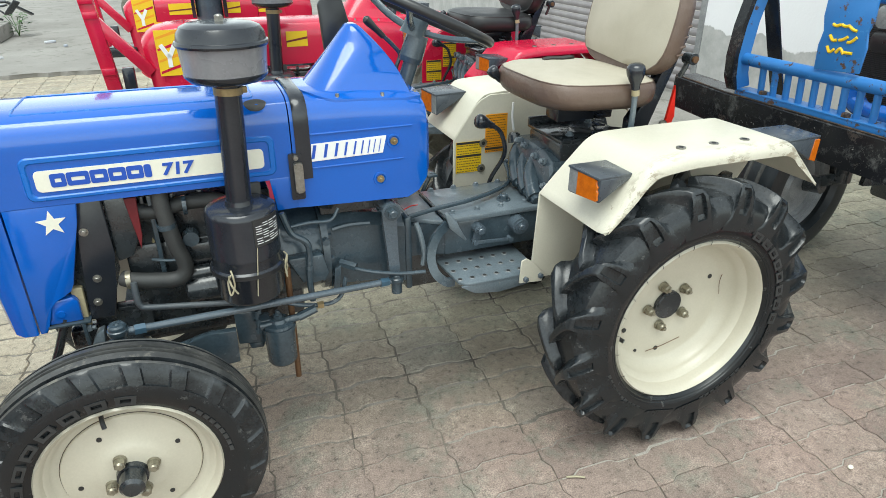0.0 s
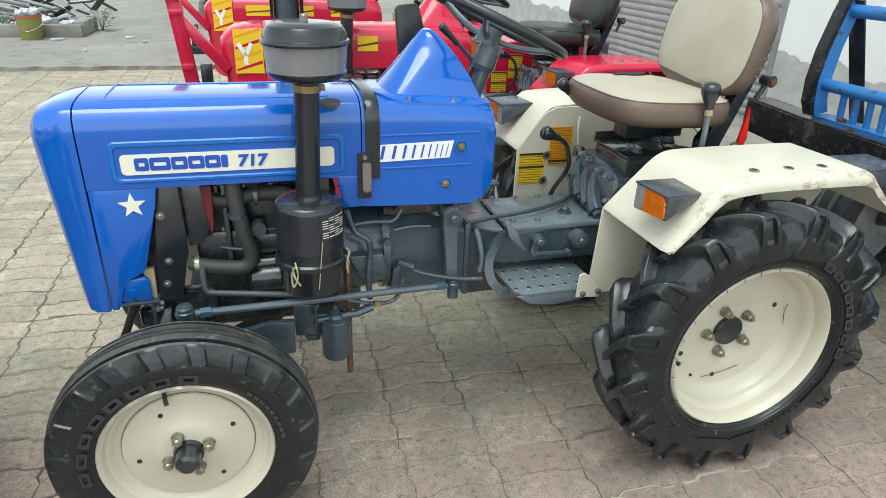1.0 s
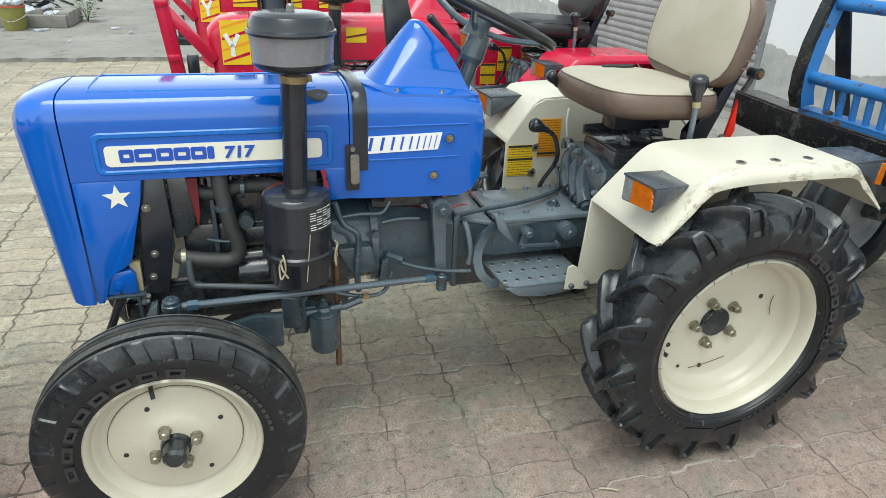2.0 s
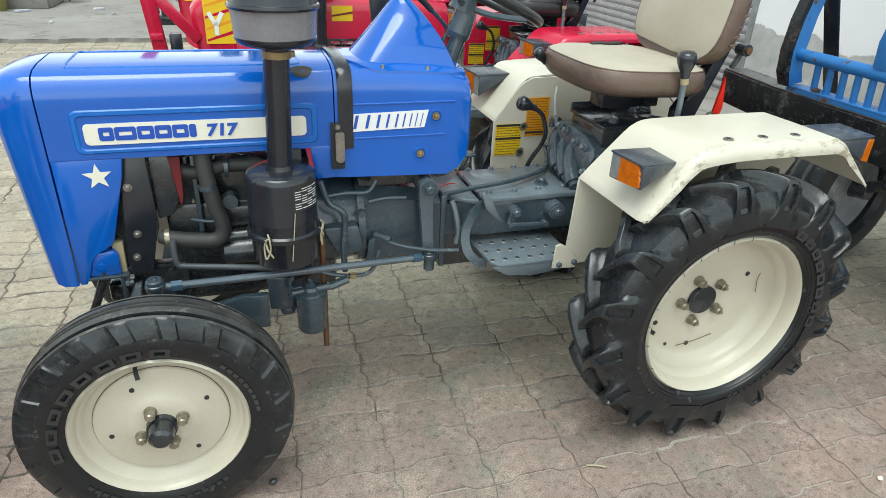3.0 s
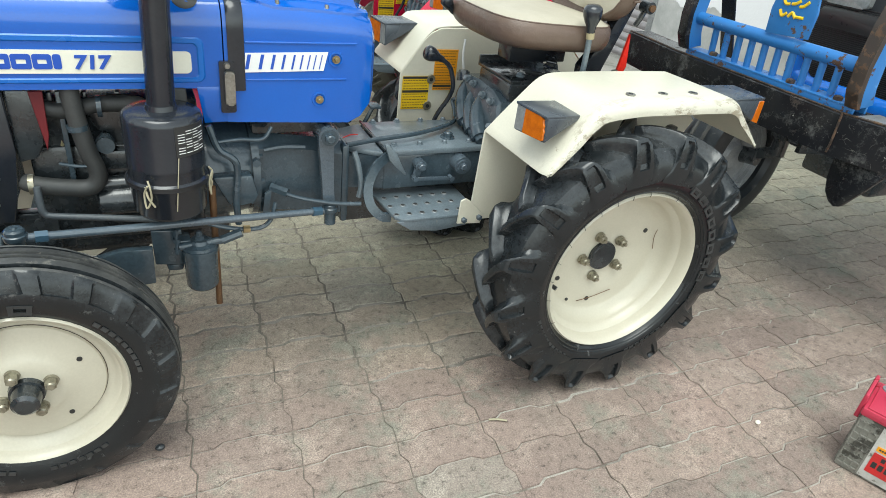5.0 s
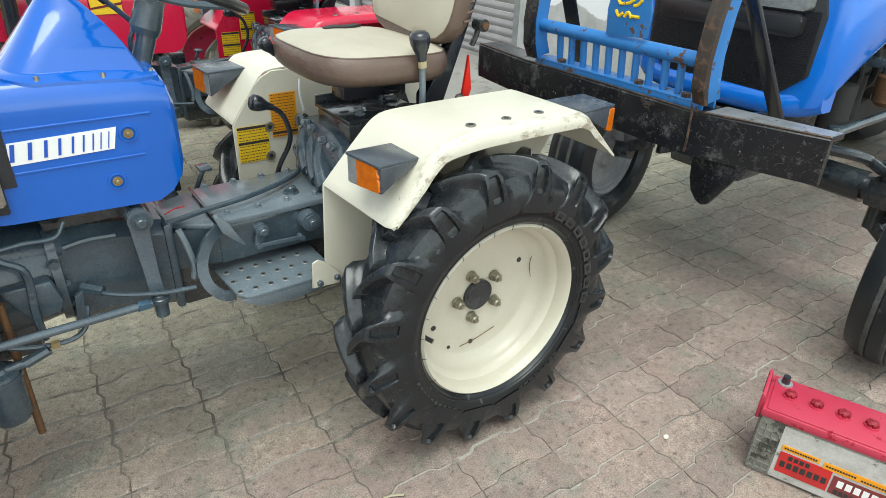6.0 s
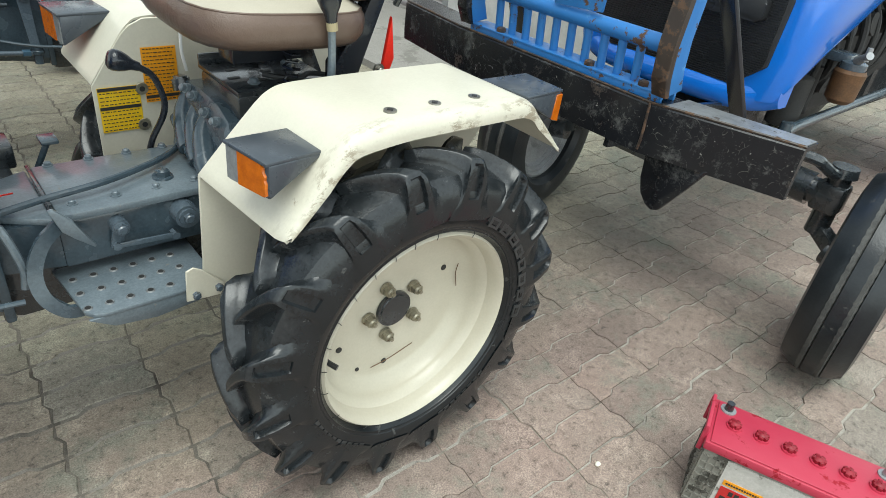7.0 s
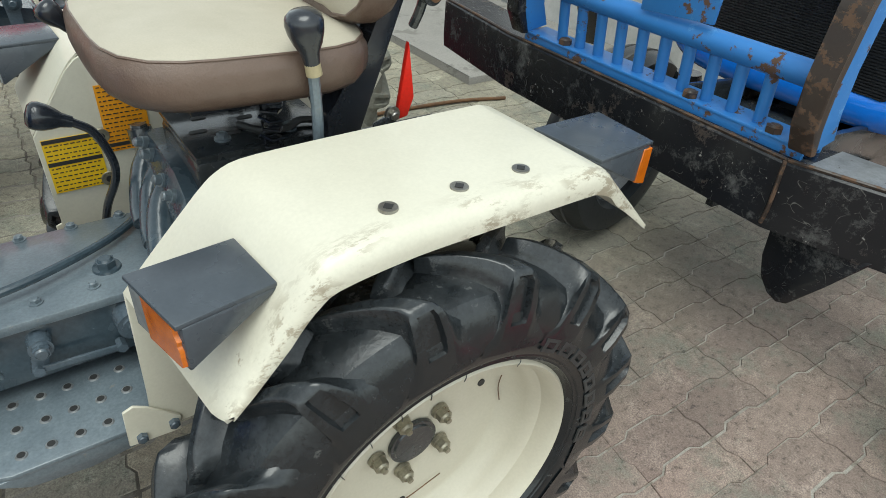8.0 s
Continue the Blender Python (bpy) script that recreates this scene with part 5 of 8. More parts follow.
    part("gusset", bm, STEPGREY, ang, "worn grey gusset plate")
    bm = bmesh.new()
    lathe(bm, [(0.165, 0.001), (0.165, 0.034), (0.170, 0.040), (0.255, 0.041), (0.258, 0.044), (0.300, 0.044), (0.302, 0.001)], (0, -0.105, 0.552), "x", 28)
    cyl(bm, (0.18, -0.105, 0.594), (0.25, -0.105, 0.597), 0.020, 0.020, 16)
    part("starter_motor", bm, IRON_OILY, t, "dark grey starter motor")
    for s in (-1, 1):
        bm = bmesh.new()
        cyl(bm, (0.0, s * 0.325, 0.26), (0.012, s * 0.325, 0.535), 0.022, 0.020)
        cyl(bm, (0.006, s * 0.325, 0.53), (0.008, s * 0.325, 0.56), 0.022, 0.019)
        cyl(bm, (0.0, s * 0.30, 0.304), (0.0, s * 0.43, 0.304), 0.026, 0.024)
        box(bm, (0.010, s * 0.325, 0.548), (0.05, 0.036, 0.020), 0.006)
        part("kingpin", bm, IRON, t)
    bm = bmesh.new()
    cyl(bm, (0.018, -0.318, 0.578), (0.737, -0.172, 0.502), 0.0098, 0.0098, 14)
    link = part("drag_link", bm, CASTGREY, t, "grey steel steering drag link")
    for a, b in (((0.048, -0.3119, 0.5748), (0.072, -0.3070, 0.5723)), ((0.684, -0.1828, 0.5076), (0.710, -0.1775, 0.5049))):
        bm = bmesh.new()
        cyl(bm, a, b, 0.0138, 0.0138, 6)
        part("locknut", bm, LOCKBLUE, link, "blue-painted locknut")
    for c in ((0.015, -0.318, 0.578), (0.737, -0.172, 0.502)):
        bm = bmesh.new()
        lathe(bm, [(-0.040, 0.001), (-0.040, 0.016), (-0.006, 0.0165), (-0.003, 0.0215), (0.003, 0.0235), (0.010, 0.0230), (0.012, 0.0205), (0.020, 0.0200), (0.024, 0.0165), (0.0245, 0.006), (0.0275, 0.005), (0.028, 0.001)], c, "z", 28)
        part("ball_joint", bm, IRON, link, "dark ball joint")
    bm = bmesh.new()
    tube(bm, [(0.049, -0.165, 0.625), (0.050, -0.170, 0.575), (0.054, -0.171, 0.560), (0.068, -0.172, 0.552), (0.15, -0.172, 0.540), (0.30, -0.175, 0.520)], 0.0080, 12, 8)
    part("steel_pipe", bm, PIPEGREY, t, "grey steel pipe bent upwards")
    bm = bmesh.new()
    rings = [[(x - w, y + 0.012, z), (x + w, y + 0.012, z), (x + w, y - 0.012, z), (x - w, y - 0.012, z)] for x, y, z, w in ((0.728, -0.140, 0.715, 0.022), (0.729, -0.146, 0.66, 0.019), (0.732, -0.152, 0.58, 0.016), (0.736, -0.156, 0.51, 0.016))]
    loft(bm, rings)
    cyl(bm, (0.732, -0.10, 0.715), (0.732, -0.165, 0.715), 0.030, 0.028)
    part("drop_arm", bm, CASTGREY, t, "grey cast steering drop arm")
    bm = bmesh.new()
    cyl(bm, (0.732, -0.165, 0.715), (0.732, -0.172, 0.715), 0.022, 0.022)
    hexnut(bm, (0.732, -0.172, 0.715), (0, -1, 0), 0.015, 0.012)
    part("arm_nut", bm, IRON, t)
    bm = bmesh.new()
    tube(bm, [(0.59, -0.12, 0.555), (0.65, -0.165, 0.545), (0.74, -0.19, 0.532), (0.82, -0.19, 0.523)], 0.006, 8)
    cyl(bm, (0.585, -0.115, 0.56), (0.625, -0.145, 0.552), 0.013, 0.013, 6)
    slab(bm, [(0.565, 0.55), (0.585, 0.56), (0.575, 0.47), (0.555, 0.47)], -0.135, -0.12, "y", 0.003)
    part("clutch_rod", bm, IRON, t)
    # fuel filter and drain tube
    bm = bmesh.new()
    lathe(bm, [(0.324, 0.001), (0.325, 0.028), (0.330, 0.036), (0.338, 0.0405), (0.436, 0.0420), (0.438, 0.0455), (0.448, 0.0455), (0.450, 0.001)], (0.385, -0.205, 0), "z", 32)
    f = part("fuel_filter", bm, IRON, t, "blue-grey fuel filter bowl")
    bm = bmesh.new()
    lathe(bm, [(0.449, 0.001), (0.449, 0.043), (0.457, 0.041), (0.461, 0.026), (0.470, 0.022), (0.471, 0.001)], (0.385, -0.205, 0), "z", 32)
    hexnut(bm, (0.385, -0.205, 0.470), (0, 0, 1), 0.013, 0.010)
    hexnut(bm, (0.385, -0.205, 0.480), (0, 0, 1), 0.008, 0.010)
    cyl(bm, (0.335, -0.212, 0.456), (0.440, -0.212, 0.464), 0.0105, 0.0105, 12)
    cyl(bm, (0.440, -0.212, 0.464), (0.490, -0.215, 0.483), 0.013, 0.012, 8)
    box(bm, (0.350, -0.185, 0.456), (0.030, 0.05, 0.030), 0.004)
    for z, r in ((0.440, 0.0085), (0.470, 0.0085), (0.492, 0.0065)):
        cyl(bm, (0.330, -0.214, z), (0.330, -0.214, z + 0.012), r, r, 6)
    cyl(bm, (0.330, -0.214, 0.436), (0.330, -0.214, 0.508), 0.0048, 0.0048, 10)
    part("filter_head", bm, IRON, f)
    bm = bmesh.new()
    cyl(bm, (0.428, -0.172, 0.60), (0.424, -0.188, 0.250), 0.0088, 0.0085, 12)
    part("drain_tube", bm, COPPER, t, "brown drain tube")
    bm = bmesh.new()
    tube(bm, [(0.43, -0.17, 0.76), (0.45, -0.175, 0.70), (0.49, -0.178, 0.66), (0.485, -0.18, 0.56), (0.488, -0.18, 0.49)], 0.009, 8)
    tube(bm, [(0.40, -0.20, 0.515), (0.44, -0.205, 0.50), (0.49, -0.205, 0.487), (0.54, -0.20, 0.483), (0.57, -0.19, 0.50), (0.585, -0.18, 0.545)], 0.006, 8)
    tube(bm, [(0.45, -0.165, 0.715), (0.50, -0.165, 0.72), (0.56, -0.155, 0.715), (0.585, -0.15, 0.745)], 0.005, 8)
    part("fuel_pipe", bm, IRON, t)
    bm = bmesh.new()
    cyl(bm, (0.495, -0.207, 0.487), (0.512, -0.207, 0.486), 0.011, 0.011, 6)
    part("brass_union", bm, BRASS, t, "brass pipe union")
    bm = bmesh.new()
    tube(bm, [(0.60, -0.10, 0.748), (0.64, -0.112, 0.745), (0.67, -0.114, 0.752), (0.685, -0.11, 0.77)], 0.0035, 6)
    part("red_wire", bm, REDPLASTIC, t, "loose red wire")
    bm = bmesh.new()
    tube(bm, [(0.76, -0.03, 0.656), (0.80, -0.035, 0.660), (0.835, -0.02, 0.664), (0.862, -0.004, 0.658)], 0.0018, 6)
    part("red_wire", bm, REDPLASTIC, t, "loose red wire")
    bm = bmesh.new()
    box(bm, (0.64, -0.03, 0.735), (0.20, 0.16, 0.05), 0.008)
    cyl(bm, (0.55, -0.10, 0.74), (0.57, -0.12, 0.745), 0.012, 0.012, 8)
    part("dark_housing", bm, IRON_OILY, t)
    bm = bmesh.new()
    box(bm, (0.865, 0.22, 0.655), (0.07, 0.09, 0.055), 0.006)
    box(bm, (0.86, 0.17, 0.615), (0.05, 0.20, 0.04), 0.006)
    part("regulator_box", bm, IRON_OILY, t)
    # pedal, side levers, step
    bm = bmesh.new()
    arm = smooth_path([(0.912, -0.135, 0.640), (0.872, -0.148, 0.610), (0.848, -0.163, 0.560), (0.853, -0.180, 0.512), (0.882, -0.195, 0.480), (0.91, -0.200, 0.476)], 5)
    rings = []
    for p, q in zip(arm, arm[1:] + [2 * arm[-1] - arm[-2]]):
        d = (q - p).normalized()
        n = Vector((0, 1, 0)).cross(d).normalized() * 0.0135
        w = Vector((0, 0.005, 0))
        rings.append([p - n - w, p + n - w, p + n + w, p - n + w])
    loft(bm, rings)
    part("pedal_arm", bm, IRON, t, "dark curved flat steel pedal arm")
    bm = bmesh.new()
    slab(bm, [(0.893, 0.684), (0.903, 0.686), (0.932, 0.654), (0.940, 0.634), (0.965, 0.590), (0.961, 0.586), (0.927, 0.618), (0.910, 0.634)], -0.162, -0.150, "y", 0.003)
    part("pedal_pad", bm, STEPGREY, t, "worn grey pedal pad")
    bm = bmesh.new()
    tube(bm, [(0.815, -0.125, 0.655), (0.825, -0.135, 0.62), (0.835, -0.14, 0.56), (0.83, -0.14, 0.52)], 0.008, 8)
    part("brake_lever", bm, STEPGREY, t)
    bm = bmesh.new()
    bar(bm, (1.018, -0.128, 0.606), (1.006, -0.130, 0.556), 0.026, 0.008)
    bar(bm, (1.005, -0.135, 0.562), (1.125, -0.135, 0.555), 0.012, 0.006)
    cyl(bm, (1.005, -0.12, 0.562), (1.005, -0.142, 0.562), 0.009, 0.009, 6)
    cyl(bm, (1.125, -0.12, 0.555), (1.125, -0.142, 0.555), 0.009, 0.009, 6)
    part("side_link", bm, CASTGREY, t)
    for c, r in (((1.018, -0.140, 0.604), 0.019), ((1.152, -0.150, 0.600), 0.029)):
        bm = bmesh.new()
        cyl(bm, (c[0], c[1] + 0.04, c[2]), c, r, r * 0.93)
        cyl(bm, c, (c[0], c[1] - 0.005, c[2]), r * 0.72, r * 0.7)
        hexnut(bm, c, (0, -1, 0), 0.013, 0.012)
        part("pivot_nut", bm, CASTGREY, t)
    bm = bmesh.new()
    pts = [(0.886, -0.065), (1.165, -0.065), (1.165, -0.268), (0.938, -0.268), (0.918, -0.262), (0.904, -0.245)]
    slab(bm, pts, 0.491, 0.501, "z", 0.003)
    slab(bm, [(0.905, 0.492), (1.125, 0.492), (1.125, 0.462), (1.03, 0.452), (0.95, 0.462)], -0.266, -0.258, "y", 0.002)
    slab(bm, [(-0.09, 0.488), (-0.262, 0.488), (-0.12, 0.44), (-0.09, 0.44)], 0.965, 0.975, "x", 0.002)
    slab(bm, [(-0.09, 0.488), (-0.262, 0.488), (-0.12, 0.44), (-0.09, 0.44)], 1.085, 1.095, "x", 0.002)
    step = part("footstep", bm, STEPGREY, t, "worn grey perforated footstep plate")
    for r, y in enumerate((-0.126, -0.181, -0.236)):
        for k in range(6):
            x = 0.913 + 0.0395 * k
            bm = bmesh.new()
            cyl(bm, (x, y, 0.499), (x, y, 0.5030), 0.0105, 0.0074, 16)
            rim = part("grip_rim", bm, WORNSTEP, step)
            bm = bmesh.new()
            cyl(bm, (x, y, 0.500), (x, y, 0.5036), 0.0060, 0.0058, 14)
            part("grip_hole", bm, INK, step)


def small_tractor(at, style):
    """A compact tractor that faces -x. style: blue with cream wings, or red."""
    blue = style == "blue"
    paint, wings, rim = (BLUE, WINGCREAM, RIM_CREAM) if blue else (RED, RED, RED_RIM)
    label = "blue compact tractor with cream rear wings and wheels, parked on pavers" if blue else "red compact tractor with yellow side stickers, parked in a row"
    t = thing("tractor", (0, 0, 0), label, "tractor", "tractors parked in a row")
    nose = -0.235 if blue else -0.33
    up = 0.0 if blue else -0.005
    # bonnet
    bm = bmesh.new()
    rings = [bonnet_ring(x, 0.155, 0.848, 1.053 + up) for x in (-0.1835, -0.18, -0.10, 0.1, 0.3, 0.475)]
    loft(bm, rings)
    bon = part("bonnet", bm, paint, t, "", 28)
    bm = bmesh.new()
    rings = []
    for k, (x, w, z0, z1) in enumerate(((-0.187, 0.155, 0.517, 1.053), (-0.192, 0.155, 0.515, 1.053), (-0.222, 0.152, 0.515, 1.047), (-0.243, 0.140, 0.520, 1.035), (-0.254, 0.122, 0.535, 1.012), (-0.258, 0.100, 0.555, 0.985))):
        ring = bonnet_ring(x - (0.09 if not blue else 0) * k / 5, w, z0, z1 + up)
        lean = (0.0, 0.006, 0.035, 0.062, 0.078, 0.085)[k]
        rings.append([(px - lean * (pz - 0.60), py, pz) for px, py, pz in ring])
    loft(bm, rings)
    ns = part("nose_cowl", bm, paint, t, "", 28)
    bm = bmesh.new()
    for k in range(9):
        box(bm, (nose - 0.024 if blue else nose - 0.02, 0, 0.62 + 0.032 * k), (0.012, 0.17, 0.012), 0.003)
    part("grille", bm, RADGRILLE, ns, "black grille slats")
    for s in (-1, 1):
        a, b = (s * 0.155, s * 0.137)
        bm = bmesh.new()
        slab(bm, [(-0.1835, 0.852), (-0.030, 0.852), (-0.040, 0.80), (-0.083, 0.640), (-0.092, 0.622), (-0.110, 0.612), (-0.132, 0.604), (-0.148, 0.585), (-0.152, 0.552), (-0.163, 0.535), (-0.168, 0.517), (-0.1835, 0.517)], min(a, b), max(a, b), "y", 0.003)
        sp = part("side_panel", bm, paint, t)
        if not blue or s > 0:
            continue
        bm = bmesh.new()
        slab(bm, [(-0.16, 0.595), (-0.095, 0.605), (-0.085, 0.59), (-0.085, 0.535), (-0.16, 0.535)], -0.150, -0.125, "y", 0.004)
        cyl(bm, (-0.128, -0.148, 0.562), (-0.128, -0.153, 0.562), 0.010, 0.009)
        part("mounting_bracket", bm, BLUE, t, "blue steel mounting bracket")
        bm = bmesh.new()
        tube(bm, [(-0.124, -0.140, 0.545), (-0.1555, -0.140, 0.466), (-0.180, -0.140, 0.405), (-0.165, -0.138, 0.375), (-0.02, -0.130, 0.37)], 0.0110, 12, 5)
        part("strut_rod", bm, IRON_OILY, t, "dark steel rod under the bracket")
        bm = bmesh.new()
        star = []
        for k in range(10):
            r = 0.033 if k % 2 == 0 else 0.0135
            an = radians(92 + 36 * k)
            star.append((-0.091 + r * math.cos(an), 0.806 + r * math.sin(an)))
        slab(bm, star, -0.1565, -0.1545, "y")
        part("star", bm, CREAMDECAL, sp, "cream five-pointed star")
    if blue:
        # pressed frame round the name plate
        outer, inner = round_rect(-0.124, 0.862, 0.434, 0.966, 0.018), round_rect(-0.110, 0.874, 0.418, 0.951, 0.012)
        for s in (-1, 1):
            bm = bmesh.new()
            y0, y1 = s * 0.1550, s * 0.1585
            pr = lambda pts, y: [(x, y, z) for x, z in pts]
            mid = round_rect(-0.121, 0.865, 0.431, 0.963, 0.016)
            loft(bm, [pr(outer, y0), pr(mid, y1), pr(round_rect(-0.113, 0.871, 0.421, 0.954, 0.013), y1), pr(inner, y0)], True, False)
            part("pressed_frame", bm, BLUE_EDGE, bon, "pressed blue ridge")
        bm = bmesh.new()
        slab(bm, round_rect(-0.100, 0.884, 0.405, 0.934, 0.010), -0.1580, -0.1545, "y", 0.0012, 1)
        plate = part("name_plate", bm, CREAMDECAL, bon, "cream name plate with blue lettering")
        # maker's name as plain blue shapes: hollow blocks of its letters' widths
        x = -0.069
        for w, low in ((0.032, 0.8935), (0.047, 0.8935), (0.037, 0.8935), (0.037, 0.8935), (0.036, 0.8935), (0.016, 0.8935)):
            bm = bmesh.new()
            outer, hole = round_rect(x, low, x + w, 0.9255, 0.005, 3), round_rect(x + 0.0095, low + 0.0115, x + w - 0.0095, 0.9140, 0.0010, 3) if w > 0.02 else None
            if hole:
                y0, y1 = -0.1575, -0.1592
                loft(bm, [[(px, y0, pz) for px, pz in outer], [(px, y1, pz) for px, pz in outer], [(px, y1, pz) for px, pz in hole], [(px, y0, pz) for px, pz in hole]], True, False)
            else:
                slab(bm, outer, -0.1592, -0.1575, "y")
            part("name_block", bm, BLUEDECAL, plate)
            x += w + 0.0016
        bm = lettering("717", 0.040, Matrix.Translation((0.166, -0.1592, 0.8955)) @ pose(0, 0, 0, 90, 0, 0) @ Matrix(((1.16, 0.12, 0, 0), (0, 1, 0, 0), (0, 0, 1, 0), (0, 0, 0, 1))))
        part("model_number", bm, BLUEDECAL, plate, "blue model number")
        bm = bmesh.new()
        slab(bm, [(0.636, 1.236), (0.646, 1.247), (0.697, 1.253), (0.709, 1.243), (0.748, 1.10), (0.742, 1.08), (0.655, 1.07), (0.648, 1.08)], 0.196, 0.214, "y", 0.004)
        bar(bm, (0.700, 0.205, 1.09), (0.700, 0.135, 1.00), 0.03, 0.008)
        part("dash_shield", bm, PLASTIC, t, "black upright plate behind the bonnet cowl")
        # raised panel and filler opening on the crown
        bm = bmesh.new()
        loop = [(x, y) for x, y in round_rect(-0.125, -0.100, 0.40, 0.100, 0.012)]
        full = []
        for (xa, ya), (xb, yb) in zip(loop, loop[1:] + loop[:1]):
            full += [(xa + (xb - xa) * k / 6, ya + (yb - ya) * k / 6) for k in range(6)]
        tube(bm, [(x, y, crown(x, y)) for x, y in [*full, full[0]]], 0.0030, 6, 1)
        part("pressed_ridge", bm, BLUE_EDGE, bon, "pressed ridge round the bonnet top")
        bm = bmesh.new()
        hole = [(0.402 + 0.027 * math.cos(a), -0.129 + 0.0165 * math.sin(a)) for a in (2 * math.pi * k / 28 for k in range(28))]
        loft(bm, [[(x, y, crown(x, y) - 0.004) for x, y in hole], [(x, y, crown(x, y) + 0.0014) for x, y in hole], [(0.402 + (x - 0.402) * 0.5, -0.129 + (y + 0.129) * 0.5, crown(x, -0.129 + (y + 0.129) * 0.5) + 0.0014) for x, y in hole]])
        part("cap_opening", bm, INK, bon, "dark round opening")
    else:
        for s in (-1, 1):
            y = s * 0.1565
            bm = bmesh.new()
            box(bm, (-0.255, y, 0.93), (0.13, 0.003, 0.20))
            st = part("sticker", bm, YELLOWDECAL, ns, "yellow and orange striped sticker")
            for k in range(4):
                bm = bmesh.new()
                slab(bm, [(-0.315, 0.84 + 0.05 * k), (-0.195, 0.875 + 0.05 * k), (-0.195, 0.89 + 0.05 * k), (-0.315, 0.85 + 0.05 * k)], y - 0.002, y + 0.002, "y")
                part("stripe", bm, ORANGEDECAL if k % 2 else RED, st)
            bm = bmesh.new()
            for p, q in (((-0.300, 0.968), (-0.270, 0.912)), ((-0.240, 0.968), (-0.270, 0.912)), ((-0.270, 0.917), (-0.270, 0.868))):
                bar(bm, (p[0], y - 0.002, p[1]), (q[0], y - 0.002, q[1]), 0.019, 0.003, 0)
            part("emblem", bm, WHITEDECAL, ns, "white three-armed emblem")
            for x0, x1 in ((-0.10, 0.12), (0.26, 0.36), (0.48, 0.60)):
                bm = bmesh.new()
                slab(bm, [(x0, 0.93), (x1, 0.93), (x1, 1.0), (x0, 1.0)], y - 0.002, y + 0.002, "y")
                st = part("sticker", bm, YELLOWDECAL, bon)
                bm = bmesh.new()
                slab(bm, [(x0, 0.95), (x1, 0.965), (x1, 0.975), (x0, 0.958)], y - 0.003, y + 0.003, "y")
                part("stripe", bm, REDCLOTH, st)
    # tank cover behind the strap
    bm = bmesh.new()
    rings = [bonnet_ring(x, w, z0, z1 + up) for x, w, z0, z1 in ((0.478, 0.155, 0.764, 1.053), (0.50, 0.155, 0.762, 1.053), (0.66, 0.155, 0.756, 1.050), (0.785, 0.155, 0.752, 1.043), (0.818, 0.152, 0.768, 1.034), (0.845, 0.143, 0.80, 1.018), (0.856, 0.128, 0.83, 1.0))]
    loft(bm, rings)
    tank = part("tank_cover", bm, paint, t, "", 28)
    for s in (-1, 1):
        a, b = s * 0.150, s * 0.1555
        bm = bmesh.new()
        slab(bm, [(0.412, 0.852), (0.480, 0.852), (0.480, 0.764), (0.424, 0.762)], min(a, b), max(a, b), "y", 0.002)
        part("tank_cover_tab", bm, paint, tank)
    if blue:
        bm = bmesh.new()
        slab(bm, [(0.522, 0.886), (0.715, 0.890), (0.726, 0.936), (0.526, 0.932)], -0.1575, -0.1545, "y")
        strip = part("striped_decal", bm, WHITEDECAL, tank, "white decal with blue slashes")
        for x, w in ((0.534, 0.0080), (0.565, 0.0074), (0.593, 0.0064), (0.618, 0.0054), (0.642, 0.0044), (0.662, 0.0034), (0.680, 0.0026), (0.695, 0.0021), (0.710, 0.0018)):
            bm = bmesh.new()
            slab(bm, [(x - 0.0065 - w / 2, 0.894), (x - 0.0065 + w / 2, 0.894), (x + 0.001 + w / 2, 0.929), (x + 0.001 - w / 2, 0.929)], -0.1590, -0.1570, "y")
            part("slash", bm, BLUEDECAL, strip)
        bm = bmesh.new()
        for z, x1 in ((0.957, 0.80), (0.868, 0.775)):
            box(bm, ((0.525 + x1) / 2, -0.1555, z), (x1 - 0.525, 0.005, 0.006), 0.002)
        part("pressed_ridge", bm, BLUE, tank)
        for x, z in ((0.747, 0.918), (0.706, 0.816)):
            bm = bmesh.new()
            lathe(bm, [(-0.1545, 0.020), (-0.1580, 0.019), (-0.1582, 0.015), (-0.1555, 0.012), (-0.155, 0.001)], (x, 0, z), "y", 28)
            part("bolt_recess", bm, BLUE, tank)
            bm = bmesh.new()
            cyl(bm, (x, -0.155, z), (x, -0.1595, z), 0.0105, 0.010, 20)
            hexnut(bm, (x, -0.1595, z), (0, -1, 0), 0.0062, 0.005)
            part("bolt", bm, BRASS, tank, "brassy bolt and washer")
        # strap with its latch
        ring = [(p[1], p[2]) for p in bonnet_ring(0, 0.1575, 0.842, 1.0565)]
        bm = bmesh.new()
        rows = []
        for y, z in ring:
            rows.append([(0.486, y, z), (0.492, y * 1.012, z + (0.003 if z > 1.0 else 0)), (0.518, y * 1.012, z + (0.003 if z > 1.0 else 0)), (0.524, y, z)])
        loft(bm, rows)
        strap = part("bonnet_strap", bm, BLACK, t, "black rubber bonnet strap", 50)
        bm = bmesh.new()
        slab(bm, round_rect(0.464, 0.790, 0.499, 0.914, 0.004), -0.165, -0.156, "y", 0.002)
        part("latch_base", bm, BLACK, strap)
        bm = bmesh.new()
        slab(bm, round_rect(0.474, 0.812, 0.497, 0.893, 0.006), -0.180, -0.166, "y", 0.004)
        cyl(bm, (0.482, -0.164, 0.904), (0.482, -0.172, 0.904), 0.008, 0.006)
        part("latch", bm, STEEL, strap, "steel over-centre latch")
    # instrument cowl: a blunt half cone on a flange that drapes over the tank cover
    bm = bmesh.new()
    rings = []
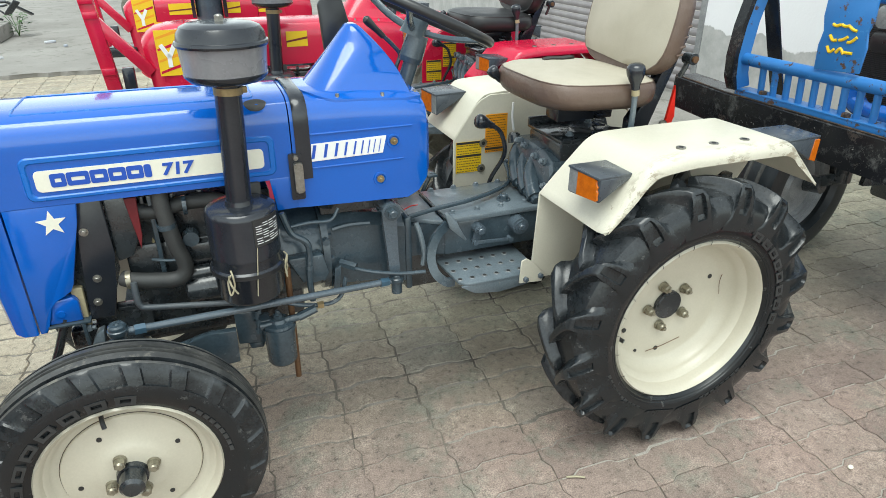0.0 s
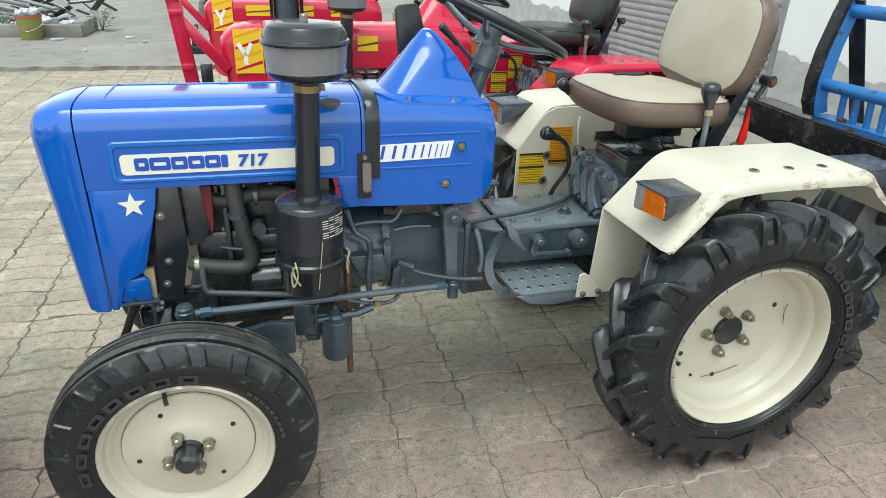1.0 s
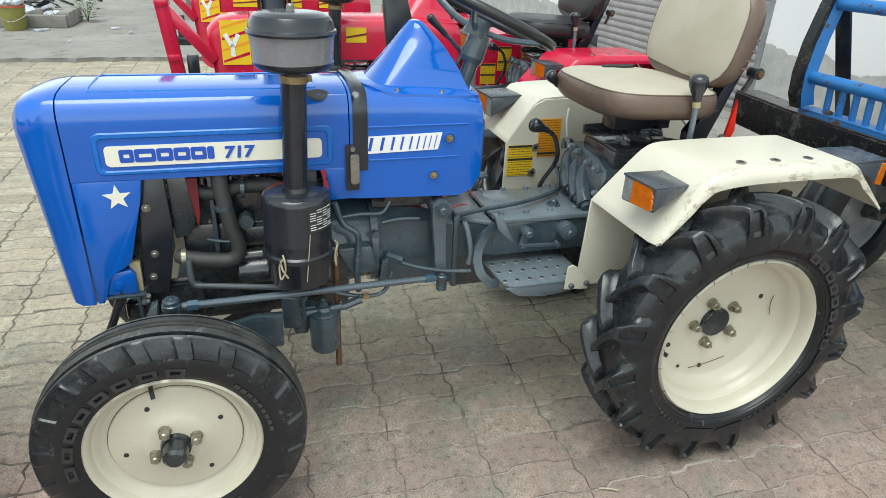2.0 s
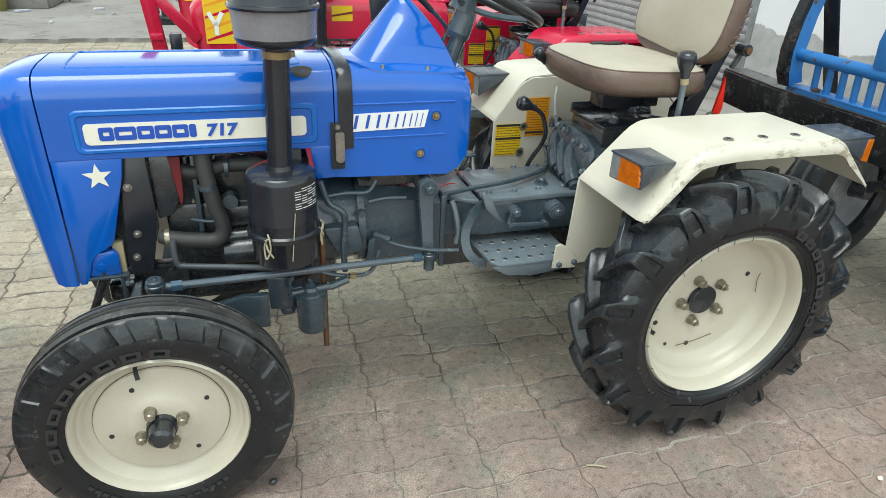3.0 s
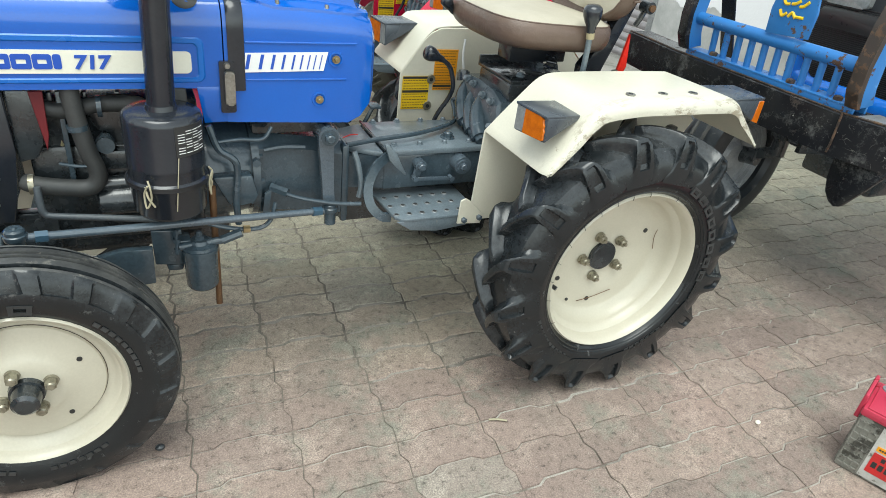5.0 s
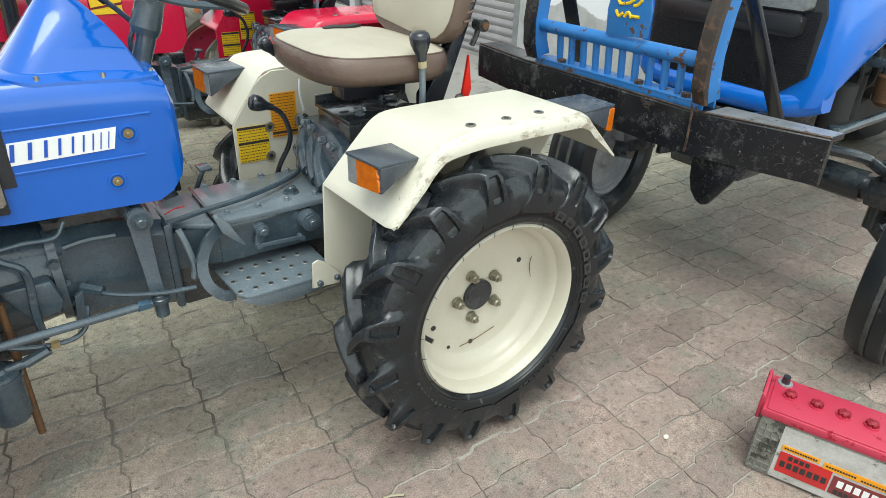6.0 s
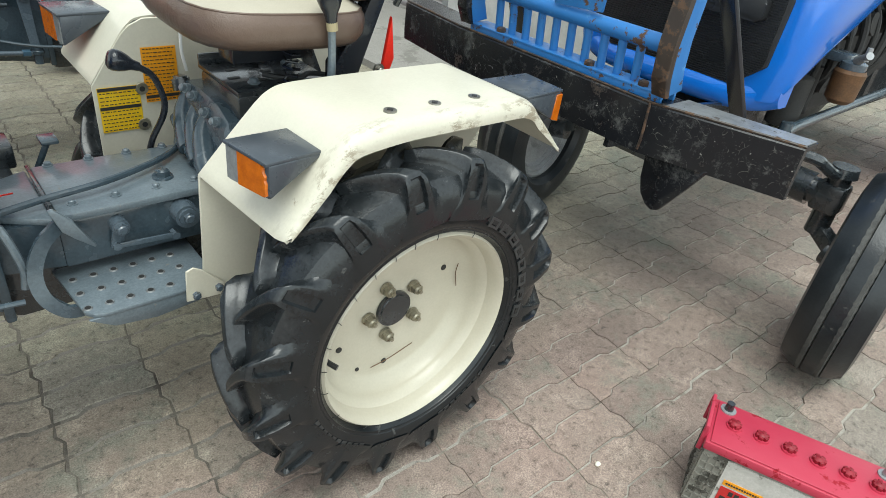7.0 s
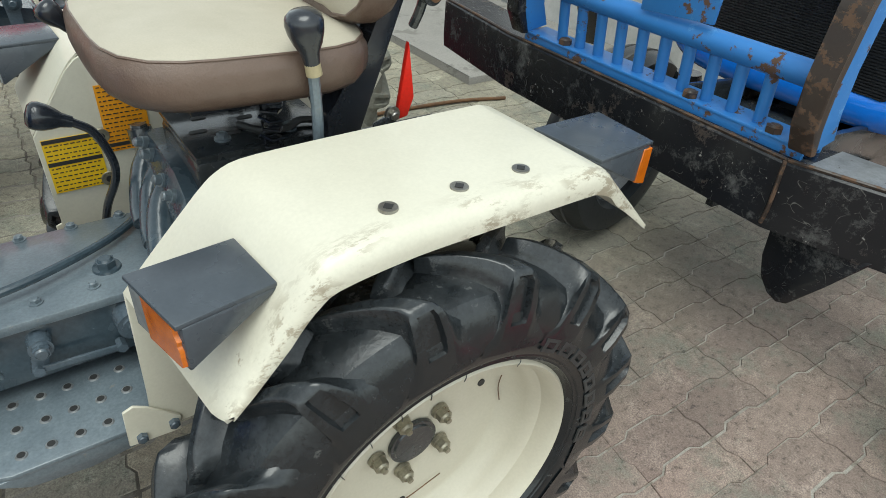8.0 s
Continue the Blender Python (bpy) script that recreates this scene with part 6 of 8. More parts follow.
    for x in (0.510, 0.513, 0.519, 0.528, 0.540, 0.556, 0.576, 0.600, 0.65, 0.70, 0.75, 0.79, 0.815, 0.828, 0.836):
        hw = 0.139 * max(0.02, 1 - ((0.602 - x) / 0.093) ** 2) ** 0.42 if x < 0.602 else 0.139 - (0.0 if x < 0.80 else 0.55 * (x - 0.80))
        ys = [hw * (-1 + k / 10) for k in range(21)]
        rings.append([(x, y, crown(x, y) + up + 0.0060) for y in ys] + [(x, y * 1.01, crown(x, y) + up - 0.006) for y in reversed(ys)])
    loft(bm, rings)
    flange = part("cowl_flange", bm, paint, t, "", 40)
    bm = bmesh.new()
    rings = []
    for f, g in ((0.0, 1.0), (0.08, 1.0), (0.16, 1.0), (0.25, 1.0), (0.35, 1.0), (0.45, 1.0), (0.55, 1.0), (0.65, 1.0), (0.74, 1.0), (0.82, 0.98), (0.89, 0.96), (0.94, 0.93), (0.975, 0.85), (0.993, 0.70), (1.0, 0.45)):
        front, rear = 0.520 + 0.147 * f ** 0.92, 0.814 - 0.118 * f + 0.014 * math.sin(math.pi * f)
        ridge = min(0.605 + 0.09 * f + 0.11 * f * f, rear - 0.008)
        hw = (0.120 * (1 - f) ** 0.9 + 0.034 * f) * g
        z = 1.030 + up + 0.174 * f
        mid = (front + rear) / 2
        turn = [radians(-90 + 10 * k) for k in range(19)]
        ring = [(ridge - (ridge - front) * max(0.0, math.cos(a)) ** 0.8, hw * math.copysign(abs(math.sin(a)) ** 0.8, math.sin(a)), z) for a in turn]
        ring += [(rear - 0.005, hw * 0.99, z), (rear, hw * 0.93, z), (rear, -hw * 0.93, z), (rear - 0.005, -hw * 0.99, z)]
        rings.append([(mid + (x - mid) * (0.4 + 0.6 * g), y, z) for x, y, z in ring])
    loft(bm, rings)
    part("instrument_cowl", bm, paint, flange, "", 42)
    for x, y in ((0.608, -0.128), (0.727, -0.130), (0.826, -0.100), (0.608, 0.128), (0.727, 0.130)):
        bm = bmesh.new()
        cyl(bm, (x, y, crown(x, y) + up), (x, y, crown(x, y) + up + 0.0105), 0.0058, 0.0046, 12)
        part("screw", bm, STEEL, flange)
    # air cleaner with stack and bowl
    cx, cy = (0.328, -0.235) if blue else (0.19, -0.235)
    bm = bmesh.new()
    lathe(bm, [(0.576, 0.001), (0.576, 0.064), (0.580, 0.073), (0.590, 0.0800), (0.655, 0.0858), (0.660, 0.0895), (0.671, 0.0900), (0.676, 0.0850), (0.700, 0.0842), (0.703, 0.0855), (0.708, 0.0842), (0.808, 0.0855), (0.820, 0.083), (0.826, 0.076), (0.829, 0.055), (0.829, 0.001)], (cx, cy, 0), "z", 44)
    can = part("air_cleaner", bm, BLACK, t, "black enamelled oil-bath air cleaner", 40)
    bm = bmesh.new()
    lathe(bm, [(0.661, 0.086), (0.661, 0.0925), (0.671, 0.0925), (0.671, 0.086)], (cx, cy, 0), "z", 44)
    part("clamp_band", bm, PLASTIC, can)
    if blue:
        bm = bmesh.new()
        rings = []
        for k in range(7):
            a = radians(-77 + 9.3 * k)
            rings.append([(cx + r * math.cos(a), cy + r * math.sin(a), z) for r, z in ((0.0850, 0.742), (0.0866, 0.742), (0.0870, 0.812), (0.0850, 0.812))])
        loft(bm, rings)
        tag = part("instruction_tag", bm, INK, can, "black tag with white print")
        bm = bmesh.new()
        for r in range(9):
            for k in range(4):
                if (r * 3 + k) % 5 == 4:
                    continue
                a0, a1 = radians(-73 + 12.2 * k), radians(-73 + 12.2 * k + 10)
                z = 0.750 + 0.0062 * r
                loft(bm, [[(cx + q * math.cos(a), cy + q * math.sin(a), zz) for q, zz in ((0.0860, z), (0.0876, z), (0.0876, z + 0.0015), (0.0860, z + 0.0015))] for a in (a0, (a0 + a1) / 2, a1)])
        part("print", bm, WHITEDECAL, tag, "white print in plain bars")
        for an in (-120, -12):
            a = radians(an)
            bm = bmesh.new()
            q = lambda r, da, z: (cx + r * math.cos(a + da), cy + r * math.sin(a + da), z)
            tube(bm, [q(0.091, 0, 0.690), q(0.098, 0.08, 0.674), q(0.092, 0.05, 0.645), q(0.094, -0.08, 0.622), q(0.092, -0.12, 0.655), q(0.098, 0.02, 0.680)], 0.0022, 6)
            tube(bm, [q(0.089, -0.1, 0.672), q(0.096, 0.0, 0.65), q(0.088, 0.1, 0.625)], 0.0025, 6)
            part("wire_clip", bm, TWINE, can, "pale wire spring clip")
        bm = bmesh.new()
        a = radians(-82)
        tube(bm, [(cx + 0.0895 * math.cos(a - 0.02 * k + 0.12), cy + 0.0895 * math.sin(a - 0.02 * k + 0.12), 0.742 - 0.016 * k) for k in range(9)], 0.0013, 5)
        part("hanging_thread", bm, TWINE, can, "pale thread")
    bm = bmesh.new()
    cyl(bm, (cx, cy, 0.815), (cx + 0.012, cy, 1.12), 0.030, 0.030, 28)
    cyl(bm, (cx, cy, 0.826), (cx, cy, 0.840), 0.035, 0.032, 28)
    part("intake_pipe", bm, BLACK, can, "black intake pipe")
    bm = bmesh.new()
    cyl(bm, (cx + 0.012, cy, 1.092), (cx + 0.0125, cy, 1.108), 0.0325, 0.0325, 28)
    box(bm, (cx + 0.046, cy - 0.004, 1.10), (0.014, 0.012, 0.014), 0.002)
    part("hose_clip", bm, BRASS, can, "dull brass clip")
    bx = cx + 0.014
    bm = bmesh.new()
    lathe(bm, [(1.115, 0.030), (1.118, 0.058), (1.124, 0.080), (1.134, 0.090), (1.140, 0.091), (1.142, 0.088)], (bx, cy, 0), "z", 48)
    bowl = part("precleaner_base", bm, BLACK, can, "", 50)
    bm = bmesh.new()
    lathe(bm, [(1.139, 0.086), (1.141, 0.0895), (1.202, 0.0945), (1.204, 0.088)], (bx, cy, 0), "z", 48)
    part("precleaner_bowl", bm, CLOUDY, can, "smoky translucent plastic bowl", 50)
    bm = bmesh.new()
    lathe(bm, [(1.198, 0.090), (1.199, 0.0985), (1.204, 0.1005), (1.209, 0.0985), (1.211, 0.095), (1.226, 0.092), (1.238, 0.084), (1.244, 0.070), (1.2465, 0.045), (1.247, 0.001)], (bx, cy, 0), "z", 48)
    part("precleaner_lid", bm, BLACK, can, "black plastic lid", 30)
    bm = bmesh.new()
    hexnut(bm, (bx, cy, 1.246), (0, 0, 1), 0.010, 0.012)
    part("lid_nut", bm, STEEL, can)
    bm = bmesh.new()
    tube(bm, [(cx - 0.03, cy + 0.075, 0.79), (cx - 0.05, -0.12, 0.80), (cx - 0.11, -0.10, 0.80)], 0.021, 12)
    box(bm, (cx + 0.03, -0.15, 0.80), (0.06, 0.03, 0.10), 0.006)
    part("air_hose", bm, HOSE, can)
    # steering
    bm = bmesh.new()
    cyl(bm, (0.812, 0, 0.99), (0.862, 0, 1.120), 0.022, 0.022)
    cyl(bm, (0.846, 0, 1.092), (0.851, 0, 1.106), 0.030, 0.034)
    cyl(bm, (0.851, 0, 1.106), (0.872, 0, 1.165), 0.034, 0.031)
    part("steering_column", bm, IRON, t, "dark steering column")
    n = Vector((0.40, 0, 0.917)).normalized()
    c0 = Vector((0.868, 0, 1.196))
    u, v = Vector((0, 1, 0)), n.cross(Vector((0, 1, 0)))
    bm = bmesh.new()
    R = 0.208
    tube(bm, [c0 + n * 0.028 + R * (math.cos(a) * u + math.sin(a) * v) for a in (2 * math.pi * k / 48 for k in range(49))], 0.0135, 12, 1)
    sw = part("steering_wheel", bm, PLASTIC, t, "black steering wheel")
    for k in range(3):
        a = 2 * math.pi * k / 3 + 0.55
        bm = bmesh.new()
        d = math.cos(a) * u + math.sin(a) * v
        tube(bm, [c0 - n * 0.018 + d * 0.02, c0 - n * 0.006 + d * 0.10, c0 + n * 0.026 + d * 0.204], 0.010, 8, 4, 0.7)
        part("spoke", bm, IRON, sw)
    bm = bmesh.new()
    cyl(bm, c0 - n * 0.035, c0 + n * 0.012, 0.036, 0.032)
    part("wheel_boss", bm, IRON, sw)
    bm = bmesh.new()
    tube(bm, [(0.820, 0.05, 1.02), (0.822, 0.05, 1.07), (0.834, 0.05, 1.105), (0.815, 0.05, 1.132), (0.782, 0.05, 1.164)], 0.006, 8)
    part("throttle_lever", bm, IRON, t)
    bm = bmesh.new()
    lathe(bm, [(0.0, 0.001), (0.0, 0.008), (0.03, 0.0085), (0.055, 0.0115), (0.068, 0.0115), (0.074, 0.006), (0.075, 0.001)], (0, 0, 0), "z", 16)
    bmesh.ops.transform(bm, matrix=Matrix.Translation((0.787, 0.05, 1.158)) @ Vector((-0.052, 0, 0.051)).to_track_quat("Z", "Y").to_matrix().to_4x4(), verts=bm.verts[:])
    part("throttle_grip", bm, PLASTIC, t, "black lever grip")
    bm = bmesh.new()
    tube(bm, [(0.85, 0.03, 1.04), (0.87, 0.035, 1.10), (0.865, 0.03, 1.18)], 0.006, 8)
    part("cable", bm, PLASTIC, t)
    # seat and levers
    seat(t, SEATTOP if blue else BLACKSEAT, SEATSIDE if blue else BLACKSEAT, blue)
    lever(t, [(1.456, -0.226, 0.88), (1.453, -0.232, 0.95), (1.448, -0.236, 1.02)], 0.0085, (1.448, -0.236, 1.018), 1.12, (-0.16, -0.03, 1), "grey draft lever with a glossy black knob", True)
    lever(t, [(1.172, 0.150, 0.62), (1.184, 0.135, 0.67), (1.204, 0.108, 0.73), (1.207, 0.096, 0.775), (1.190, 0.097, 0.830), (1.160, 0.098, 0.856)], 0.0075, (1.162, 0.098, 0.855), 0.98, (-0.92, 0.05, 0.36), "bent black gear lever")
    lever(t, [(1.32, 0.13, 0.95), (1.245, 0.138, 0.965), (1.20, 0.14, 0.99)], 0.007, (1.20, 0.14, 0.990), 0.8, (-0.6, 0.1, 0.75), "short black lever")
    for s in (-1, 1):
        wing(t, s, wings, blue)
    if blue:
        sticker(t, 1.112, 1.212, 0.2945, 0.630, 0.746, YELLOWDECAL, 12, (0, 5), label="yellow warning sticker with black print")
        st = sticker(t, 1.226, 1.312, 0.2945, 0.697, 0.838, ORANGEDECAL, 15, (13,), label="orange warning sticker with black print")
        for x, z in ((1.218, 0.735), (1.213, 0.640)):
            bm = bmesh.new()
            cyl(bm, (x, 0.296, z), (x, 0.2915, z), 0.017, 0.015, 24)
            w = part("washer", bm, ZINC, t, "rusty washer")
            bm = bmesh.new()
            cyl(bm, (x, 0.2925, z), (x, 0.2905, z), 0.007, 0.007, 12)
            part("washer_hole", bm, INK, w)
        bm = bmesh.new()
        tube(bm, [(1.32, 0.27, 0.88), (1.318, 0.268, 0.83), (1.325, 0.265, 0.78)], 0.004, 6)
        part("tie_strip", bm, WHITEDECAL, t, "white plastic tie")
        # red warning triangle tab and rear link beside the seat
        bm = bmesh.new()
        slab(bm, [(1.634, 0.868), (1.656, 0.872), (1.668, 0.905), (1.655, 1.002)], -0.162, -0.150, "y", 0.002)
        part("reflector_tab", bm, REDPLASTIC, t, "red plastic reflector tab")
    else:
        sticker(t, 1.13, 1.225, 0.2945, 0.622, 0.742, YELLOWDECAL, 10, (0, 5))
        sticker(t, 1.235, 1.32, 0.2945, 0.70, 0.84, YELLOWDECAL, 12, (0, 7))
    bm = bmesh.new()
    tube(bm, [(1.655, -0.170, 1.03), (1.66, -0.18, 1.055), (1.664, -0.186, 1.08)], 0.008, 8)
    cyl(bm, (1.668, -0.206, 1.085), (1.668, -0.170, 1.085), 0.017, 0.017)
    part("top_link", bm, IRON_OILY, t, "dark top link with a ball end")
    bm = bmesh.new()
    cyl(bm, (1.668, -0.214, 1.085), (1.668, -0.206, 1.085), 0.010, 0.009)
    part("link_ball", bm, COPPER, t, "rusty link ball")
    bm = bmesh.new()
    slab(bm, [(1.48, 0.86), (1.72, 0.86), (1.70, 0.82), (1.48, 0.80)], -0.165, -0.145, "y", 0.004)
    part("rear_bracket", bm, IRON_OILY, t)
    for s in (-1, 1):
        bm = bmesh.new()
        bar(bm, (1.60, s * 0.17, 0.88), (1.72, s * 0.18, 0.60), 0.04, 0.012)
        part("lift_rod", bm, IRON_OILY, t)
        bm = bmesh.new()
        bar(bm, (1.55, s * 0.17, 0.50), (1.90, s * 0.22, 0.42), 0.045, 0.014)
        part("lower_link", bm, IRON_OILY, t)
    bm = bmesh.new()
    cyl(bm, (1.62, -0.166, 0.885), (1.62, -0.172, 0.885), 0.014, 0.014)
    hexnut(bm, (1.62, -0.172, 0.885), (0, -1, 0), 0.009, 0.008)
    part("bracket_bolt", bm, STEEL, t)
    engine(t)
    rubber = LUGRUBBER if blue else MUDRUBBER
    fw, rw = make_wheel(True, rim, RUBBER if blue else MUDRUBBER), make_wheel(False, rim, rubber)
    put_wheel(fw, t, FRONT_C, False, 0, 0)
    put_wheel(fw, t, (0, -FRONT_C[1], FRONT_C[2]), True, 40)
    put_lugs(put_wheel(rw, t, REAR_C, False, 0), rubber)
    put_lugs(put_wheel(rw, t, (REAR_C[0], -REAR_C[1], REAR_C[2]), True, 10), rubber)
    if not blue:
        bm = bmesh.new()
        bar(bm, (-0.520, -0.11, 0.74), (-0.590, -0.11, 1.40), 0.060, 0.050, 0.004)
        bar(bm, (-0.562, -0.11, 1.09), (-0.355, -0.11, 0.84), 0.050, 0.040, 0.004)
        for z in (0.86, 1.10, 1.16):
            x = -0.520 - 0.106 * (z - 0.74)
            box(bm, (x, -0.14, z), (0.055, 0.012, 0.030), 0.002)
        g = part("front_guard", bm, RED, t, "red steel front guard")
        bm = bmesh.new()
        box(bm, (-0.44, 0, 0.70), (0.20, 0.26, 0.06), 0.006)
        box(bm, (-0.455, -0.11, 0.80), (0.05, 0.06, 0.14), 0.006)
        part("guard_bracket", bm, BLACK, g, "black guard bracket")
        bm = bmesh.new()
        cyl(bm, (-0.06, 0.05, 1.05), (-0.06, 0.05, 1.75), 0.062, 0.062, 28)
        part("exhaust_silencer", bm, IRON, t, "grey exhaust silencer")
        bm = bmesh.new()
        for x in (-0.132, 0.012):
            box(bm, (x, 0.02, 1.4), (0.016, 0.05, 0.68), 0.002)
        part("exhaust_guard", bm, BLACK, t, "black perforated exhaust guard")
    t.location = at
    return t


blue_tractor = small_tractor((0, 0, 0), "blue")
red_tractor = small_tractor((0.45, 1.63, 0), "red")
for m in (pose(0.28, 3.26, 0), pose(-0.35, 10.6, 0.045)):
    copy_thing(red_tractor, m)
# one more stands crosswise ahead of the blue tractor
tagged(copy_thing(red_tractor, pose(-1.5065, -1.7975, 0, 0, 0, 78.5)), "red compact tractor with dusty red wheels, standing crosswise on pavers", "tractor")


# ---- large blue tractor with a beam bumper ----
def ribbed_tyre(bm, c, r, w, ribs=5):
    prof = [(-w * 0.36, r * 0.60), (-w * 0.48, r * 0.66), (-w * 0.5, r * 0.80), (-w * 0.46, r * 0.92)]
    step = w * 0.86 / ribs
    y = -w * 0.43
    for k in range(ribs):
        # the tread rounds off towards its shoulders
        high = [1 - 0.075 * abs((y + step * f) / (w * 0.43)) ** 2.6 for f in (0.06, 0.25, 0.43, 0.62, 0.80)]
        prof += [(y + step * f, r * q) for f, q in zip((0.06, 0.25, 0.43, 0.62, 0.80), high)]
        if k < ribs - 1:
            prof += [(y + step * 0.86, r * (high[-1] - 0.035)), (y + step * 0.99, r * (high[-1] - 0.035))]
        y += step
    prof += [(w * 0.46, r * 0.92), (w * 0.5, r * 0.80), (w * 0.48, r * 0.66), (w * 0.36, r * 0.60), (-w * 0.36, r * 0.60)]
    return lathe(bm, prof, c, "y", 64)


def large_tractor():
    cy = -0.33
    t = thing("tractor", (3.4, cy, 0), "large bright blue tractor with a grille and a rusty front guard", "tractor")
    # hood with its rolled lower lip
    hy = -0.28
    bm = bmesh.new()
    rings = []
    for x, w, z0, z1 in ((2.700, 0.335, 0.815, 1.26), (2.712, 0.370, 0.820, 1.30), (2.755, 0.390, 0.862, 1.34), (2.83, 0.398, 0.918, 1.355), (2.90, 0.400, 0.962, 1.37), (2.97, 0.402, 1.000, 1.383), (3.05, 0.404, 1.045, 1.395), (3.15, 0.406, 1.100, 1.41), (3.27, 0.408, 1.15, 1.425), (3.40, 0.410, 1.19, 1.44), (3.6, 0.412, 1.215, 1.46), (4.2, 0.42, 1.235, 1.52)):
        side = [(-w * 0.98, z0), (-w * 1.005, z0 + 0.03), (-w * 1.01, z0 + 0.3 * (z1 - z0)), (-w, z1 - 0.12), (-w * 0.93, z1 - 0.06), (-w * 0.8, z1 - 0.02), (-w * 0.4, z1)]
        rings.append([(x, hy + y, z) for y, z in side] + [(x, hy - y, z) for y, z in reversed(side)])
    loft(bm, rings)
    hood = part("hood", bm, ROYAL, t, "glossy bright blue hood", 62)
    bm = bmesh.new()
    rings = []
    for k in range(25):
        u = -1 + k / 12
        end = abs(u) ** 6
        x, y, z, h = 2.668 + 0.052 * abs(u) ** 3, hy + 0.375 * u, 0.806 + 0.050 * end, 0.043 + 0.012 * end
        rings.append([(x + 0.034 * (1 - math.cos(a)) * 0.9, y, z + h * math.sin(a)) for a in (radians(d) for d in (-90, -65, -40, -15, 15, 40, 65, 90))] + [(x + 0.075, y, z + h), (x + 0.075, y, z - h)])
    loft(bm, rings)
    part("hood_lip", bm, ROYAL, hood, "", 50)
    bm = bmesh.new()
    slab(bm, [(hy - 0.225, 0.835), (hy + 0.225, 0.835), (hy + 0.318, 0.915), (hy + 0.325, 1.10), (hy + 0.29, 1.22), (hy - 0.29, 1.22), (hy - 0.325, 1.10), (hy - 0.318, 0.915)], 2.690, 2.715, "x", 0.004)
    gr = part("grille", bm, RADGRILLE, t, "black mesh grille")
    bm = bmesh.new()
    for k in range(40):
        z = 0.845 + 0.0068 * k
        half = 0.225 + 0.09 * min(1.0, max(0.0, (z - 0.838) / 0.075))
        box(bm, (2.688, hy, z), (0.006, 2 * half - 0.01, 0.0034))
    part("grille_mesh", bm, PLASTIC, gr)
    bm = bmesh.new()
    slab(bm, round_rect(hy - 0.27, 1.03, hy + 0.27, 1.10, 0.02), 2.655, 2.70, "x", 0.006)
    part("grille_bar", bm, PLASTIC, gr, "black plastic grille bar")
    for s in (-1, 1):
        bm = bmesh.new()
        slab(bm, round_rect(hy + s * 0.19 - 0.09, 1.11, hy + s * 0.19 + 0.09, 1.19, 0.02), 2.665, 2.70, "x", 0.006)
        part("headlamp", bm, CLEAR, t, "grey glass headlamp")
    # engine and chassis
    bm = bmesh.new()
    box(bm, (3.45, cy, 0.95), (1.3, 0.40, 0.40), 0.03)
    box(bm, (3.60, cy, 0.66), (1.7, 0.16, 0.20), 0.03)
    cyl(bm, (2.98, cy - 0.26, 0.70), (2.98, cy - 0.26, 0.86), 0.05, 0.05)
    cyl(bm, (3.10, cy - 0.24, 0.72), (3.10, cy - 0.24, 0.88), 0.042, 0.042)
    box(bm, (3.40, cy - 0.02, 1.06), (0.9, 0.36, 0.26), 0.03)
    for k in range(4):
        cyl(bm, (3.05 + 0.2 * k, cy - 0.18, 0.98), (3.05 + 0.2 * k, cy - 0.27, 1.0), 0.045, 0.04)
        cyl(bm, (3.12 + 0.2 * k, cy - 0.18, 0.82), (3.12 + 0.2 * k, cy - 0.25, 0.80), 0.055, 0.05)
        box(bm, (3.0 + 0.21 * k, cy - 0.2, 1.10), (0.08, 0.10, 0.07), 0.01)
    part("engine", bm, SOOTY, t, "dark oily engine")
    for k in range(7):
        bm = bmesh.new()
        tube(bm, [(3.0 + 0.1 * k, cy - 0.20, 0.74 + 0.03 * (k % 3)), (3.04 + 0.1 * k, cy - 0.28, 0.86), (3.0 + 0.12 * k, cy - 0.27, 1.0), (3.1 + 0.1 * k, cy - 0.2, 1.10)], 0.010 + 0.004 * (k % 2), 8)
        part("engine_pipe", bm, SOOTY, t)
    bm = bmesh.new()
    lathe(bm, [(0.795, 0.001), (0.795, 0.030), (0.81, 0.045), (0.895, 0.049), (0.905, 0.042)], (3.08, cy - 0.37, 0), "z", 24)
    part("filter_bowl", bm, COPPER, t, "brown glass fuel bowl")
    bm = bmesh.new()
    lathe(bm, [(0.905, 0.040), (0.925, 0.040), (0.935, 0.02), (0.936, 0.001)], (3.08, cy - 0.37, 0), "z", 24)
    box(bm, (3.10, cy - 0.30, 0.930), (0.07, 0.12, 0.03), 0.005)
    part("filter_head", bm, CASTGREY, t, "grey metal filter head")
    bm = bmesh.new()
    cyl(bm, (3.06, cy - 0.38, 0.935), (3.02, cy - 0.42, 0.965), 0.014, 0.012)
    cyl(bm, (3.03, cy - 0.41, 0.945), (3.03, cy - 0.41, 0.985), 0.010, 0.009, 8)
    part("fuel_tap", bm, GALV, t, "pale metal fuel tap")
    bm = bmesh.new()
    for s in (-1, 1):
        bar(bm, (2.13, cy + s * 0.17, 0.78), (3.0, cy + s * 0.17, 0.70), 0.10, 0.016)
    box(bm, (2.9, cy, 0.62), (0.5, 0.30, 0.22), 0.02)
    part("front_support", bm, IRON_OILY, t, "black front support frame")
    bm = bmesh.new()
    ax = 2.99
    cyl(bm, (ax, cy - 0.52, 0.53), (ax, cy + 0.52, 0.53), 0.044, 0.044, 24)
    cyl(bm, (ax, cy - 0.44, 0.53), (ax, cy + 0.44, 0.53), 0.056, 0.056, 24)
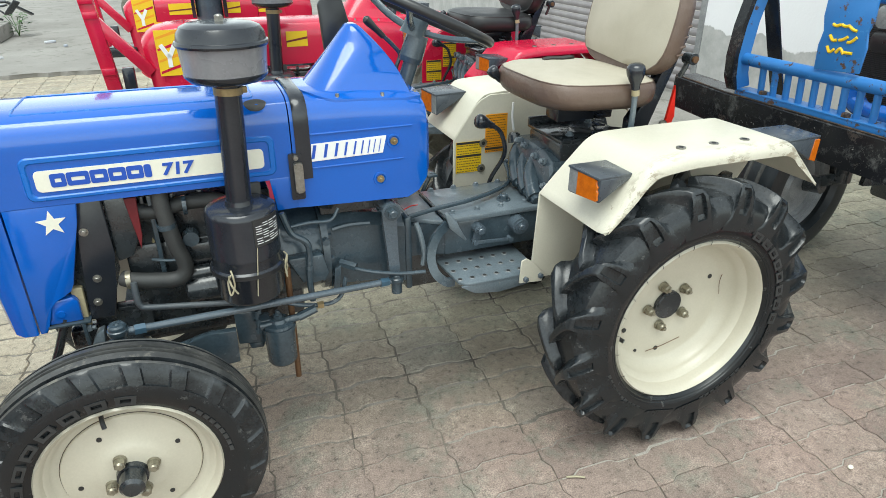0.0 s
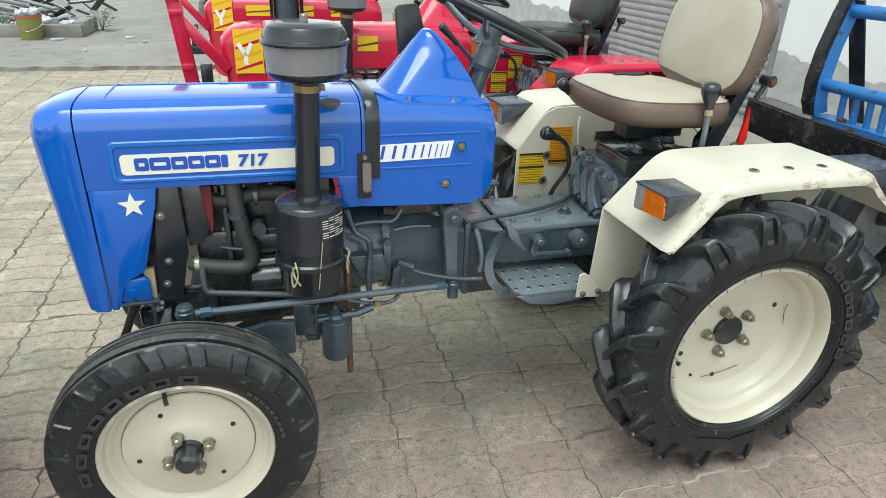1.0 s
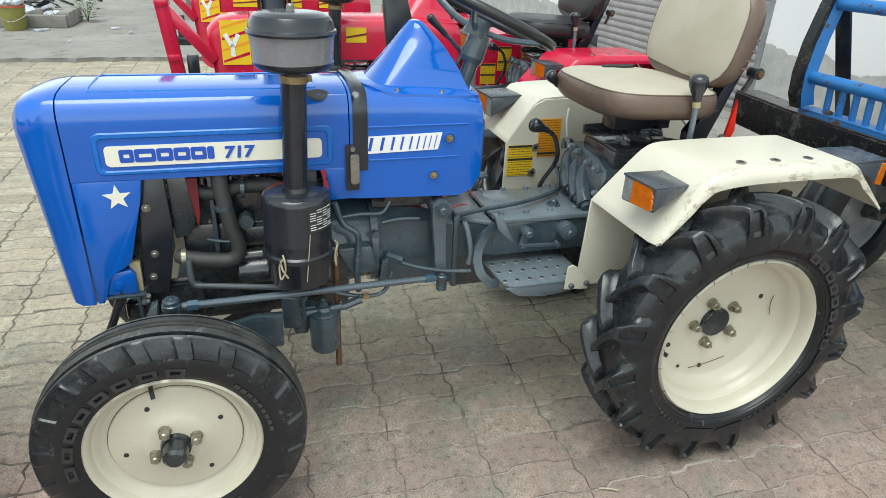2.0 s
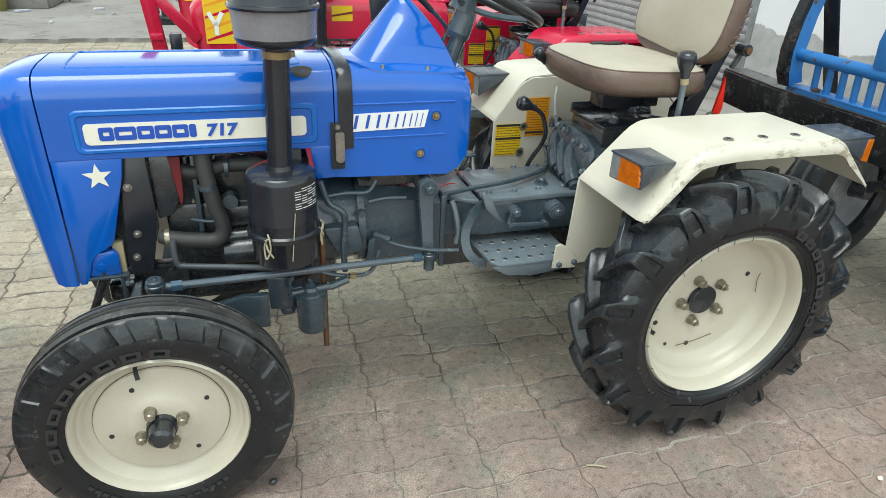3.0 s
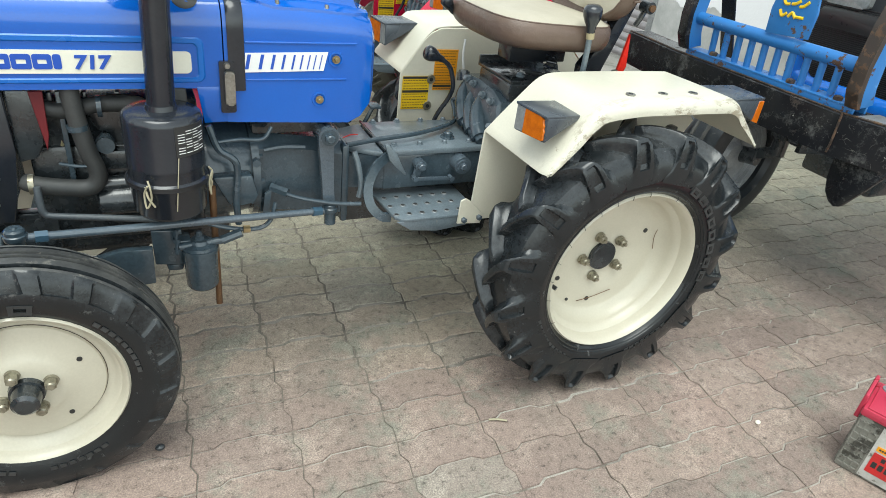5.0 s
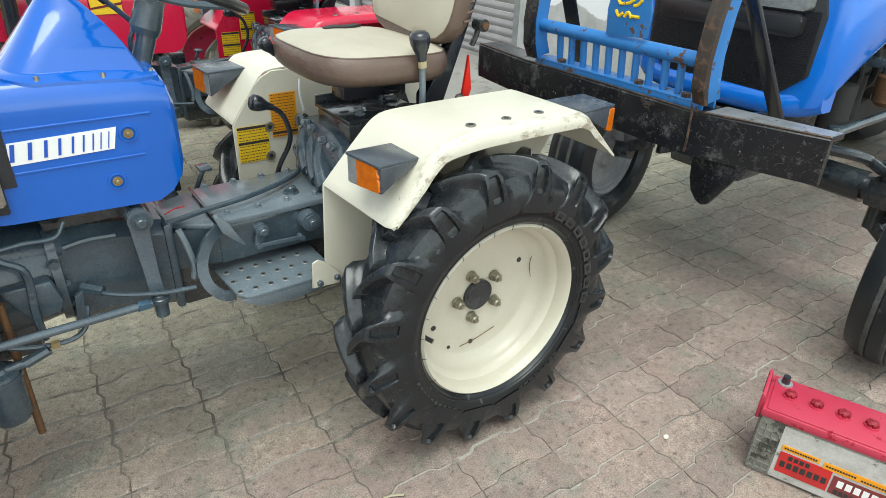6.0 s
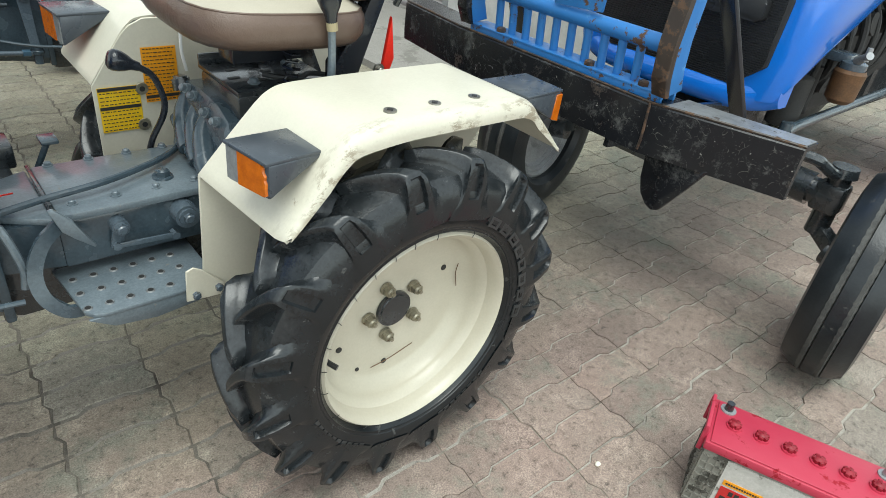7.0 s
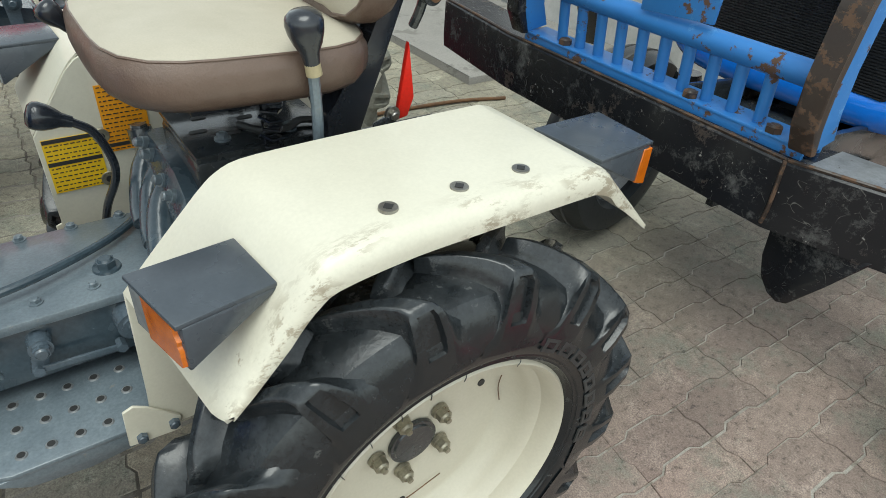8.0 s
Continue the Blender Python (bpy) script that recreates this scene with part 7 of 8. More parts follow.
    for s in (-1, 1):
        box(bm, (ax, cy + s * 0.500, 0.53), (0.085, 0.09, 0.10), 0.012)
        cyl(bm, (ax, cy + s * 0.505, 0.40), (ax, cy + s * 0.505, 0.615), 0.036, 0.034)
        cyl(bm, (ax, cy + s * 0.505, 0.610), (ax, cy + s * 0.505, 0.640), 0.047, 0.042)
        cyl(bm, (ax - 0.03, cy + s * 0.57, 0.36), (ax - 0.05, cy + s * 0.68, 0.345), 0.04, 0.04)
        bar(bm, (ax, cy + s * 0.505, 0.42), (ax - 0.03, cy + s * 0.60, 0.37), 0.05, 0.05, 0.006)
    tube(bm, [(ax, cy - 0.505, 0.618), (ax - 0.06, cy - 0.495, 0.622), (ax - 0.12, cy - 0.475, 0.655), (ax - 0.17, cy - 0.45, 0.680), (ax - 0.19, cy - 0.30, 0.675)], 0.018, 10)
    part("front_axle", bm, IRON_OILY, t, "dark oily front axle")
    bm = bmesh.new()
    cyl(bm, (2.88, cy - 0.33, 0.72), (3.95, cy - 0.33, 0.745), 0.0165, 0.0165)
    cyl(bm, (2.85, cy - 0.33, 0.715), (2.90, cy - 0.33, 0.721), 0.022, 0.020)
    cyl(bm, (2.85, cy - 0.33, 0.70), (2.85, cy - 0.33, 0.745), 0.022, 0.018)
    part("drag_link", bm, IRON, t)
    for s in (-1, 1):
        c = ((2.93, cy - 0.695, 0.345) if s < 0 else (2.87, cy + 0.66, 0.345))

        def turned(bm, c=c):
            """The front wheels stand steered a little."""
            bmesh.ops.rotate(bm, cent=c, matrix=Matrix.Rotation(radians(9), 3, "Z"), verts=bm.verts[:])
            return bm

        bm = bmesh.new()
        lathe(bm, [(-0.06, 0.222), (-0.066, 0.216), (-0.050, 0.208), (-0.054, 0.198), (-0.038, 0.190), (-0.042, 0.180), (-0.026, 0.172), (-0.030, 0.162), (-0.014, 0.152), (-0.014, 0.08), (-0.03, 0.06), (-0.03, 0.001), (0.02, 0.001), (0.02, 0.16), (0.06, 0.216), (0.066, 0.222), (0.03, 0.196), (-0.04, 0.196), (-0.06, 0.222)], c, "y", 48)
        w = part("front_wheel", turned(bm), GALV, t, "grey steel wheel")
        bm = ribbed_tyre(bmesh.new(), c, 0.347, 0.200, 3)
        part("tyre", turned(bm), ROADRUBBER, w, "dusty black ribbed tyre")
        bm = bmesh.new()
        for q in (-0.0285, 0.0285):
            tube(bm, [(c[0] + 0.339 * math.cos(a), c[1] + q + 0.0012 * (-1) ** n, c[2] + 0.339 * math.sin(a)) for n, a in enumerate(2 * math.pi * n / 150 for n in range(151))], 0.0098, 5, 1)
        part("tread_groove", turned(bm), GROOVEDUST, w, "dusty tread grooves")
        bm = bmesh.new()
        for k in range(6):
            a = math.pi * k / 3
            hexnut(bm, (c[0] + 0.09 * math.cos(a), c[1] + s * 0.015, c[2] + 0.09 * math.sin(a)), (0, s, 0), 0.012, 0.014)
        part("wheel_nuts", turned(bm), STEEL, w)
    # rear wheels and seat deck, far back
    for s in (-1, 1):
        c = (5.45, cy + s * 0.62, 0.70)
        bm = bmesh.new()
        lathe(bm, [(-0.13, 0.40), (-0.10, 0.36), (0.0, 0.33), (0.0, 0.001), (0.04, 0.001), (0.04, 0.33), (0.13, 0.40), (-0.13, 0.40)], c, "y", 40)
        w = part("rear_wheel", bm, GALV, t)
        bm = ribbed_tyre(bmesh.new(), c, 0.70, 0.32, 7)
        part("tyre", bm, ROADRUBBER, w)
    bm = bmesh.new()
    box(bm, (4.65, cy, 0.80), (1.1, 0.34, 0.5), 0.04)
    box(bm, (5.35, cy, 0.85), (0.9, 0.9, 0.5), 0.04)
    box(bm, (5.5, cy, 1.25), (0.45, 0.5, 0.3), 0.05)
    part("rear_deck", bm, IRON_OILY, t)
    # beam bumper: three welded lengths of channel
    line = [(2.112, 0.375), (2.068, 0.06), (2.055, -0.635), (2.152, -0.955)]
    top, low = 0.905, 0.782
    bm = bmesh.new()
    rings = []
    for x, y in line:
        deep = 0.105 if y > -0.9 else 0.062
        rings.append([(x, y, low), (x - 0.003, y, low + 0.03), (x - 0.003, y, top - 0.006), (x + 0.004, y, top), (x + deep, y, top), (x + deep, y, top - 0.012), (x + 0.014, y, top - 0.012), (x + 0.014, y, low)])
    loft(bm, rings)
    beam = part("bumper_beam", bm, BEAMBLACK, t, "scuffed black steel bumper beam", 30)
    bm = bmesh.new()
    for (x0, y0), (x1, y1) in zip(line, line[1:]):
        tube(bm, [(x0 + 0.003, y0, top), ((x0 + x1) / 2 + 0.003, (y0 + y1) / 2, top + 0.001), (x1 + 0.003, y1, top)], 0.0035, 6, 2)
    tube(bm, [(2.052, -0.635, low + 0.01), (2.050, -0.638, 0.83), (2.052, -0.634, top)], 0.0035, 6)
    part("weld_seam", bm, RUSTPLATE, beam, "rust-brown worn edge")
    bm = bmesh.new()
    loft(bm, [[(x + 0.006, y, top + 0.0005), (x + 0.006, y, top + 0.003), (x + d - 0.002, y, top + 0.003), (x + d - 0.002, y, top + 0.0005)] for x, y, d in ((2.064, -0.664, 0.105), (2.102, -0.79, 0.084), (2.151, -0.952, 0.062))])
    part("top_flange", bm, BEAMTOP, beam, "rubbed grey top of the beam")
    bm = bmesh.new()
    slab(bm, [(-0.632, 0.79), (-0.638, 0.710), (-0.650, 0.672), (-0.672, 0.648), (-0.692, 0.641), (-0.709, 0.648), (-0.752, 0.715), (-0.797, 0.79)], 2.10, 2.118, "x", 0.003)
    part("tow_plate", bm, BEAMBLACK, t, "black steel tow plate")
    # guard of tubes between two bowed plates
    arc = [(2.056, 0.924), (2.034, 0.97), (2.030, 1.04), (2.040, 1.14), (2.068, 1.26), (2.11, 1.38), (2.17, 1.50)]
    posts = []
    for y in (0.018, -0.648):
        bm = bmesh.new()
        slab(bm, [(x + 0.012, z) for x, z in arc] + [(x + 0.072, z + 0.01) for x, z in reversed(arc)], y - 0.013, y + 0.013, "y", 0.003)
        post = part("guard_post", bm, GUARDBLUE, t, "rusting light blue guard post")
        posts.append(post)
        bm = bmesh.new()
        rnd = random.Random(5)
        edge = [(x - rnd.uniform(0, 0.006), z) for x, z in arc]
        slab(bm, edge + [(x + 0.013, z) for x, z in reversed(arc)], y - 0.020, y + 0.020, "y", 0.004)
        part("worn_edge", bm, RUSTPLATE if y < 0 else BEAMBLACK, post, "black and rust worn front edge")
    bm = bmesh.new()
    box(bm, (2.104, -0.315, 0.9240), (0.066, 0.66, 0.006), 0.002)
    strip = part("guard_base", bm, GUARDBLUE, t, "light blue base strip with rust")
    for x in (2.132, 2.078):
        bm = bmesh.new()
        box(bm, (x, -0.315, 0.9130), (0.009, 0.66, 0.018), 0.001)
        part("base_flange", bm, GUARDBLUE, strip)
    for z, x in ((1.029, 2.085), (1.265, 2.115)):
        bm = bmesh.new()
        cyl(bm, (x, 0.02, z), (x, -0.65, z), 0.0205, 0.0205, 24)
        part("guard_rail", bm, GUARDBLUE, t, "rusting light blue steel tube")
    for k in range(10):
        y = -0.0765 - 0.0525 * k
        bm = bmesh.new()
        cyl(bm, (2.098, y, 0.926), (2.088, y, 1.018), 0.0108, 0.0108, 14)
        part("guard_bar", bm, GUARDBLUE, t)
    for y in (-0.10, -0.42, -0.584):
        bm = bmesh.new()
        hexnut(bm, (2.084, y, 0.927), (0, 0, 1), 0.014, 0.010)
        part("bolt", bm, RUSTPLATE, t)
    bm = bmesh.new()
    slab(bm, [(-0.278, 1.26), (-0.436, 1.26), (-0.440, 1.20), (-0.428, 1.17), (-0.440, 1.13), (-0.437, 1.058), (-0.288, 1.047), (-0.282, 1.12), (-0.292, 1.16), (-0.278, 1.20)], 2.062, 2.070, "x", 0.002)
    plq = part("guard_plaque", bm, GUARDBLUE, t, "light blue plate with yellow marks")
    rnd = random.Random(8)
    for k in range(9):
        bm = bmesh.new()
        y, z = -0.325 - 0.032 * (k % 3) + rnd.uniform(-0.005, 0.005), 1.11 + 0.035 * (k // 3)
        tube(bm, [(2.0605, y + 0.012, z + rnd.uniform(-0.01, 0.01)), (2.0605, y, z + rnd.uniform(-0.008, 0.008)), (2.0605, y - 0.014, z + rnd.uniform(-0.01, 0.01))], 0.0045, 6)
        part("yellow_mark", bm, YELLOWDECAL, plq)
    for y0, y1 in ((-0.710, -0.632), (0.080, 0.002)):
        bm = bmesh.new()
        bar(bm, (2.365, y0, 0.845), (2.110, y1, 1.30), 0.012, 0.050, 0.002)
        part("brace", bm, BLACK, t, "black flat steel brace")
    return t


large_tractor()


# ---- battery on the ground ----
def battery():
    ang = math.degrees(math.atan2(-0.93, 0.37))
    t = thing("battery", (2.0, -1.066, 0.0), "old red-lidded vehicle battery with a grimy ribbed case, standing on pavers", "battery")
    L, W, H = 0.43, 0.175, 0.195

    def put(name, bm, mat, parent, label=""):
        ob = part(name, bm, mat, None, label)
        ob.parent = parent
        return ob

    bm = bmesh.new()
    box(bm, (L / 2, W / 2, H / 2), (L - 0.012, W - 0.012, H), 0.006)
    case = put("case", bm, BATTERYCASE, t, "grimy pale grey plastic case")
    # waffle ribs near both ends of the long sides and on the short sides
    for u0, u1 in ((0.008, 0.062), (L - 0.062, L - 0.008)):
        for v in (0.005, W - 0.005):
            bm = bmesh.new()
            for k in range(8):
                box(bm, ((u0 + u1) / 2, v, 0.018 + 0.0225 * k), (u1 - u0, 0.006, 0.004))
            for k in range(4):
                box(bm, (u0 + (u1 - u0) * k / 3, v, 0.095), (0.004, 0.006, 0.17))
            put("rib_panel", bm, BATTERYCASE, case)
    for u in (0.005, L - 0.005):
        bm = bmesh.new()
        for k in range(8):
            box(bm, (u, W / 2, 0.018 + 0.0225 * k), (0.006, W - 0.02, 0.004))
            box(bm, (u, 0.015 + (W - 0.03) * k / 7, 0.095), (0.006, 0.004, 0.17))
        put("rib_panel", bm, BATTERYCASE, case)
    bm = bmesh.new()
    box(bm, (L / 2, W / 2, H + 0.010), (L, W, 0.026), 0.006)
    box(bm, (L / 2, W * 0.48, H + 0.0245), (L * 0.95, W * 0.90, 0.006), 0.0025)
    lid = put("lid", bm, BATTERYRED, t, "faded scratched red lid")
    for k in range(6):
        u, v = 0.055 + 0.064 * k, W * 0.50
        bm = bmesh.new()
        cyl(bm, (u, v, H + 0.026), (u, v, H + 0.032), 0.0195, 0.0185, 24)
        cap = put("filler_cap", bm, BATTERYRED, lid, "dark red filler cap")
        bm = bmesh.new()
        for n in range(6):
            a = math.pi * n / 3 + 0.3 * k
            box(bm, (u + 0.0115 * math.cos(a), v + 0.0115 * math.sin(a), H + 0.036), (0.0085, 0.0100, 0.010), 0.0015, (0, 0, math.degrees(a)))
        lathe(bm, [(H + 0.030, 0.001), (H + 0.030, 0.0125), (H + 0.040, 0.0115), (H + 0.0425, 0.008), (H + 0.0435, 0.001)], (u, v, 0), "z", 18)
        put("cap_crown", bm, CAPRED, cap, "dark red notched crown")
    for u in (0.035, L - 0.035):
        bm = bmesh.new()
        cyl(bm, (u, W * 0.80, H + 0.022), (u, W * 0.80, H + 0.031), 0.020, 0.019, 20)
        base = put("terminal_base", bm, GALV, lid, "grey lead collar")
        bm = bmesh.new()
        cyl(bm, (u, W * 0.80, H + 0.03), (u, W * 0.80, H + 0.052), 0.0115, 0.0095, 16)
        put("terminal", bm, GALV if u > 0.1 else IRON_OILY, base, "lead terminal post")
    for u in (-0.005, L + 0.005):
        bm = bmesh.new()
        bar(bm, (u, 0.022, H + 0.040), (u, W - 0.022, H + 0.040), 0.022, 0.009)
        for v in (0.028, W - 0.028):
            bar(bm, (u, v, H - 0.03), (u, v, H + 0.045), 0.012, 0.009)
        put("handle", bm, BATTERYRED, lid, "red plastic carrying handle")
    # front labels: maker's words as plain bars
    bm = bmesh.new()
    box(bm, (0.215, 0.0042, 0.098), (0.30, 0.004, 0.175))
    lab = put("label", bm, GRIMYWHITE, case, "grimy white paper label")
    for u0, u1, z0, z1, mat, nm in ((0.075, 0.20, 0.035, 0.105, LABELRED, "red_field"), (0.205, 0.355, 0.035, 0.095, LABELDARK, "dark_red_field"), (0.075, 0.165, 0.112, 0.128, ORANGEDECAL, "orange_field"), (0.175, 0.355, 0.105, 0.125, ORANGEDECAL, "orange_field")):
        bm = bmesh.new()
        box(bm, ((u0 + u1) / 2, 0.0015, (z0 + z1) / 2), (u1 - u0, 0.002, z1 - z0))
        put(nm, bm, mat, lab)
    for u0, u1, z, h, mat in ((0.095, 0.15, 0.092, 0.014, INK), (0.08, 0.196, 0.066, 0.020, INK), (0.215, 0.35, 0.074, 0.022, WHITEDECAL), (0.08, 0.16, 0.12, 0.005, INK), (0.18, 0.25, 0.115, 0.005, INK), (0.26, 0.35, 0.112, 0.005, INK), (0.215, 0.30, 0.045, 0.014, INK)):
        bm = bmesh.new()
        n = max(3, int((u1 - u0) / max(h * 0.8, 0.006)))
        for k in range(n):
            w = (u1 - u0) / n
            box(bm, (u0 + w * (k + 0.5), 0.0003, z), (w * 0.72, 0.0016, h))
        tagged(put("print", bm, mat, lab), "printed words in plain bars", kind="stuff")
    t.rotation_euler = (0, 0, radians(ang))
    return t


CAPRED = surface("dark_red_cap_plastic", (0.20, 0.004, 0.012), (0.28, 0.008, 0.022), 0.5, scale=40, spread=0.3)
GRIMYWHITE = surface("grimy_white_label", (0.52, 0.51, 0.48), (0.36, 0.35, 0.32), 0.6, scale=14, spread=0.15, spot=(0.16, 0.15, 0.13), spot_at=0.60, spot_scale=30)
LABELRED = surface("scratched_red_label", (0.55, 0.02, 0.02), (0.42, 0.02, 0.02), 0.5, scale=14, spot=(0.40, 0.30, 0.26), spot_at=0.68, spot_scale=40)
LABELDARK = surface("dark_red_label", (0.22, 0.03, 0.03), (0.15, 0.03, 0.03), 0.5, scale=14, spot=(0.35, 0.28, 0.24), spot_at=0.66, spot_scale=40)
battery()


# ---- things at the far end of the yard ----
def bucket(at):
    x, y, z = at
    t = thing("bucket", at, "yellow-green plastic bucket with a red rim, full of rubbish", "bucket")
    bm = bmesh.new()
    lathe(bm, [(0.0, 0.001), (0.0, 0.125), (0.005, 0.13), (0.31, 0.165), (0.32, 0.165), (0.32, 0.155), (0.02, 0.12), (0.02, 0.001)], (x, y, z), "z", 32)
    part("bucket_wall", bm, OLIVE, t)
    bm = bmesh.new()
    lathe(bm, [(0.30, 0.160), (0.30, 0.172), (0.325, 0.172), (0.325, 0.160)], (x, y, z), "z", 32)
    part("bucket_rim", bm, BUCKETRED, t, "red rim")
    bm = bmesh.new()
    tube(bm, [(x - 0.165, y, z + 0.31), (x - 0.17, y - 0.06, z + 0.2), (x, y - 0.165, z + 0.12), (x + 0.17, y - 0.06, z + 0.2), (x + 0.165, y, z + 0.31)], 0.004, 6)
    part("bucket_handle", bm, STEEL, t)
    rnd = random.Random(4)
    bm = bmesh.new()
    for k in range(7):
        box(bm, (x + rnd.uniform(-0.1, 0.1), y + rnd.uniform(-0.1, 0.1), z + 0.33 + rnd.uniform(0, 0.05)), (0.12, 0.09, 0.05), 0.01, [rnd.uniform(-40, 40) for _ in range(3)])
    part("rubbish", bm, PACKET, t, "crumpled white packets")
    return t


OLIVE = surface("yellow_green_plastic", (0.22, 0.21, 0.05), (0.16, 0.15, 0.04), 0.5, spread=0.2)
BUCKETRED = surface("faded_red_plastic", (0.45, 0.08, 0.04), (0.36, 0.06, 0.04), 0.5)
PACKET = surface("crumpled_plastic", (0.55, 0.56, 0.58), (0.30, 0.34, 0.42), 0.35, scale=8)
LEAF = surface("green_leaf", (0.035, 0.10, 0.02), (0.06, 0.14, 0.03), 0.5, scale=20)
bucket((-2.80, 8.75, 0.045))

planter = thing("planter", (-2.7, 9.3, 0.045), "low broken concrete planter with litter in it", "planter")
bm = bmesh.new()
for c, s in (((-2.75, 9.0, 0.13), (1.1, 0.14, 0.17)), ((-2.25, 9.45, 0.15), (0.16, 0.85, 0.20)), ((-2.75, 9.9, 0.13), (1.1, 0.14, 0.17))):
    box(bm, c, s, 0.015)
part("planter_wall", bm, CONCRETE, planter)
bm = bmesh.new()
rnd = random.Random(2)
for k in range(16):
    box(bm, (rnd.uniform(-3.2, -2.4), rnd.uniform(9.1, 9.8), 0.12 + rnd.uniform(0, 0.12)), (rnd.uniform(0.08, 0.22), 0.1, 0.05), 0.01, [rnd.uniform(-40, 40) for _ in range(3)])
part("litter", bm, PACKET, planter, "crumpled pale litter")


def plant(at, n, seed):
    rnd = random.Random(seed)
    t = thing("plant", at, "small green leafy plant growing by the planter", "plant")
    bm = bmesh.new()
    for k in range(n):
        a, r, h = rnd.uniform(0, 6.3), rnd.uniform(0.02, 0.16), rnd.uniform(0.05, 0.32)
        c = Vector((at[0] + r * math.cos(a), at[1] + r * math.sin(a), at[2] + h))
        d = Vector((math.cos(a), math.sin(a), rnd.uniform(-0.2, 0.6))).normalized()
        s = d.cross(Vector((0, 0, 1))).normalized()
        ln, w = rnd.uniform(0.06, 0.11), rnd.uniform(0.018, 0.03)
        vs = [bm.verts.new(p) for p in (c, c + d * ln * 0.4 + s * w, c + d * ln - Vector((0, 0, 0.02)), c + d * ln * 0.4 - s * w)]
        bm.faces.new(vs)
    tagged(part("leaves", bm, LEAF, t), kind="stuff")
    bm = bmesh.new()
    for k in range(6):
        a = k * 1.05
        tube(bm, [at, (at[0] + 0.05 * math.cos(a), at[1] + 0.05 * math.sin(a), at[2] + 0.15), (at[0] + 0.12 * math.cos(a), at[1] + 0.12 * math.sin(a), at[2] + 0.28)], 0.004, 5)
    part("stems", bm, LEAF, t)


plant((-2.08, 9.75, 0.045), 60, 1)
plant((-3.3, 9.3, 0.045), 50, 6)

rnd = random.Random(11)
for k, (x, y, sx, sy) in enumerate(((-2.45, 8.62, 0.20, 0.08), (-1.55, 8.85, 0.14, 0.06), (-1.3, 8.4, 0.05, 0.03), (-3.0, 7.9, 0.07, 0.03), (-1.9, 7.6, 0.05, 0.03))):
    bm = bmesh.new()
    box(bm, (x, y, 0.06), (sx, sy, 0.03), 0.008, (rnd.uniform(-8, 8), rnd.uniform(-8, 8), rnd.uniform(0, 60)))
    tagged(part("litter_packet", bm, PACKET), "crumpled white packet lying on concrete", "litter", "scattered litter")

rubble = thing("rubble_heap", (-3.6, 9.4, 0.045), "heap of pipes, dark scrap and dry twigs by the planter", "scrap heap")
bm = bmesh.new()
for k in range(14):
    p = Vector((rnd.uniform(-4.4, -2.8), rnd.uniform(9.6, 11.0), 0.12 + rnd.uniform(0, 0.35)))
    d = Vector((rnd.uniform(-0.5, 0.5), rnd.uniform(-0.3, 0.3), rnd.uniform(-0.08, 0.12)))
    cyl(bm, p - d, p + d, 0.03, 0.03, 10)
part("pipes", bm, GALV, rubble)
bm = bmesh.new()
for k in range(40):
    box(bm, (rnd.uniform(-4.4, -2.3), rnd.uniform(9.9, 11.6), 0.09 + rnd.uniform(0, 0.35)), (rnd.uniform(0.15, 0.5), 0.10, 0.03), 0.01, [rnd.uniform(-40, 40) for _ in range(3)])
part("scrap", bm, IRON_OILY, rubble)

# a stone, a pebble and a straw on the pavers
for name, c, r, mat, label in (("stone", (0.233, -0.443, 0.008), 0.011, IRON_OILY, "small dark stone on the pavers"), ("pebble", (1.907, -0.877, 0.006), 0.008, CREAMDECAL, "small pale pebble on the pavers")):
    bm = bmesh.new()
    ball(bm, c, r, (1.1, 0.9, 0.8), 10, 7)
    tagged(part(name, bm, mat), label, "stone")
bm = bmesh.new()
tube(bm, [(1.10, -0.612, 0.006), (1.125, -0.620, 0.007), (1.15, -0.632, 0.006)], 0.003, 6)
tagged(part("straw", bm, TWINE), "short pale straw lying on the pavers", "straw")
bm = bmesh.new()
tube(bm, [(2.2, 1.62, 0.012), (3.0, 1.57, 0.012), (3.35, 1.48, 0.012)], 0.010, 8)
tagged(part("rod", bm, COPPER), "thin rusty rod lying along the concrete edge", "rod")

# ---- pavers ----
PX, PY, X0, Y0 = 0.257, 0.125, 0.049, 0.0255


def paver_outline(i, j):
    def wave(u):
        u %= 1.0
        return -1 if u < 0.2 else -1 + 20 * (u - 0.2) if u < 0.3 else 1 if u < 0.7 else 1 - 20 * (u - 0.7) if u < 0.8 else -1

    def col(k, f):
        return k * PX + {0: 0.0, 0.36: 0.0075, 0.62: -0.0075, 1: 0.0}[f]

    def row(k, u):
        return k * PY + 0.0085 * wave(u)

    low, up = [0, 0.2, 0.3, 0.7, 0.8, 1.0], [1.0, 0.8, 0.7, 0.3, 0.2, 0]
    pts = [((i + u) * PX, row(j, u)) for u in low]
    pts += [(col(i + 1, f), (j + f) * PY) for f in (0.36, 0.62)]
    pts += [((i + u) * PX, row(j + 1, u)) for u in up]
    pts += [(col(i, f), (j + f) * PY) for f in (0.62, 0.36)]
    return pts


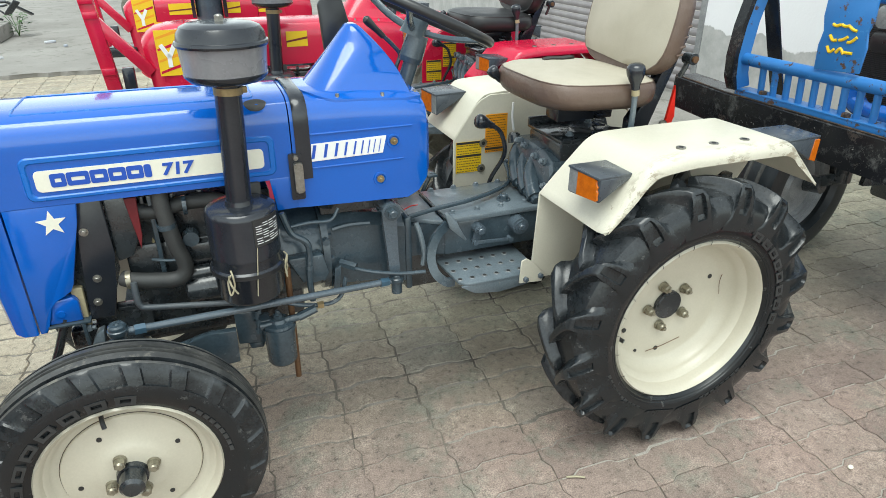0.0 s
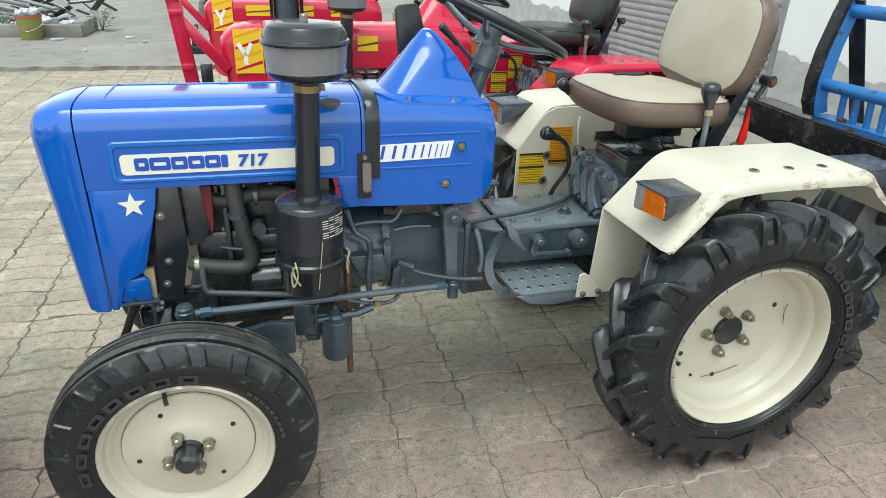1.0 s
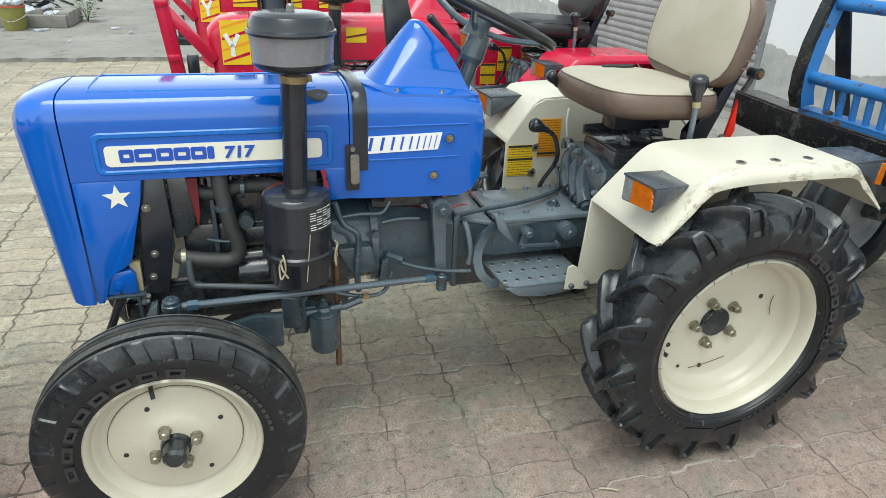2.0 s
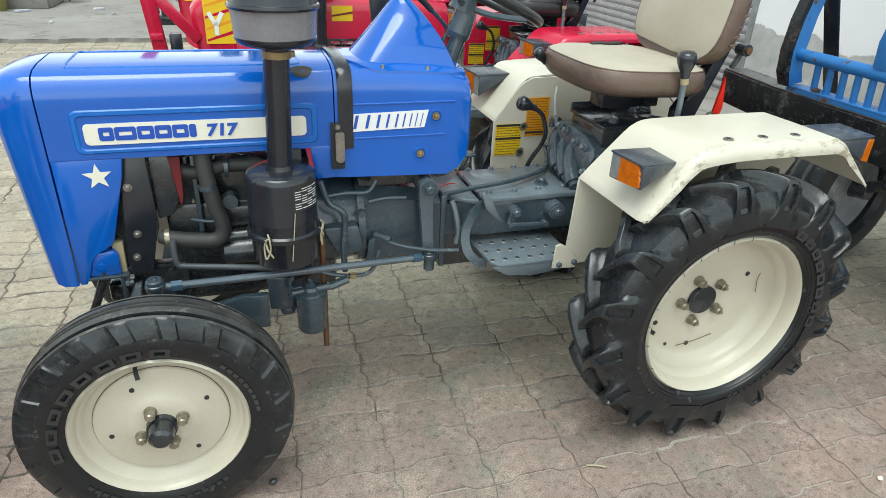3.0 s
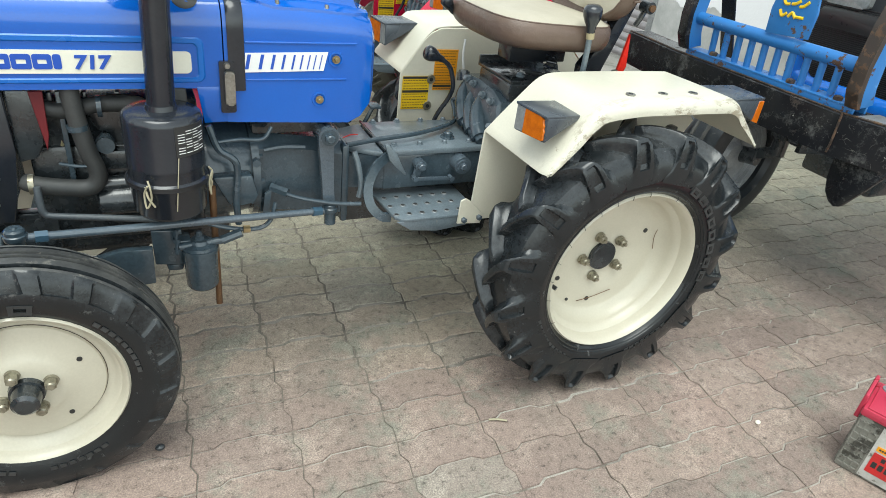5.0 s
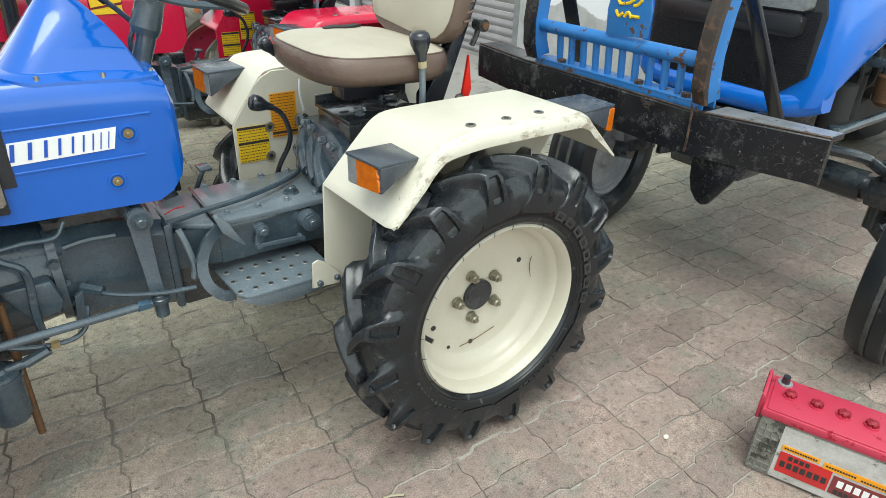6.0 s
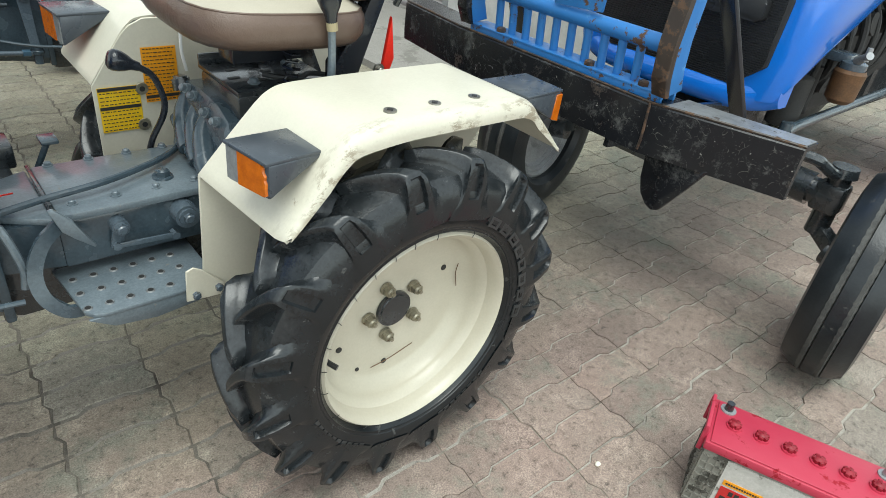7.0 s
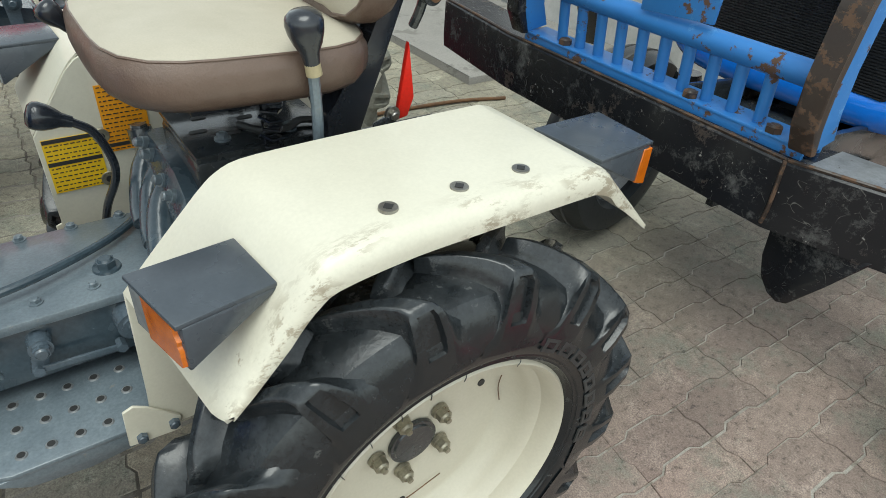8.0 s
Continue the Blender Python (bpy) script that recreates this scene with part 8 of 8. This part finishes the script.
def paver_rings(i, j, rnd, worn):
    """Top, bevel and foot of one paver; where rain runs under the row of tractors the edges are worn away."""
    pts = paver_outline(i, j)
    if worn:
        pts = [(x + rnd.uniform(-0.0022, 0.0022), y + rnd.uniform(-0.0022, 0.0022)) for x, y in pts]
    cx, cy = (i + 0.5) * PX, (j + 0.5) * PY

    def shrink(d):
        return [(cx + (x - cx) * (1 - 1.3 * d / PX), cy + (y - cy) * (1 - 2.6 * d / PY)) for x, y in pts]

    gap = 0.0028 if worn else 0.0010
    chip = [rnd.uniform(0, 0.0027 if worn else 0.0012) for _ in pts]
    top = [(x, y, 0.0 - c) for (x, y), c in zip(shrink(gap + (0.0046 if worn else 0.0018)), chip)]
    out = [(x, y, -0.0145) for x, y in shrink(gap)]
    mid = [(x, y, -0.0040 - c) for (x, y), c in zip(shrink(gap + 0.0010), chip)]
    return top, mid, out


def paver_faces(n, base=0):
    f = [tuple(range(base, base + n))]
    for a, b in ((0, n), (n, 2 * n)):
        f += [(base + a + k, base + b + k, base + b + (k + 1) % n, base + a + (k + 1) % n) for k in range(n)]
    return f


rnd = random.Random(21)
kinds = {}
for par in (0, 1):
    for v in range(16):
        rings = paver_rings(0, par, rnd, v >= 6)
        cx, cy = 0.5 * PX, (par + 0.5) * PY
        me = bpy.data.meshes.new("paver")
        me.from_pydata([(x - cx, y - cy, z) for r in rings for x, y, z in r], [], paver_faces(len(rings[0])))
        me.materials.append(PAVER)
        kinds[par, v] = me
drift_x = {i: rnd.uniform(-0.0017, 0.0017) for i in range(-40, 38)}
drift_y = {j: rnd.uniform(-0.0012, 0.0012) for j in range(-60, 53)}
verts, faces = [], []
for i in range(-40, 38):
    for j in range(-60, 53):
        cx, cy = X0 + (i + 0.5) * PX, Y0 + (j + 0.5) * PY
        if cx > 3.3 and cy > 1.72:
            continue
        dz, rx, ry = rnd.uniform(-0.0009, 0.0012), rnd.gauss(0, 0.005), rnd.gauss(0, 0.003)
        worn = cy > -0.42 + 0.2 * math.sin(3.1 * cx) and cx < 1.9
        sx, sy = drift_x[i] + rnd.uniform(-0.0012, 0.0012), drift_y[j] + rnd.uniform(-0.001, 0.001)
        if -2 <= i < 10 and -9 <= j < 16:
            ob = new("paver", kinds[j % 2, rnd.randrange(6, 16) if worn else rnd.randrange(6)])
            ob.parent = ground
            ob.location = (cx + sx, cy + sy, dz)
            ob.rotation_euler = (rx, ry, 0)
        else:
            rings = paver_rings(i, j, rnd, worn)
            faces += paver_faces(len(rings[0]), len(verts))
            for r in rings:
                for x, y, z in r:
                    verts.append((X0 + x + sx, Y0 + y + sy, z + dz + rx * (Y0 + y - cy) - ry * (X0 + x - cx)))
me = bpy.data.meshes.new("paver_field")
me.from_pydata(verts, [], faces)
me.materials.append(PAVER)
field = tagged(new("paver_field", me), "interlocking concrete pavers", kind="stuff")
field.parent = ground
